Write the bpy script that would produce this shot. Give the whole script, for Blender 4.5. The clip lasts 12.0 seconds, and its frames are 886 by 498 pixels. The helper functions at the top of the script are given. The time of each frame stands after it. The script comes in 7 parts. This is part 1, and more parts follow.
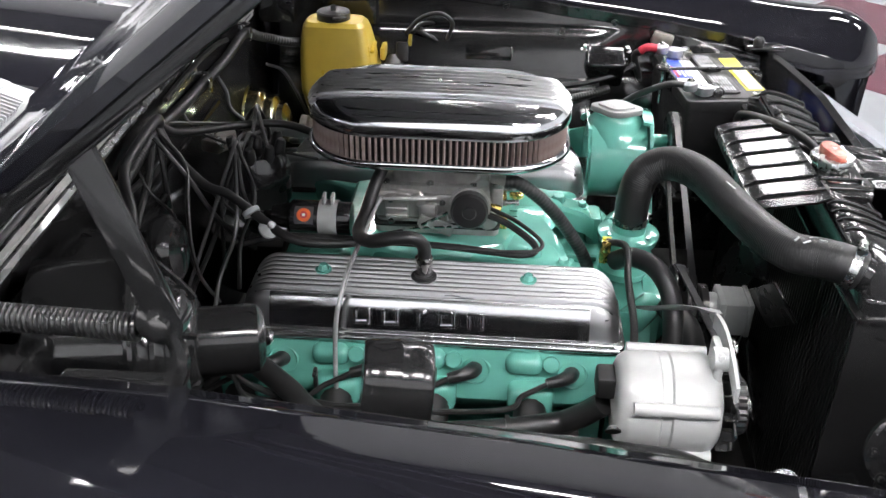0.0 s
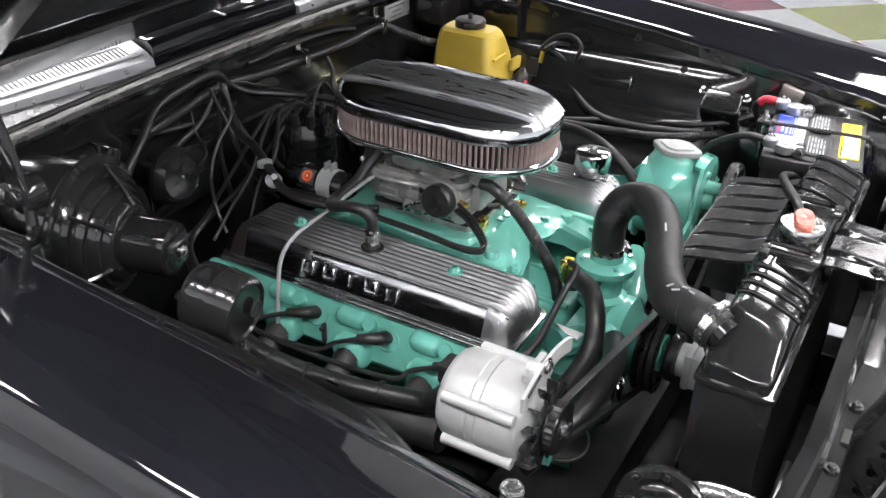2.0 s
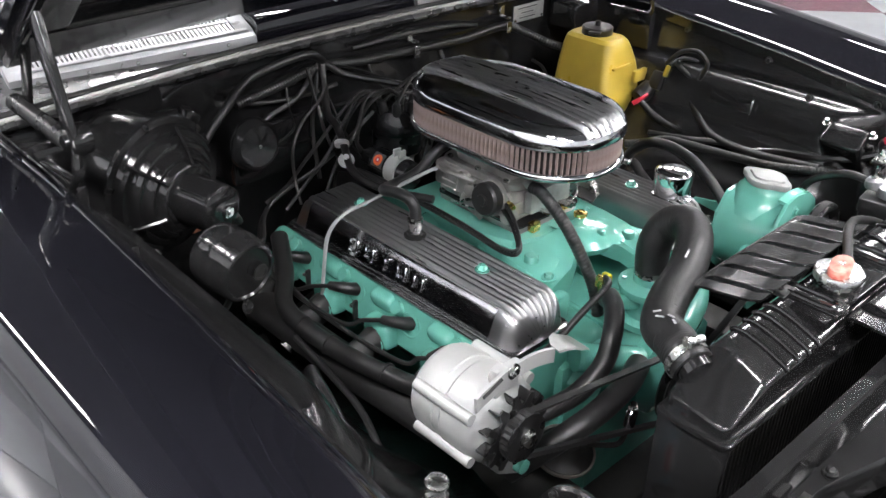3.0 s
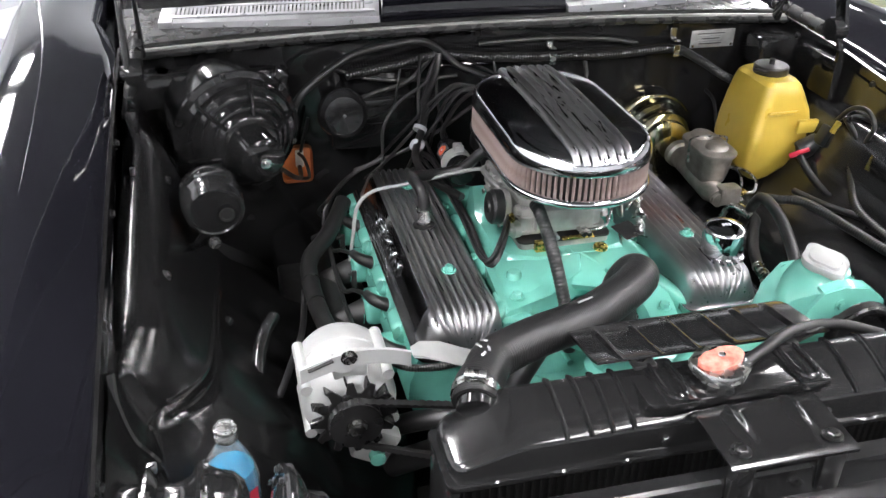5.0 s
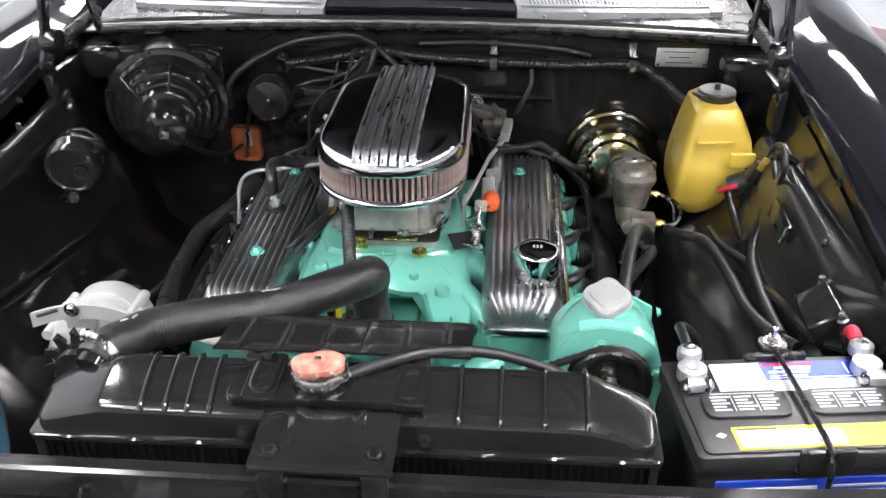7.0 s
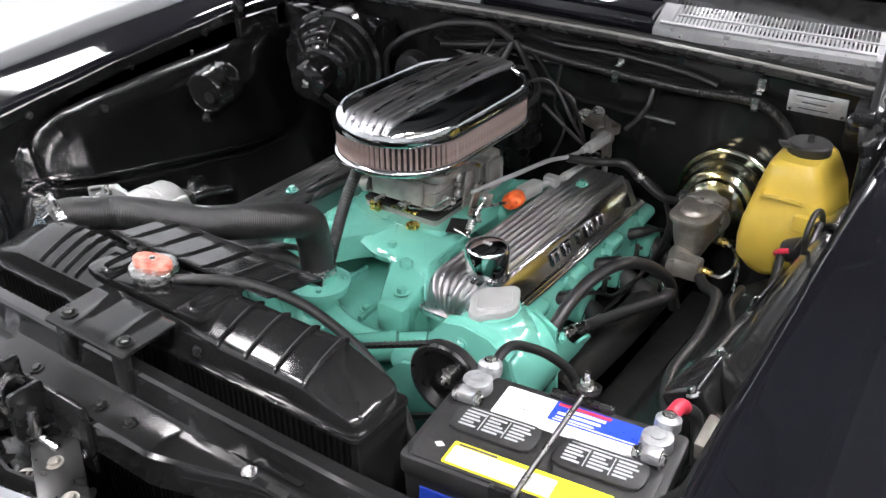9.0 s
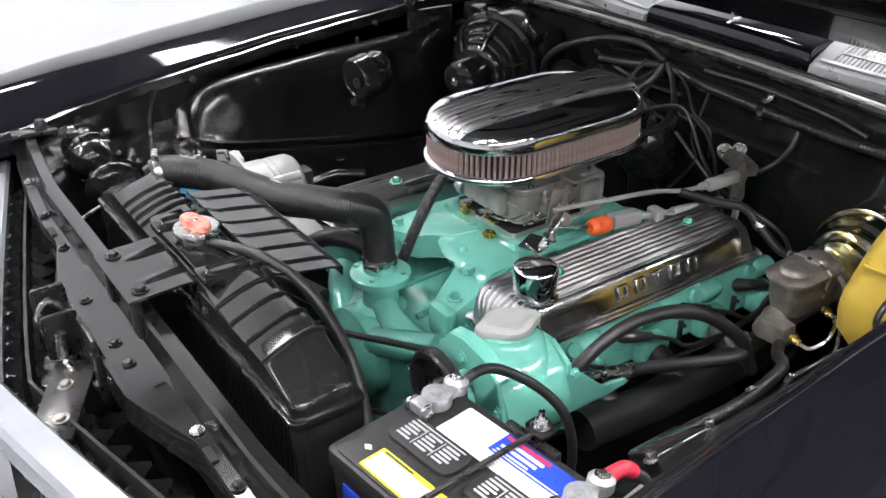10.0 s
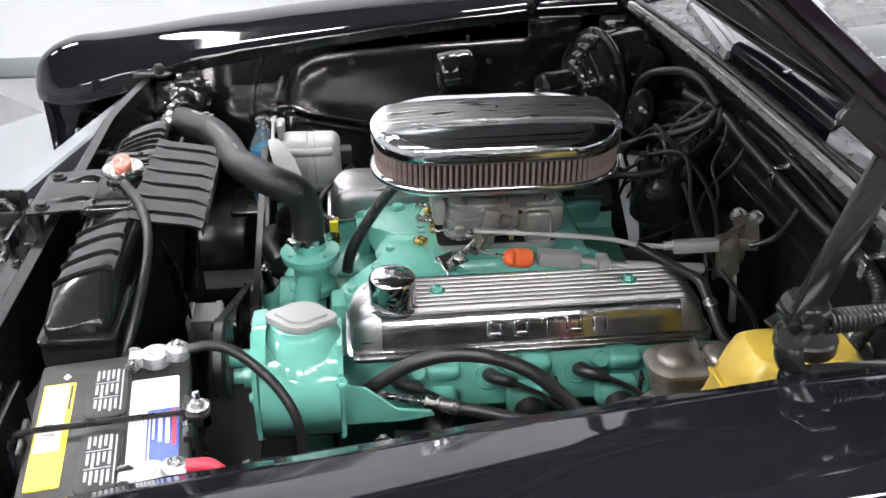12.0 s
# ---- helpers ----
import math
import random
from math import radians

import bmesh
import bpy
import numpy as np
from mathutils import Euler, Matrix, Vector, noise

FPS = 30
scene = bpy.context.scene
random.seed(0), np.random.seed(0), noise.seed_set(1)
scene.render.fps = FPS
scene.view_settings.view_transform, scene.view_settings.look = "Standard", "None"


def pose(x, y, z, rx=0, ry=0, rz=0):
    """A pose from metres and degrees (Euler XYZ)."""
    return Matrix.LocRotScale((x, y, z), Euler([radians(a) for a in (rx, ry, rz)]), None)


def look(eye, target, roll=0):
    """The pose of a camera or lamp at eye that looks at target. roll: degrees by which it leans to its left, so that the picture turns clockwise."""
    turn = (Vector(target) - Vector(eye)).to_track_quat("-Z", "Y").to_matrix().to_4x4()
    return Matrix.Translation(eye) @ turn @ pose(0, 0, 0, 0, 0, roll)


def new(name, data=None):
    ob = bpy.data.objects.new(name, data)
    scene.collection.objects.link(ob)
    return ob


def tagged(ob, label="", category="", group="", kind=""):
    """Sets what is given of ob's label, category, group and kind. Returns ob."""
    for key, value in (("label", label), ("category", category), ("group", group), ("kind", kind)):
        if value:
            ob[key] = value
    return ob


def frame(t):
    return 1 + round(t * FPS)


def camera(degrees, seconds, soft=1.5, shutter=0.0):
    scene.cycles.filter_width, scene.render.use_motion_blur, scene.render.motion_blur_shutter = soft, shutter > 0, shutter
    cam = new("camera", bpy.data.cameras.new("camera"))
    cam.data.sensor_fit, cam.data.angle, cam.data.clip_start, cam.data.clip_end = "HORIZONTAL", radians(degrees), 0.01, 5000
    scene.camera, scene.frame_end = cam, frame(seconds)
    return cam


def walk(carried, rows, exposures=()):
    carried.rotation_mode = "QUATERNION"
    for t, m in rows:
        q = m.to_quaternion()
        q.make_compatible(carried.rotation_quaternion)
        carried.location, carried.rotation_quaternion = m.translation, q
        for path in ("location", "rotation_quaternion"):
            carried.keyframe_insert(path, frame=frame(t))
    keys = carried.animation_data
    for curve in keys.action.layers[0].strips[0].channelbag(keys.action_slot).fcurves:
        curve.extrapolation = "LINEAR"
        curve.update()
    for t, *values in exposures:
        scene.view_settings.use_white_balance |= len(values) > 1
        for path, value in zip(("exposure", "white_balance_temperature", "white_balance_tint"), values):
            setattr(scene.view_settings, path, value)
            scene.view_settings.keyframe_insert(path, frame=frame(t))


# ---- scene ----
cam = camera(50.9, 12.0)
PATH = [
    (0, (-1.445, -0.094, 1.641), (0.265, 0.009, 0.609), 1.1),
    (0.5, (-1.461, -0.265, 1.645), (0.23, 0.022, 0.616), 1.3),
    (1, (-1.467, -0.463, 1.649), (0.205, 0.033, 0.67), 1.4),
    (1.5, (-1.442, -0.645, 1.654), (0.154, 0.044, 0.665), 1.4),
    (2, (-1.389, -0.79, 1.661), (0.119, 0.067, 0.666), 1.4),
    (2.5, (-1.321, -0.918, 1.665), (0.072, 0.108, 0.662), 1.4),
    (3, (-1.208, -1.06, 1.667), (0.003, 0.177, 0.666), 1.6),
    (3.5, (-1.068, -1.181, 1.671), (-0.02, 0.194, 0.667), 1.7),
    (3.7, (-1.018, -1.219, 1.675), (-0.04, 0.206, 0.669), 1.8),
    (5.3, (-0.481, -1.457, 1.687), (-0.139, 0.231, 0.671), 1.2),
    (5.5, (-0.413, -1.46, 1.688), (-0.133, 0.24, 0.671), 1.0),
    (6, (-0.229, -1.482, 1.696), (-0.064, 0.229, 0.674), 0.7),
    (6.5, (-0.007, -1.507, 1.699), (0.048, 0.21, 0.676), 0.3),
    (7, (0.199, -1.528, 1.686), (0.072, 0.192, 0.673), -0.2),
    (7.2, (0.295, -1.533, 1.695), (0.073, 0.173, 0.675), -0.3),
    (8.8, (0.897, -1.37, 1.662), (-0.009, 0.114, 0.674), 0.0),
    (9, (0.972, -1.332, 1.661), (-0.035, 0.087, 0.676), -0.3),
    (9.5, (1.112, -1.217, 1.662), (-0.126, 0.009, 0.68), 0.1),
    (10, (1.22, -1.057, 1.655), (-0.208, -0.052, 0.68), 0.2),
    (10.5, (1.322, -0.879, 1.66), (-0.234, -0.089, 0.682), 0.3),
    (11, (1.398, -0.696, 1.66), (-0.256, -0.137, 0.684), 0.4),
    (11.5, (1.465, -0.482, 1.654), (-0.248, -0.123, 0.686), 0.1),
    (12, (1.512, -0.258, 1.656), (-0.224, -0.064, 0.682), -0.0),
]
walk(cam, [(t, look(eye, target, roll)) for t, eye, target, roll in PATH],
     [(0, 0.35), (3, 0.31), (5.5, 0.60), (7, 0.50), (9, 0.25), (10.5, 0.16), (12, 0.15)])

# ---- light: a closed white showroom with rows of ceiling tubes ----
world = bpy.data.worlds.new("world")
scene.world = world
world.use_nodes = True
world.node_tree.nodes["Background"].inputs[0].default_value = (0.9, 0.95, 1.0, 1)
world.node_tree.nodes["Background"].inputs[1].default_value = 0.05
TUBE = 66.0


# ---- materials ----
def mat(name, col, rough=0.5, metal=0.0, vary=0.15, scale=30.0, bump=0.0, bscale=200.0, coat=0.0, rvary=0.1, col2=None, spec=0.5, emit=0.0, dust=0.0, fscale=2.5, stretch=None):
    m = bpy.data.materials.new(name)
    m.use_nodes = True
    nt = m.node_tree
    n, l = nt.nodes, nt.links
    b = n["Principled BSDF"]
    b.inputs["Metallic"].default_value = metal
    b.inputs["Specular IOR Level"].default_value = spec
    b.inputs["Coat Weight"].default_value = coat
    b.inputs["Coat Roughness"].default_value = 0.03
    tc = n.new("ShaderNodeTexCoord")
    where = tc.outputs["Object"]
    if stretch:
        mp = n.new("ShaderNodeMapping")
        mp.inputs["Scale"].default_value = stretch
        l.new(where, mp.inputs["Vector"])
        where = mp.outputs["Vector"]
    big = n.new("ShaderNodeTexNoise")
    big.inputs["Scale"].default_value = scale
    big.inputs["Detail"].default_value = 5
    l.new(where, big.inputs["Vector"])
    ramp = n.new("ShaderNodeMix")
    ramp.data_type = "RGBA"
    c2 = col2 or tuple(c * (1 - vary) for c in col)
    ramp.inputs[6].default_value = (*col, 1)
    ramp.inputs[7].default_value = (*c2, 1)
    st = n.new("ShaderNodeMapRange")
    st.inputs[1].default_value, st.inputs[2].default_value = 0.35, 0.68
    l.new(big.outputs["Fac"], st.inputs[0])
    l.new(st.outputs[0], ramp.inputs[0])
    out = ramp.outputs[2]
    fine = n.new("ShaderNodeTexNoise")
    fine.inputs["Scale"].default_value = scale * fscale
    fine.inputs["Detail"].default_value = 2
    l.new(where, fine.inputs["Vector"])
    if dust:
        dm = n.new("ShaderNodeMix")
        dm.data_type = "RGBA"
        dm.inputs[7].default_value = (0.35, 0.33, 0.3, 1)
        dr = n.new("ShaderNodeMapRange")
        dr.inputs[1].default_value, dr.inputs[2].default_value = 0.5, 0.8
        dr.inputs[4].default_value = dust
        l.new(fine.outputs["Fac"], dr.inputs[0])
        l.new(dr.outputs[0], dm.inputs[0])
        l.new(out, dm.inputs[6])
        out = dm.outputs[2]
    l.new(out, b.inputs["Base Color"])
    rr = n.new("ShaderNodeMapRange")
    rr.inputs[1].default_value, rr.inputs[2].default_value = 0.3, 0.7
    rr.inputs[3].default_value, rr.inputs[4].default_value = max(0.02, rough - rvary * rough), min(1, rough + rvary * 2 * rough + rvary * 0.05)
    l.new(fine.outputs["Fac"], rr.inputs[0])
    l.new(rr.outputs[0], b.inputs["Roughness"])
    if bump:
        bn = n.new("ShaderNodeTexNoise")
        bn.inputs["Scale"].default_value = bscale
        bn.inputs["Detail"].default_value = 4 if bscale > 40 else 0.5
        l.new(tc.outputs["Object"], bn.inputs["Vector"])
        bp = n.new("ShaderNodeBump")
        bp.inputs["Strength"].default_value = bump
        bp.inputs["Distance"].default_value = 0.002
        l.new(bn.outputs["Fac"], bp.inputs["Height"])
        l.new(bp.outputs["Normal"], b.inputs["Normal"])
    if emit:
        b.inputs["Emission Color"].default_value = (*col, 1)
        b.inputs["Emission Strength"].default_value = emit
    return m


def bent(name, stops, rough, metal):
    """Plated metal whose colour wanders between several tints, as zinc dichromate does."""
    m = mat(name, stops[0], rough, metal)
    n, l = m.node_tree.nodes, m.node_tree.links
    w = n.new("ShaderNodeTexNoise")
    w.inputs["Scale"].default_value = 7
    w.inputs["Distortion"].default_value = 1.5
    tc = n.new("ShaderNodeTexCoord")
    l.new(tc.outputs["Object"], w.inputs["Vector"])
    r = n.new("ShaderNodeValToRGB")
    e = r.color_ramp.elements
    e[0].position, e[0].color = 0.3, (*stops[0], 1)
    e[1].position, e[1].color = 0.72, (*stops[-1], 1)
    for i, s in enumerate(stops[1:-1]):
        k = e.new(0.3 + 0.42 * (i + 1) / (len(stops) - 1))
        k.color = (*s, 1)
    l.new(w.outputs["Fac"], r.inputs[0])
    l.new(r.outputs[0], n["Principled BSDF"].inputs["Base Color"])
    return m


PAINT = mat("black_paint", (0.008, 0.008, 0.011), 0.045, 0, 0.3, 3, 0.01, 6, coat=0.10, rvary=0.05)
GLOSS = mat("gloss_black_enamel", (0.014, 0.014, 0.0145), 0.12, 0, 0.4, 9, 0.03, 14, rvary=0.15, dust=0.004)
APRON = mat("black_inner_wing_enamel", (0.015, 0.015, 0.0155), 0.18, 0, 0.3, 9, 0.04, 9, rvary=0.15, spec=0.7)
SATIN = mat("satin_black_metal", (0.013, 0.013, 0.0135), 0.27, 0, 0.4, 14, 0.05, 40, dust=0.012)
DARK = mat("dull_black_steel", (0.012, 0.012, 0.012), 0.55, 0, 0.4, 14, 0.2, 80, dust=0.03)
CORE = mat("radiator_core_black", (0.006, 0.006, 0.006), 0.45, 0, 0.4, 60, 0.3, 300)
RUBBER = mat("black_rubber", (0.016, 0.016, 0.0165), 0.36, 0, 0.25, 25, 0.06, 200, dust=0.015)
WIRE = mat("black_wire_sleeve", (0.014, 0.014, 0.014), 0.36, 0, 0.3, 40, 0.1, 300)
GREEN = mat("turquoise_engine_enamel", (0.155, 0.47, 0.385), 0.13, 0, 0.12, 9, 0.16, 16, coat=0.6, rvary=0.15)
# the same turquoise on rougher castings, darkened for shade below the covers
GREENDIM = mat("turquoise_cast_iron_shaded", (0.135, 0.42, 0.345), 0.18, 0, 0.18, 12, 0.3, 28, coat=0.5, rvary=0.2)
CHROME = mat("chrome", (0.80, 0.81, 0.83), 0.085, 1, 0.04, 8, rvary=0.1)
POLISH = mat("polished_aluminium", (0.70, 0.70, 0.71), 0.16, 1, 0.12, 9, 0.03, 12, rvary=0.15)
MIRROR = mat("mirror_polished_aluminium", (0.58, 0.58, 0.59), 0.16, 1, 0.1, 9, 0.02, 10, rvary=0.1)
LIDMETAL = mat("buffed_aluminium", (0.76, 0.77, 0.79), 0.11, 1, 0.06, 7, 0.02, 9, rvary=0.2, stretch=(1, 0.3, 1))
LIDFIN = mat("satin_cast_fin", (0.72, 0.72, 0.73), 0.30, 1, 0.1, 60, rvary=0.2, stretch=(1, 0.08, 1))
FINNED = mat("brushed_finned_aluminium", (0.40, 0.40, 0.405), 0.31, 1, 0.15, 40, rvary=0.15, stretch=(1, 0.06, 1))
CAST = mat("raw_cast_metal", (0.36, 0.335, 0.305), 0.42, 0.8, 0.35, 40, 0.5, 220)
CARB = mat("carburettor_alloy", (0.47, 0.46, 0.445), 0.36, 0.65, 0.35, 30, 0.15, 140)
SILVER = mat("silver_painted_alloy", (0.39, 0.40, 0.395), 0.38, 0.15, 0.15, 14, 0.12, 160)
STEEL = mat("zinc_steel", (0.55, 0.55, 0.54), 0.25, 1, 0.25, 30, 0.06, 160)
BAND = mat("silver_header_paint", (0.36, 0.375, 0.405), 0.22, 0.5, 0.12, 6, 0.03, 30, coat=0.3)
PAD = mat("black_felt", (0.026, 0.026, 0.028), 0.6, 0, 0.3, 12, 0.3, 150)
BOARD = mat("grey_baseboard", (0.20, 0.22, 0.23), 0.4, 0, 0.15, 3)
GOLDZINC = bent("gold_zinc_plate", [(0.62, 0.45, 0.14), (0.75, 0.66, 0.32), (0.5, 0.5, 0.45), (0.30, 0.45, 0.20), (0.72, 0.52, 0.3)], 0.14, 1)
BRASS = mat("brass", (0.62, 0.46, 0.14), 0.25, 1, 0.2, 60)
YELLOW = mat("yellowed_plastic", (0.52, 0.37, 0.055), 0.30, 0, 0.2, 9, 0.1, 40, col2=(0.40, 0.30, 0.045))
RED = mat("red_lever_paint", (0.62, 0.11, 0.08), 0.4, 0, 0.2, 70, 0.3, 300, col2=(0.7, 0.36, 0.28))
ORANGE = mat("orange_boot", (0.85, 0.14, 0.03), 0.45, 0, 0.15, 60, 0.2, 200)
TERRA = mat("orange_gasket_plate", (0.45, 0.13, 0.04), 0.5, 0, 0.3, 40, 0.2, 200)
PLEAT = mat("oiled_cotton_pleat", (0.32, 0.25, 0.235), 0.75, 0, 0.35, 90, 0.3, 500, col2=(0.26, 0.19, 0.17))
# near-black core colour, painted shade for the gaps between filter pleats
PLEATGAP = mat("pleat_gap_shade", (0.02, 0.016, 0.016), 0.8)
BATT = mat("battery_case", (0.020, 0.020, 0.021), 0.42, 0, 0.25, 50, 0.12, 300, dust=0.03)
WHITE = mat("white_label", (0.72, 0.72, 0.73), 0.35, 0, 0.08, 80)
BLUE = mat("blue_label", (0.02, 0.06, 0.46), 0.3, 0, 0.12, 80)
LEMON = mat("yellow_label", (0.85, 0.72, 0.03), 0.35, 0, 0.08, 80)
INKRED = mat("red_print", (0.55, 0.03, 0.06), 0.4)
PALE = mat("pale_print", (0.42, 0.43, 0.44), 0.5)
INK = mat("dark_print", (0.05, 0.05, 0.06), 0.5)
LEAD = mat("lead_clamp", (0.52, 0.53, 0.55), 0.38, 0.7, 0.35, 70, 0.8, 160)
PLATE = mat("data_plate", (0.62, 0.63, 0.62), 0.32, 0.7, 0.2, 60, 0.1, 300)
VENT = mat("silver_cowl_paint", (0.32, 0.325, 0.335), 0.30, 0.3, 0.12, 20, 0.1, 200)
LIP = mat("cowl_lip_black", (0.034, 0.034, 0.035), 0.26, 0, 0.4, 12, 0.04, 30, coat=0.3)
BEAD = mat("pale_grey_edge", (0.30, 0.295, 0.28), 0.34, 0, 0.4, 14, 0.06, 40)
WALL = mat("white_wall_paint", (0.56, 0.58, 0.60), 0.6, 0, 0.04, 1.5, 0.05, 60)
# unseen east wall only: greyed so the driver's wing reflects less light
WALLG = mat("reflection_dimming_grey", (0.26, 0.265, 0.27), 0.6, 0, 0.06, 1.5, 0.05, 60)
CEIL = mat("ceiling_paint", (0.09, 0.092, 0.095), 0.7, 0, 0.05, 1.5)
GROUT = mat("floor_base", (0.22, 0.22, 0.23), 0.5, 0, 0.2, 4)
TILES = [mat("grey_floor_tile", (0.16, 0.165, 0.175), 0.2, 0, 0.15, 4, 0.03, 30),
         mat("white_floor_tile", (0.25, 0.26, 0.275), 0.2, 0, 0.08, 4, 0.03, 30),
         mat("burgundy_floor_tile", (0.085, 0.024, 0.038), 0.2, 0, 0.3, 6, 0.03, 30),
         mat("olive_floor_tile", (0.115, 0.125, 0.04), 0.2, 0, 0.3, 6, 0.03, 30),
         # white tile again, darkened for the weaker light on the east floor
         mat("dimmed_white_floor_tile", (0.19, 0.20, 0.21), 0.2, 0, 0.1, 4, 0.03, 30)]
LAMP = mat("lamp_diffuser", (1.0, 0.975, 0.985), 0.5, 0, 0.0, emit=TUBE)
LAMPBODY = mat("lamp_body", (0.75, 0.75, 0.75), 0.4)


def clear(name, col, rough=0.03, through_it=1.0):
    m = bpy.data.materials.new(name)
    m.use_nodes = True
    b = m.node_tree.nodes["Principled BSDF"]
    b.inputs["Base Color"].default_value = (*col, 1)
    b.inputs["Transmission Weight"].default_value = through_it
    b.inputs["Roughness"].default_value = rough
    b.inputs["IOR"].default_value = 1.45
    return m


GLASS = clear("clear_plastic", (0.95, 0.98, 0.99), 0.03, 0.96)
FLUID = mat("blue_fluid", (0.0, 0.11, 0.21), 0.08, 0, 0.2, 20, coat=0.8)
TINT = mat("dark_windscreen", (0.01, 0.012, 0.013), 0.04, 0, 0.2, 3, coat=1)


# ---- building helpers ----
ORIGIN = {}


def thing(name, at, label, category, group=""):
    ob = new(name)
    ob.empty_display_size = 0.05
    ob.location = at
    ORIGIN[ob.name] = Vector(at)
    return tagged(ob, label, category, group)


def mesh_of(bm, name, material, angle=38):
    bmesh.ops.recalc_face_normals(bm, faces=bm.faces)
    me = bpy.data.meshes.new(name)
    bm.to_mesh(me)
    bm.free()
    me.polygons.foreach_set("use_smooth", [True] * len(me.polygons))
    me.set_sharp_from_angle(angle=radians(angle))
    me.materials.append(material)
    return me


def part(name, bm, material, parent, label="", angle=38):
    """One mesh, given in world coordinates, under a thing or one of its parts."""
    o = ORIGIN[parent.name]
    bm.transform(Matrix.Translation(-o))
    ob = new(name, mesh_of(bm, name, material, angle))
    ob.parent = parent
    ORIGIN[ob.name] = o
    return tagged(ob, label)


def solo(name, bm, material, label, category, group="", at=None, angle=38, kind=""):
    """A thing that is one mesh."""
    o = Vector(at) if at else Vector()
    bm.transform(Matrix.Translation(-o))
    ob = new(name, mesh_of(bm, name, material, angle))
    ob.location = o
    ORIGIN[ob.name] = o
    return tagged(ob, label, category, group, kind)


def piece(name, me, parent, m):
    """One of many alike pieces on shared mesh data; m in world coordinates."""
    ob = new(name, me)
    ob.parent = parent
    ob.matrix_basis = Matrix.Translation(-ORIGIN[parent.name]) @ m
    return ob


def box(cx, cy, cz, sx, sy, sz, bev=0.003, segs=2, rot=None, taper=None):
    bm = bmesh.new()
    bmesh.ops.create_cube(bm, size=1)
    for v in bm.verts:
        k = 1 if not taper or v.co.z < 0 else taper
        v.co = Vector((v.co.x * sx * k, v.co.y * sy * k, v.co.z * sz))
    if bev:
        bmesh.ops.bevel(bm, geom=bm.edges[:], offset=bev, segments=segs, affect="EDGES", profile=0.5)
    m = Matrix.Translation((cx, cy, cz))
    if rot:
        m = m @ Euler([radians(a) for a in rot]).to_matrix().to_4x4()
    bm.transform(m)
    return bm


def join(*bms):
    """Several meshes of one part as one."""
    out = bms[0]
    for b in bms[1:]:
        me = bpy.data.meshes.new("tmp")
        b.to_mesh(me)
        b.free()
        out.from_mesh(me)
        bpy.data.meshes.remove(me)
    return out


def rings(bm, loops, cap=True, closed=True):
    """Skin between equal rings of points; a ring of one point closes to a tip."""
    vs = [[bm.verts.new(p) for p in lp] for lp in loops]
    for a, b in zip(vs, vs[1:]):
        n = max(len(a), len(b))
        for i in range(n if closed else n - 1):
            j = (i + 1) % n
            q = [a[i % len(a)], a[j % len(a)], b[j % len(b)], b[i % len(b)]]
            q = [v for k, v in enumerate(q) if v not in q[:k]]
            if len(q) > 2:
                bm.faces.new(q)
    if cap and closed:
        for e in (vs[0], vs[-1]):
            if len(e) > 2:
                bm.faces.new(e)
    return bm


def axis_matrix(at, axis):
    return Matrix.Translation(at) @ Vector(axis).normalized().to_track_quat("Z", "Y").to_matrix().to_4x4()


def lathe(profile, at=(0, 0, 0), axis=(0, 0, 1), segs=32):
    """(radius, height) turned round an axis."""
    bm = bmesh.new()
    lp = []
    for r, z in profile:
        lp.append([(0, 0, z)] if r < 1e-5 else [(r * math.cos(2 * math.pi * i / segs), r * math.sin(2 * math.pi * i / segs), z) for i in range(segs)])
    rings(bm, lp)
    bm.transform(axis_matrix(at, axis))
    return bm


def bolt(at, axis=(0, 0, 1), r=0.007, h=0.006, washer=True):
    b = lathe([(0, 0), (r, 0), (r, h * 0.8), (r * 0.8, h), (0, h)], at, axis, 6)
    if washer:
        b = join(b, lathe([(0, 0), (r * 1.5, 0), (r * 1.5, 0.0015), (0, 0.0015)], at, axis, 14))
    return b


def spline(pts, n=8):
    p = [Vector(q) for q in pts]
    p = [p[0] * 2 - p[1]] + p + [p[-1] * 2 - p[-2]]
    out = []
    for i in range(1, len(p) - 2):
        for k in range(n):
            t = k / n
            a, b, c, d = p[i - 1], p[i], p[i + 1], p[i + 2]
            out.append(0.5 * (2 * b + (c - a) * t + (2 * a - 5 * b + 4 * c - d) * t * t + (3 * b - a - 3 * c + d) * t ** 3))
    return out + [p[-2]]


def tube(pts, r, segs=10, n=8, rib=None, flat=1.0):
    """A round pipe along a smooth line. rib: (pitch, depth) of corrugation."""
    line = spline(pts, n) if len(pts) > 2 else [Vector(pts[0]).lerp(Vector(pts[1]), i / 4) for i in range(5)]
    if rib:
        fine, acc = [line[0]], 0.0
        for a, b in zip(line, line[1:]):
            k = max(1, int((b - a).length / (rib[0] / 4)))
            fine += [a.lerp(b, (i + 1) / k) for i in range(k)]
        line = fine
    tan = [(line[min(i + 1, len(line) - 1)] - line[max(i - 1, 0)]).normalized() for i in range(len(line))]
    u = tan[0].orthogonal().normalized()
    loops, s = [], 0.0
    for i, c in enumerate(line):
        u = (u - tan[i] * u.dot(tan[i])).normalized()
        w = tan[i].cross(u)
        rr = r(i / (len(line) - 1)) if callable(r) else r
        if rib:
            rr -= rib[1] * (i % 4 in (0, 1))
        loops.append([c + (u * math.cos(a) + w * math.sin(a) * flat) * rr for a in [2 * math.pi * j / segs for j in range(segs)]])
    return rings(bmesh.new(), loops)


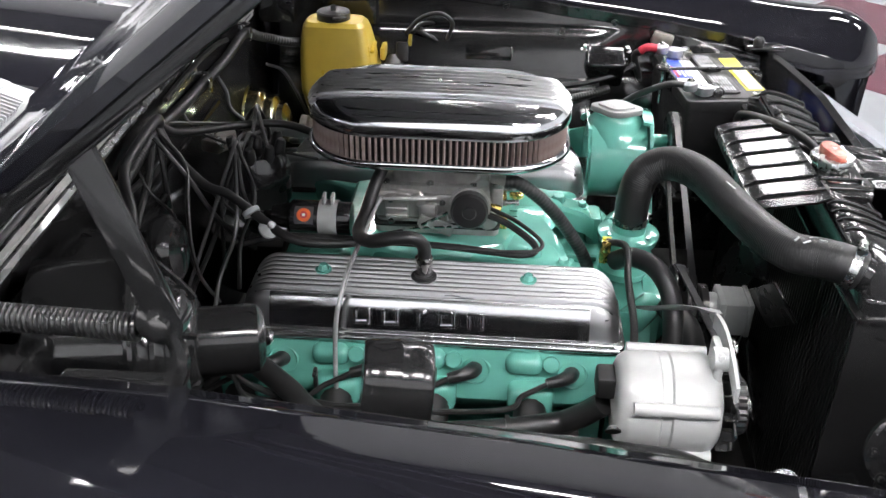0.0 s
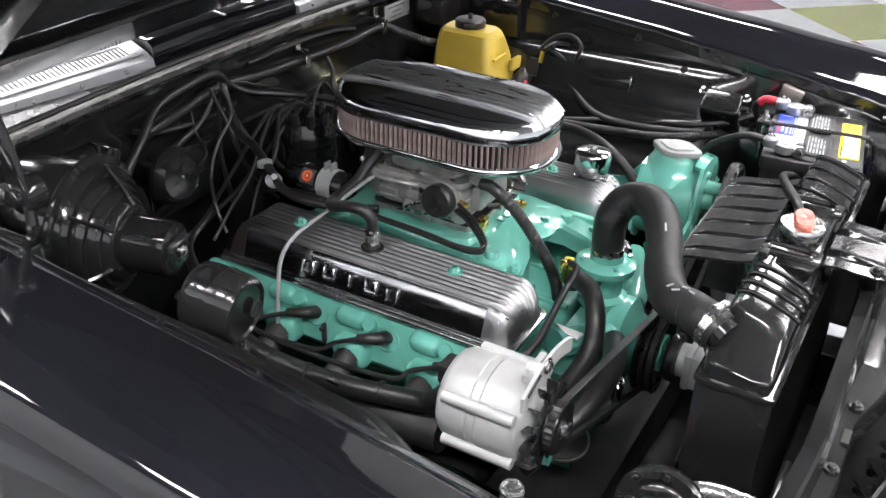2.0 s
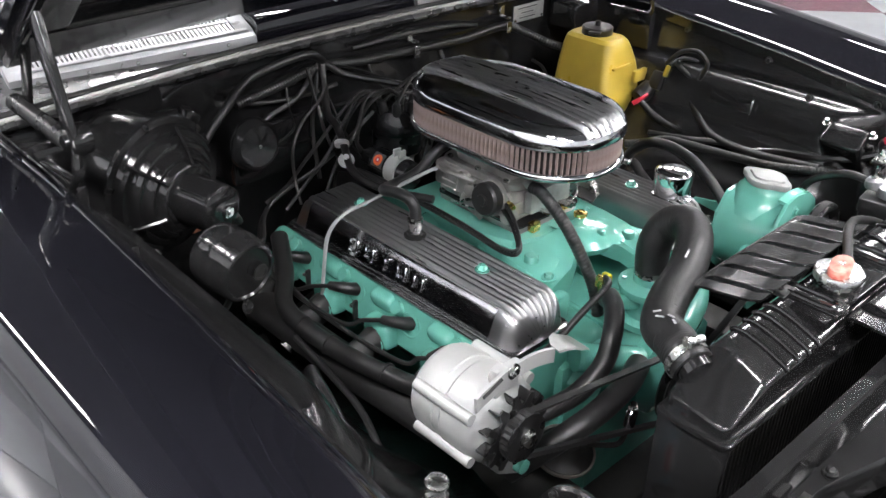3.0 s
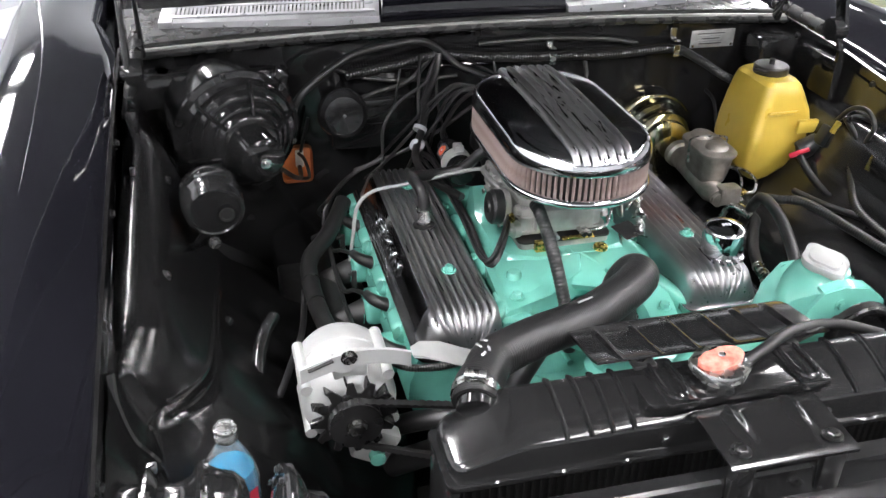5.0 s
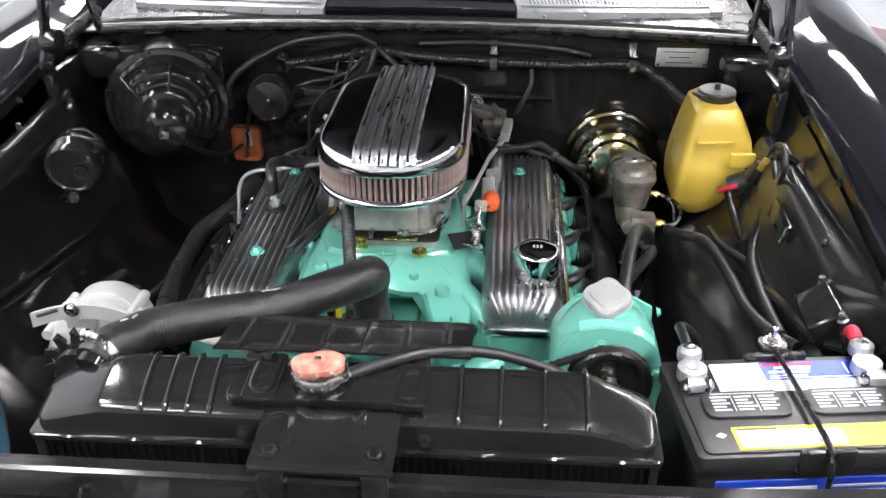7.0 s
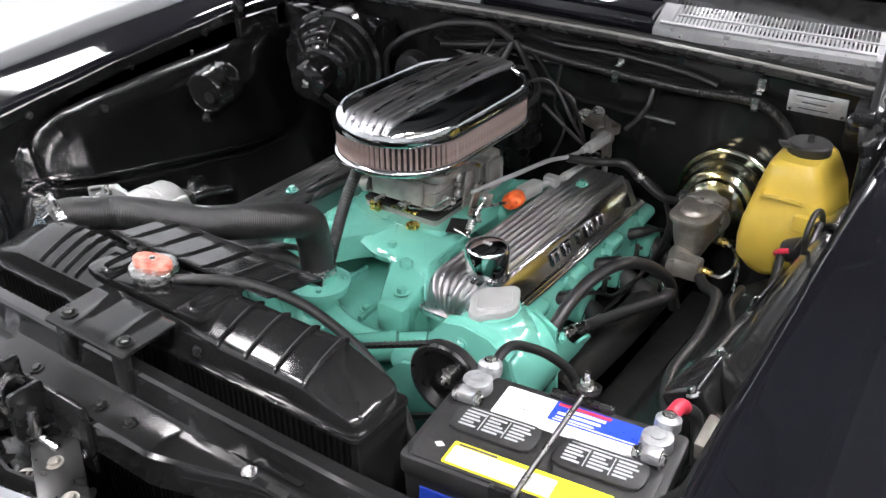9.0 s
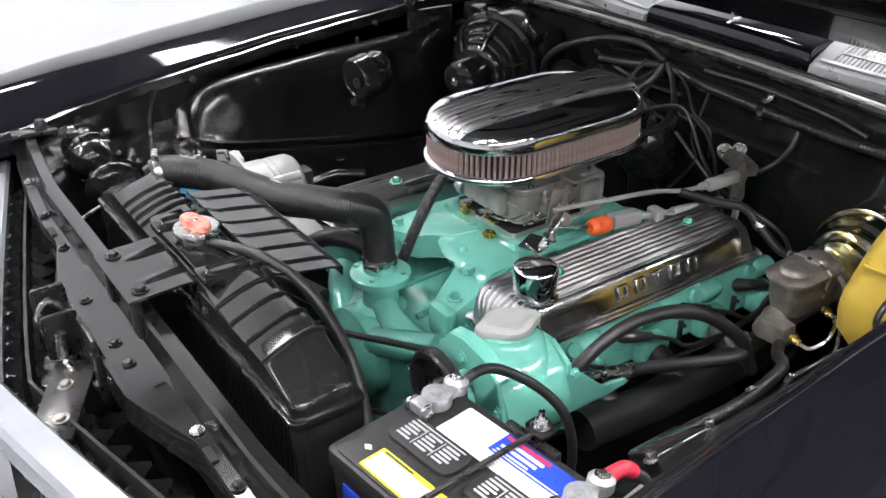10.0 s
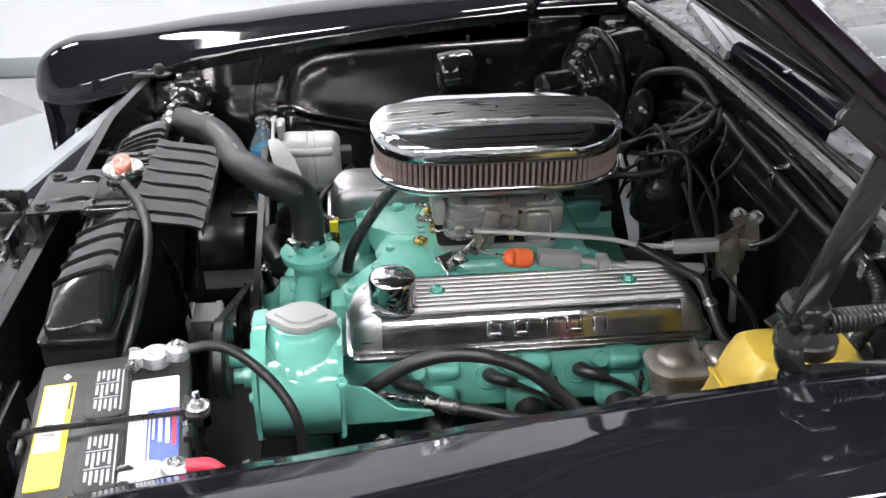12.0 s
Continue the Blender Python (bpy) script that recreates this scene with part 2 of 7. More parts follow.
def outline(sx, sy, r, n=8):
    """A rounded rectangle round the origin."""
    out = []
    for qx, qy, a0 in ((1, 1, 0), (-1, 1, 90), (-1, -1, 180), (1, -1, 270)):
        for i in range(n + 1):
            a = radians(a0 + 90 * i / n)
            out.append(((sx / 2 - r) * qx + r * math.cos(a), (sy / 2 - r) * qy + r * math.sin(a)))
    return out


def slab(pts, z0, z1, bev=0.0):
    """A flat outline of (x, y) raised from z0 to z1."""
    bm = rings(bmesh.new(), [[(x, y, z0) for x, y in pts], [(x, y, z1) for x, y in pts]])
    if bev:
        es = [e for e in bm.edges if abs(e.verts[0].co.z - e.verts[1].co.z) < 1e-6]
        bmesh.ops.bevel(bm, geom=es, offset=bev, segments=2, affect="EDGES", profile=0.5)
    return bm


def lerp(a, b, t):
    return a + (b - a) * t


def track(table, y):
    """A value read from a short table of (place, value)."""
    for (a, va), (b, vb) in zip(table, table[1:]):
        if y <= b:
            t = min(1, max(0, (y - a) / (b - a)))
            return lerp(va, vb, t * t * (3 - 2 * t) * 0.5 + t * 0.5)
    return table[-1][1]


def hose(name, pts, r, label, category="hose", material=None, rib=None, segs=10, group="", flat=1.0):
    return solo(name, tube(pts, r, segs, 8, rib, flat), material or RUBBER, label, category, group, at=pts[0])


# ---- the room ----
W0, H0 = 9.0, 4.2
floor = solo("floor", box(0, 0, -0.05, 2 * W0, 2 * W0, 0.1, 0), GROUT, "polished chequered showroom floor of large tiles", "floor", kind="structure")
XW = -3.6
MX = (XW + W0) / 2
for nm, c, s in (("wall_north", (MX, W0 + 0.1, H0 / 2), (W0 - XW, 0.2, H0)), ("wall_south", (MX, -W0 - 0.1, H0 / 2), (W0 - XW, 0.2, H0)),
                 ("wall_east", (W0 + 0.1, 0, H0 / 2), (0.2, 2 * W0, H0)), ("wall_west", (XW - 0.1, 0, H0 / 2), (0.2, 2 * W0, H0))):
    solo(nm, box(*c, *s, 0), WALLG if nm == "wall_east" else WALL, "plain unseen showroom wall, greyed to dim reflections" if nm == "wall_east" else "plain white painted showroom wall", "wall", kind="structure")
solo("baseboard", box(XW + 0.008, 0, 0.062, 0.016, 2 * W0, 0.105, 0.003), BOARD, "low grey skirting board along the white wall", "baseboard", kind="structure")
solo("ceiling", box(MX, 0, H0 + 0.05, W0 - XW + 0.4, 2 * W0 + 0.4, 0.1, 0), CEIL, "dark grey showroom ceiling above rows of lamps", "ceiling", kind="structure")


def ceiling_lamp(x, y, length=1.4):
    t = thing("ceiling_lamp", (x, y, H0), "long white fluorescent batten lamp under the ceiling", "ceiling light", "rows of ceiling lamps")
    part("body", box(x, y, H0 - 0.03, 0.42, length, 0.06, 0.006), LAMPBODY, t)
    part("diffuser", box(x, y, H0 - 0.072, 0.36, length - 0.06, 0.024, 0.006), LAMP, t, "glowing white diffuser")
    return t


for x in (-2.3, 1.7, 5.7):
    for y in (-5.8, -3.6, -1.4, 0.8, 3.0, 5.2, 7.4):
        ceiling_lamp(x, y)

# ---- the car body ----
LIPZ = [(-1.03, 0.862), (-0.743, 0.930), (-0.6, 0.960), (-0.44, 0.985), (-0.283, 1.004), (-0.105, 1.026), (0.076, 1.043), (0.261, 1.060), (0.6, 1.070), (1.7, 1.075)]
LIPX = [(-1.04, 0.90), (-0.95, 0.845), (-0.80, 0.765), (-0.7, 0.755), (0.5, 0.755), (0.62, 0.80), (1.7, 0.80)]
CREST = [(-1.04, 0.885), (-0.98, 0.945), (-0.89, 0.978), (-0.535, 1.018), (-0.3, 1.043), (0.0, 1.070), (0.3, 1.092), (0.7, 1.10), (1.7, 1.105)]
OUTX = [(-1.04, 0.935), (-0.98, 0.965), (-0.85, 0.985), (-0.4, 0.995), (1.7, 0.985)]


def fender(s):
    side = "driver" if s > 0 else "passenger"
    t = thing("front_fender", (s * 0.85, 0, 0.95), "glossy black painted steel car front wing", "fender", "front fenders")
    loops = []
    ys = [-0.88 - 0.165 * math.sin(math.pi / 2 * (1 - i / 14)) for i in range(15)] + [-0.86, -0.83, -0.8, -0.77, -0.74, -0.71, -0.68, -0.64, -0.6, -0.55] + [lerp(-0.5, 1.6, i / 18) for i in range(19)]
    for y in ys:
        xi, xo, z = track(LIPX, y), track(OUTX, y), track(LIPZ, y)
        crest = track(CREST, y)
        if y < -0.88:
            e = math.sqrt(max(0.0, 1 - ((-0.88 - y) / 0.1652) ** 2))
            crest = 0.872 + (track(CREST, -0.88) - 0.872) * e
            xo = 0.92 + (track(OUTX, -0.88) - 0.92) * e
        if y < -0.80:
            xi = 0.905 - (0.905 - track(LIPX, -0.80)) * math.sqrt(max(0.0, 1 - ((-0.80 - y) / 0.2455) ** 2))
        w = xo - xi
        c = max(0.004, crest - z)
        h = min(1, max(0.2, (y + 1.045) / 0.16)) ** 0.5
        nose = [(0.0, -0.05), (0.0, -0.008), (0.02, 0.0), (0.12, 0.22 * c), (0.25, 0.52 * c), (0.37, 0.79 * c), (0.45, 0.92 * c), (0.52, 0.975 * c), (0.62, c), (0.74, 0.995 * c), (0.83, 0.93 * c), (0.90, 0.62 * c),
                (0.94, 0.0), (0.98, -0.07), (1.0, -0.2), (0.98, -0.36), (0.9, -0.5), (0.86, -0.5), (0.9, -0.2), (0.7, -0.05)]
        loops.append([(s * (xi + w * a), y, z + b if b > 0 else z + b * lerp(0.4, 1, h)) for a, b in nose])
    part("panel", rings(bmesh.new(), loops), PAINT, t, "", 50)
    # folded inner lip with its bolts
    lip = []
    for i in range(24):
        y = lerp(-0.72, 0.5, i / 23)
        z = track(LIPZ, y)
        lip.append([(s * 0.757, y, z - 0.004), (s * 0.752, y, z - 0.006), (s * 0.752, y, z - 0.05), (s * 0.757, y, z - 0.05)])
    part("inner_lip", rings(bmesh.new(), lip), GLOSS, t)
    for y in (-0.62, -0.36, -0.1, 0.12, 0.4):
        part("bolt", bolt((s * 0.752, y, track(LIPZ, y) - 0.03), (-s, 0, 0), 0.006), SATIN, t)
    return t


fend_l, fend_r = fender(-1), fender(1)


# soft bulges and hollows pressed into the panel: y, z, spread in y and z, depth
DENTS = [(-0.575, 0.885, 0.042, 0.032, 0.026), (-0.60, 0.80, 0.05, 0.05, -0.020), (-0.505, 0.845, 0.035, 0.03, 0.016), (-0.46, 0.77, 0.03, 0.05, 0.014)]


LEVELS = [0.955, 0.945, 0.93, 0.91, 0.885, 0.872, 0.864, 0.857, 0.85, 0.842, 0.81, 0.77, 0.72, 0.66, 0.60, 0.50]
FLATX = [(-0.955, 0.748), (-0.91, 0.745), (-0.885, 0.74), (-0.86, 0.728), (-0.84, 0.712), (-0.81, 0.698), (-0.77, 0.693), (-0.72, 0.69), (-0.66, 0.685), (-0.60, 0.67), (-0.50, 0.55)]
SHELFX = [(-0.955, 0.748), (-0.93, 0.746), (-0.90, 0.739), (-0.87, 0.726), (-0.845, 0.712), (-0.82, 0.700), (-0.77, 0.692), (-0.66, 0.69), (-0.58, 0.685), (-0.50, 0.55)]
HOUSEX = [(-0.957, 0.745), (-0.952, 0.73), (-0.944, 0.712), (-0.932, 0.699), (-0.915, 0.689), (-0.885, 0.678), (-0.86, 0.668), (-0.84, 0.658), (-0.81, 0.646), (-0.77, 0.618), (-0.72, 0.55), (-0.66, 0.52), (-0.60, 0.505), (-0.50, 0.49)]


def dome_flange(y):
    return lerp(0.850, 0.770, min(1.0, max(0.0, (y + 0.39) / 0.49)))


def dome_top(y):
    return track([(-0.42, 0.905), (-0.385, 0.924), (-0.36, 0.944), (-0.335, 0.957), (-0.30, 0.9665), (-0.2, 0.9755), (-0.03, 0.9855), (0.2, 0.993)], y)


def dome_point(u, inset):
    """Plan of the passenger wheelhouse: along the wing wall, round the nose, then back beside the engine; (reach, y)."""
    reach = 0.078 - inset
    if u < 0.34:
        return 0.0, lerp(-0.76, -0.445 + 0.5 * inset, u / 0.34)
    if u < 0.68:
        a = math.pi / 2 * (u - 0.34) / 0.34
        soft = 1 - math.exp(-(a / 0.22) ** 2)
        return reach * math.sin(a) * soft, -0.445 + 0.5 * inset + 0.04 * min(1.0, a / 0.3) + (0.115 - 0.3 * inset) * (1 - math.cos(a))
    k = (u - 0.68) / 0.32
    y = lerp(-0.29 + 0.2 * inset, 0.445, k)
    return reach * track([(0.2, 1.0), (0.34, 0.35), (0.46, 0.3)], y), y


def wheelhouse():
    """Sheet of the passenger inner wing: ledge, rounded rim, face, folded flange, lower bulge."""
    tops = [(0.078, -0.014), (0.066, -0.004), (0.052, 0.0), (0.040, -0.002), (0.029, -0.007), (0.020, -0.014), (0.012, -0.024), (0.006, -0.036), (0.002, -0.050)]
    low = [(-0.012, 0.03), (-0.030, 0.055), (-0.058, 0.085), (-0.095, 0.120), (-0.135, 0.17), (-0.163, 0.24), (-0.180, 0.31), (-0.184, 0.40), (-0.186, 0.47)]
    cols = [i / 150 for i in range(151)]
    rows = []
    for kind, d, h in [("lip", 0.078, 0)] + [("top", d, h) for d, h in tops] + [("face", 0.0, 0.5), ("face", 0.0, 0.16)] + [("fold", -0.003, 0.004), ("fold", 0.016, 0.0), ("fold", 0.016, -0.011), ("fold", -0.002, -0.016)] + [("low", d, -h) for d, h in low]:
        row = []
        for u in cols:
            r, y = dome_point(u, d)
            zl, zt, zb = track(LIPZ, y), dome_top(y), dome_flange(y)
            zt = min(zt, zl - 0.02)
            z = {"lip": max(zt - 0.008, zl - 0.03), "top": zt + h, "face": lerp(zb, zt - 0.05, h), "fold": zb + h, "low": zb + h}[kind]
            x = (0.748 if kind == "lip" else track(SHELFX, -z)) - r
            push = sum(g * math.exp(-((y - by) / ry) ** 2 - ((z - bz) / rz) ** 2) for by, bz, ry, rz, g in DENTS[:2])
            calm = 0.8 if kind == "low" else max(0.0, min(1.0, (0.32 - u) / 0.08))
            wave = calm * 0.0070 * math.sin(36 * y + 14 * z) * math.sin(30 * z - 10 * y + 0.6)
            row.append((-(x - push - wave), y, max(0.352, z)))
        rows.append(row)
    n = len(cols)
    bm = bmesh.new()
    vs = [[bm.verts.new(p) for p in row] for row in rows]
    for p, q in zip(vs, vs[1:]):
        for i in range(n - 1):
            bm.faces.new((p[i], p[i + 1], q[i + 1], q[i]))
    bmesh.ops.solidify(bm, geom=bm.faces[:], thickness=0.003)
    return bm


def apron(s):
    """Inner fender with the wheelhouse pressed into it."""
    t = thing("inner_fender", (s * 0.65, 0, 0.7), "glossy black pressed steel inner wing with wheelhouse bulge", "inner fender", "inner fenders")
    if s < 0:
        part("pressing", wheelhouse(), APRON, t, "", 60)
        for dx, dz, r in ((0.0, 0.005, 0.0045), (-0.003, -0.016, 0.0055)):
            line = [dome_point(lerp(0.42, 0.90, i / 20), dx) for i in range(21)]
            part("bead", tube([(-(track(SHELFX, -dome_flange(y)) - q), y, dome_flange(y) + dz) for q, y in line], r, 8, 3), GLOSS, t)
        part("tower_rib", tube([(-0.520, -0.06, 0.742), (-0.545, -0.13, 0.748), (-0.560, -0.20, 0.72), (-0.556, -0.26, 0.66), (-0.55, -0.30, 0.58)], 0.012, 10), APRON, t)
        part("tower_rib", tube([(-0.600, -0.07, 0.752), (-0.625, -0.14, 0.755), (-0.640, -0.22, 0.72), (-0.642, -0.28, 0.66), (-0.64, -0.32, 0.58)], 0.012, 10), APRON, t)
    else:
        loops = []
        for i in range(113):
            y = lerp(-0.76, 0.445, i / 112)
            z = track(LIPZ, y)
            k = track([(-0.395, 0.0), (-0.30, 1.0), (0.2, 1.0), (0.34, 0.25), (0.46, 0.2)], y)
            line = [Vector((0.748, y, z - 0.03))]
            for j, zz in enumerate(LEVELS):
                zz = min(zz, z - 0.034 - 0.004 * j)
                line.append(Vector((lerp(track(FLATX, -zz), track(HOUSEX, -zz), k), y, zz)))
            row = []
            for p in spline(line, 3):
                push = sum(h * math.exp(-((y - by) / ry) ** 2 - ((p.z - bz) / rz) ** 2) for by, bz, ry, rz, h in DENTS)
                row.append((p.x - push, y, p.z + 0.4 * abs(push)))
            loops.append(row + [(x + 0.004, yy, zz - 0.003) for x, yy, zz in reversed(row)])
        part("pressing", rings(bmesh.new(), loops), APRON, t, "", 50)
        part("bead", tube([(0.695, -0.41, 0.885), (0.672, -0.36, 0.865), (0.662, -0.29, 0.848), (0.655, -0.2, 0.832), (0.640, -0.1, 0.80)], 0.009, 8), GLOSS, t)
        part("blank_plate", box(0.679, -0.065, 0.907, 0.005, 0.108, 0.034, 0.002, 2, (0, 18, 0)), GLOSS, t)
        part("plate_edge", tube([(0.683, -0.1185, 0.922), (0.6755, -0.1195, 0.918), (0.671, -0.1195, 0.900), (0.668, -0.1185, 0.892)], 0.0016, 6), STEEL, t, "worn bright plate edge")
    part("rib", tube([(s * 0.748, -0.45, 0.955), (s * 0.745, -0.468, 0.915), (s * 0.731, -0.48, 0.865), (s * 0.705, -0.485, 0.825), (s * 0.694, -0.482, 0.76)], 0.009, 8), GLOSS, t)
    for y, zz, xx in ((-0.235, 0.958, 0.70), (0.1, 0.95, 0.70), (-0.43, 0.84, 0.715)):
        part("bolt", bolt((s * xx if s > 0 or y < -0.4 else -0.676, y, zz), (-s, 0, 0.6), 0.006), SATIN, t)
    return t


apron(-1), apron(1)

# chassis floor of the bay
fr = thing("frame_crossmember", (0, 0, 0.0), "dull black steel chassis frame under the engine", "car frame")
part("floor_pan", box(0, 0, 0.33, 1.1, 1.6, 0.06, 0.01), DARK, fr)
for s in (-1, 1):
    part("frame_rail", box(s * 0.43, -0.1, 0.45, 0.09, 1.4, 0.14, 0.01), DARK, fr)
part("crossmember", box(0, -0.35, 0.42, 0.9, 0.2, 0.12, 0.02), DARK, fr)
TYRE = [(0.0, -0.06), (0.18, -0.1), (0.30, -0.1), (0.33, -0.07), (0.33, 0.07), (0.30, 0.1), (0.18, 0.1), (0, 0.06)]
for s in (-1, 1):
    part("front_wheel", lathe(TYRE, (s * 0.80, -0.1, 0.33), (1, 0, 0), 32), RUBBER, fr)

# firewall
fw = thing("firewall", (0, 0.482, 0.9), "glossy black painted steel firewall panel", "firewall")
wall = []
for i in range(41):
    x = lerp(-0.745, 0.745, i / 40)
    zt = 1.035 + 0.02 * (1 - (x / 0.75) ** 2)
    dip = 0.10 * math.exp(-(x / 0.2) ** 2)
    wall.append([(x, 0.480, zt + 0.012), (x, 0.480, zt - 0.06), (x, 0.484, zt - 0.07), (x, 0.484, 0.86), (x, 0.474 + dip * 0.3, 0.80), (x, 0.482 + dip, 0.4), (x, 0.497 + dip, 0.4), (x, 0.500, zt + 0.012)])
part("panel", rings(bmesh.new(), wall), GLOSS, fw, "", 50)
part("stiffening_bead", tube([(-0.2, 0.48, 0.915), (0.05, 0.478, 0.915), (0.3, 0.479, 0.91)], 0.008, 8), GLOSS, fw)
part("stiffening_bead", tube([(-0.25, 0.482, 0.985), (0.0, 0.478, 0.99), (0.3, 0.479, 0.985)], 0.006, 8), GLOSS, fw)
for s in (-1, 1):
    part("corner_gusset", box(s * 0.70, 0.43, 1.0, 0.10, 0.09, 0.07, 0.012), GLOSS, fw)
dp = solo("data_plate", box(0.578, 0.4785, 1.012, 0.112, 0.003, 0.042, 0.001), PLATE, "small silver metal data plate riveted to the firewall", "data plate", at=(0.578, 0.4785, 1.012))
for k in range(5):
    pz = 1.025 - k * 0.006
    part("print_bar", box(0.572 - 0.004 * (k % 2), 0.4765, pz, 0.07 - 0.012 * (k % 3), 0.001, 0.0022, 0), PALE if k % 2 else INK, dp)
for sx in (-0.05, 0.05):
    part("rivet", lathe([(0, 0), (0.004, 0), (0.003, 0.002), (0, 0.0025)], (0.578 + sx, 0.477, 0.996), (0, -1, 0), 10), STEEL, dp)

# cowl: lip, seal, top panel, vents
cowl = thing("cowl", (0, 0.6, 1.07), "glossy black cowl panel below the windscreen", "cowl")


def cowl_z(x):
    return 1.062 + 0.022 * (1 - min(1, abs(x) / 0.75) ** 2)


lipl, seal, top = [], [], []
for i in range(49):
    x = lerp(-0.75, 0.75, i / 48)
    z, y = cowl_z(x), 0.452
    lipl.append([(x, y + 0.006, z - 0.016), (x, y, z - 0.012), (x, y - 0.002, z - 0.006), (x, y + 0.003, z), (x, y + 0.04, z + 0.001), (x, y + 0.05, z - 0.006), (x, y + 0.05, z - 0.016)])
    top.append([(x, y + 0.05, z - 0.003), (x, y + 0.10, z + 0.003), (x, y + 0.35, z + 0.03), (x, y + 0.55, z + 0.06), (x, y + 0.55, z - 0.05), (x, y + 0.05, z - 0.05)])
    seal.append((x, 0.483, z + 0.004))
part("front_lip", rings(bmesh.new(), lipl), LIP, cowl, "glossy black folded lip")
for y0, y1 in ((0.460, 0.473), (0.4905, 0.4950)):
    part("lip_strip", rings(bmesh.new(), [[(x, y0, cowl_z(x) - 0.001), (x, y0 + 0.002, cowl_z(x) + 0.003), (x, y1 - 0.002, cowl_z(x) + 0.0034), (x, y1, cowl_z(x) - 0.001)] for x in [lerp(-0.75, 0.75, i / 48) for i in range(49)]]), BEAD, cowl, "narrow pale grey edge strip")
part("top_panel", rings(bmesh.new(), top), LIP, cowl)
solo("cowl_seal", tube(seal[::4], 0.0055, 8, 3, flat=0.8), RUBBER, "black rubber weather strip along the cowl edge", "rubber seal", at=seal[0])
solo("windscreen", rings(bmesh.new(), [[(x, 1.06, 1.10), (x * 0.80, 1.63, 1.375), (x * 0.80, 1.645, 1.37), (x, 1.08, 1.09)] for x in [lerp(-0.78, 0.78, i / 8) for i in range(9)]]), TINT, "dark sloping windscreen glass of the car", "windscreen", at=(0, 1.2, 1.1))
cabin = thing("cabin_body", (0, 1.9, 0.0), "glossy black painted car body behind the engine bay", "car body")
SIDE = [(1.05, 0.985, 1.06), (1.6, 0.99, 1.07), (2.6, 0.985, 1.06), (3.3, 0.97, 1.03), (3.8, 0.9, 0.98), (3.95, 0.8, 0.9)]
part("lower_body", rings(bmesh.new(), [[(-w * 0.86, y, z), (-w * 0.96, y, z - 0.05), (-w, y, z - 0.2), (-w * 0.97, y, 0.42), (-w * 0.88, y, 0.22), (w * 0.88, y, 0.22), (w * 0.97, y, 0.42), (w, y, z - 0.2), (w * 0.96, y, z - 0.05), (w * 0.86, y, z)] for y, w, z in SIDE]), PAINT, cabin, "", 25)
part("roof", rings(bmesh.new(), [[(-w, y, z), (-w * 0.9, y, z + 0.03), (0, y, z + 0.05), (w * 0.9, y, z + 0.03), (w, y, z)] for y, w, z in ((1.62, 0.62, 1.36), (1.9, 0.64, 1.385), (2.5, 0.63, 1.38), (2.8, 0.60, 1.34))]), PAINT, cabin, "", 40)
for s in (-1, 1):
    part("side_window", rings(bmesh.new(), [[(s * a, y, 1.06), (s * b, y2, z), (s * (b - 0.02), y2, z), (s * (a - 0.02), y, 1.06)] for a, b, y, y2, z in ((0.80, 0.62, 1.15, 1.62, 1.365), (0.82, 0.64, 1.9, 1.95, 1.385), (0.80, 0.60, 3.15, 2.78, 1.345))]), TINT, cabin)
part("rear_window", rings(bmesh.new(), [[(x, 3.2, 1.05), (x * 0.78, 2.78, 1.345), (x * 0.78, 2.76, 1.335), (x, 3.17, 1.04)] for x in (-0.78, 0, 0.78)]), TINT, cabin)
for s in (-1, 1):
    part("rear_wheel", lathe(TYRE, (s * 0.78, 2.7, 0.33), (1, 0, 0), 32), RUBBER, cabin)

# raised centre panel between the vents
cen = thing("cowl_centre_panel", (0, 0.62, 1.09), "raised glossy black panel between the cowl vents", "cowl panel")
CPY = [(0.212, 0.506, 1.072, 1.108), (0.211, 0.509, 1.072, 1.118), (0.209, 0.516, 1.072, 1.124), (0.206, 0.535, 1.075, 1.128), (0.200, 0.64, 1.08, 1.139), (0.194, 0.76, 1.09, 1.151), (0.192, 0.87, 1.10, 1.160)]
cp = rings(bmesh.new(), [[(-w, y, z0), (-w, y, z1 - 0.008), (-w + 0.003, y, z1 - 0.002), (-w + 0.010, y, z1), (-w * 0.4, y, z1 + 0.003), (w * 0.4, y, z1 + 0.003), (w - 0.010, y, z1), (w - 0.003, y, z1 - 0.002), (w, y, z1 - 0.008), (w, y, z0)] for w, y, z0, z1 in CPY])
part("panel", cp, PAINT, cen, "", 30)
part("bright_strip", rings(bmesh.new(), [[(x - 0.0035, y, z), (x - 0.003, y, z + 0.0022), (x + 0.003, y, z + 0.0022), (x + 0.0035, y, z)] for x, y, z in ((0, 0.517, 1.1275), (0, 0.536, 1.1305), (0, 0.64, 1.1415), (0, 0.76, 1.1535), (0, 0.86, 1.1618))]), STEEL, cen, "thin bright seam strip")


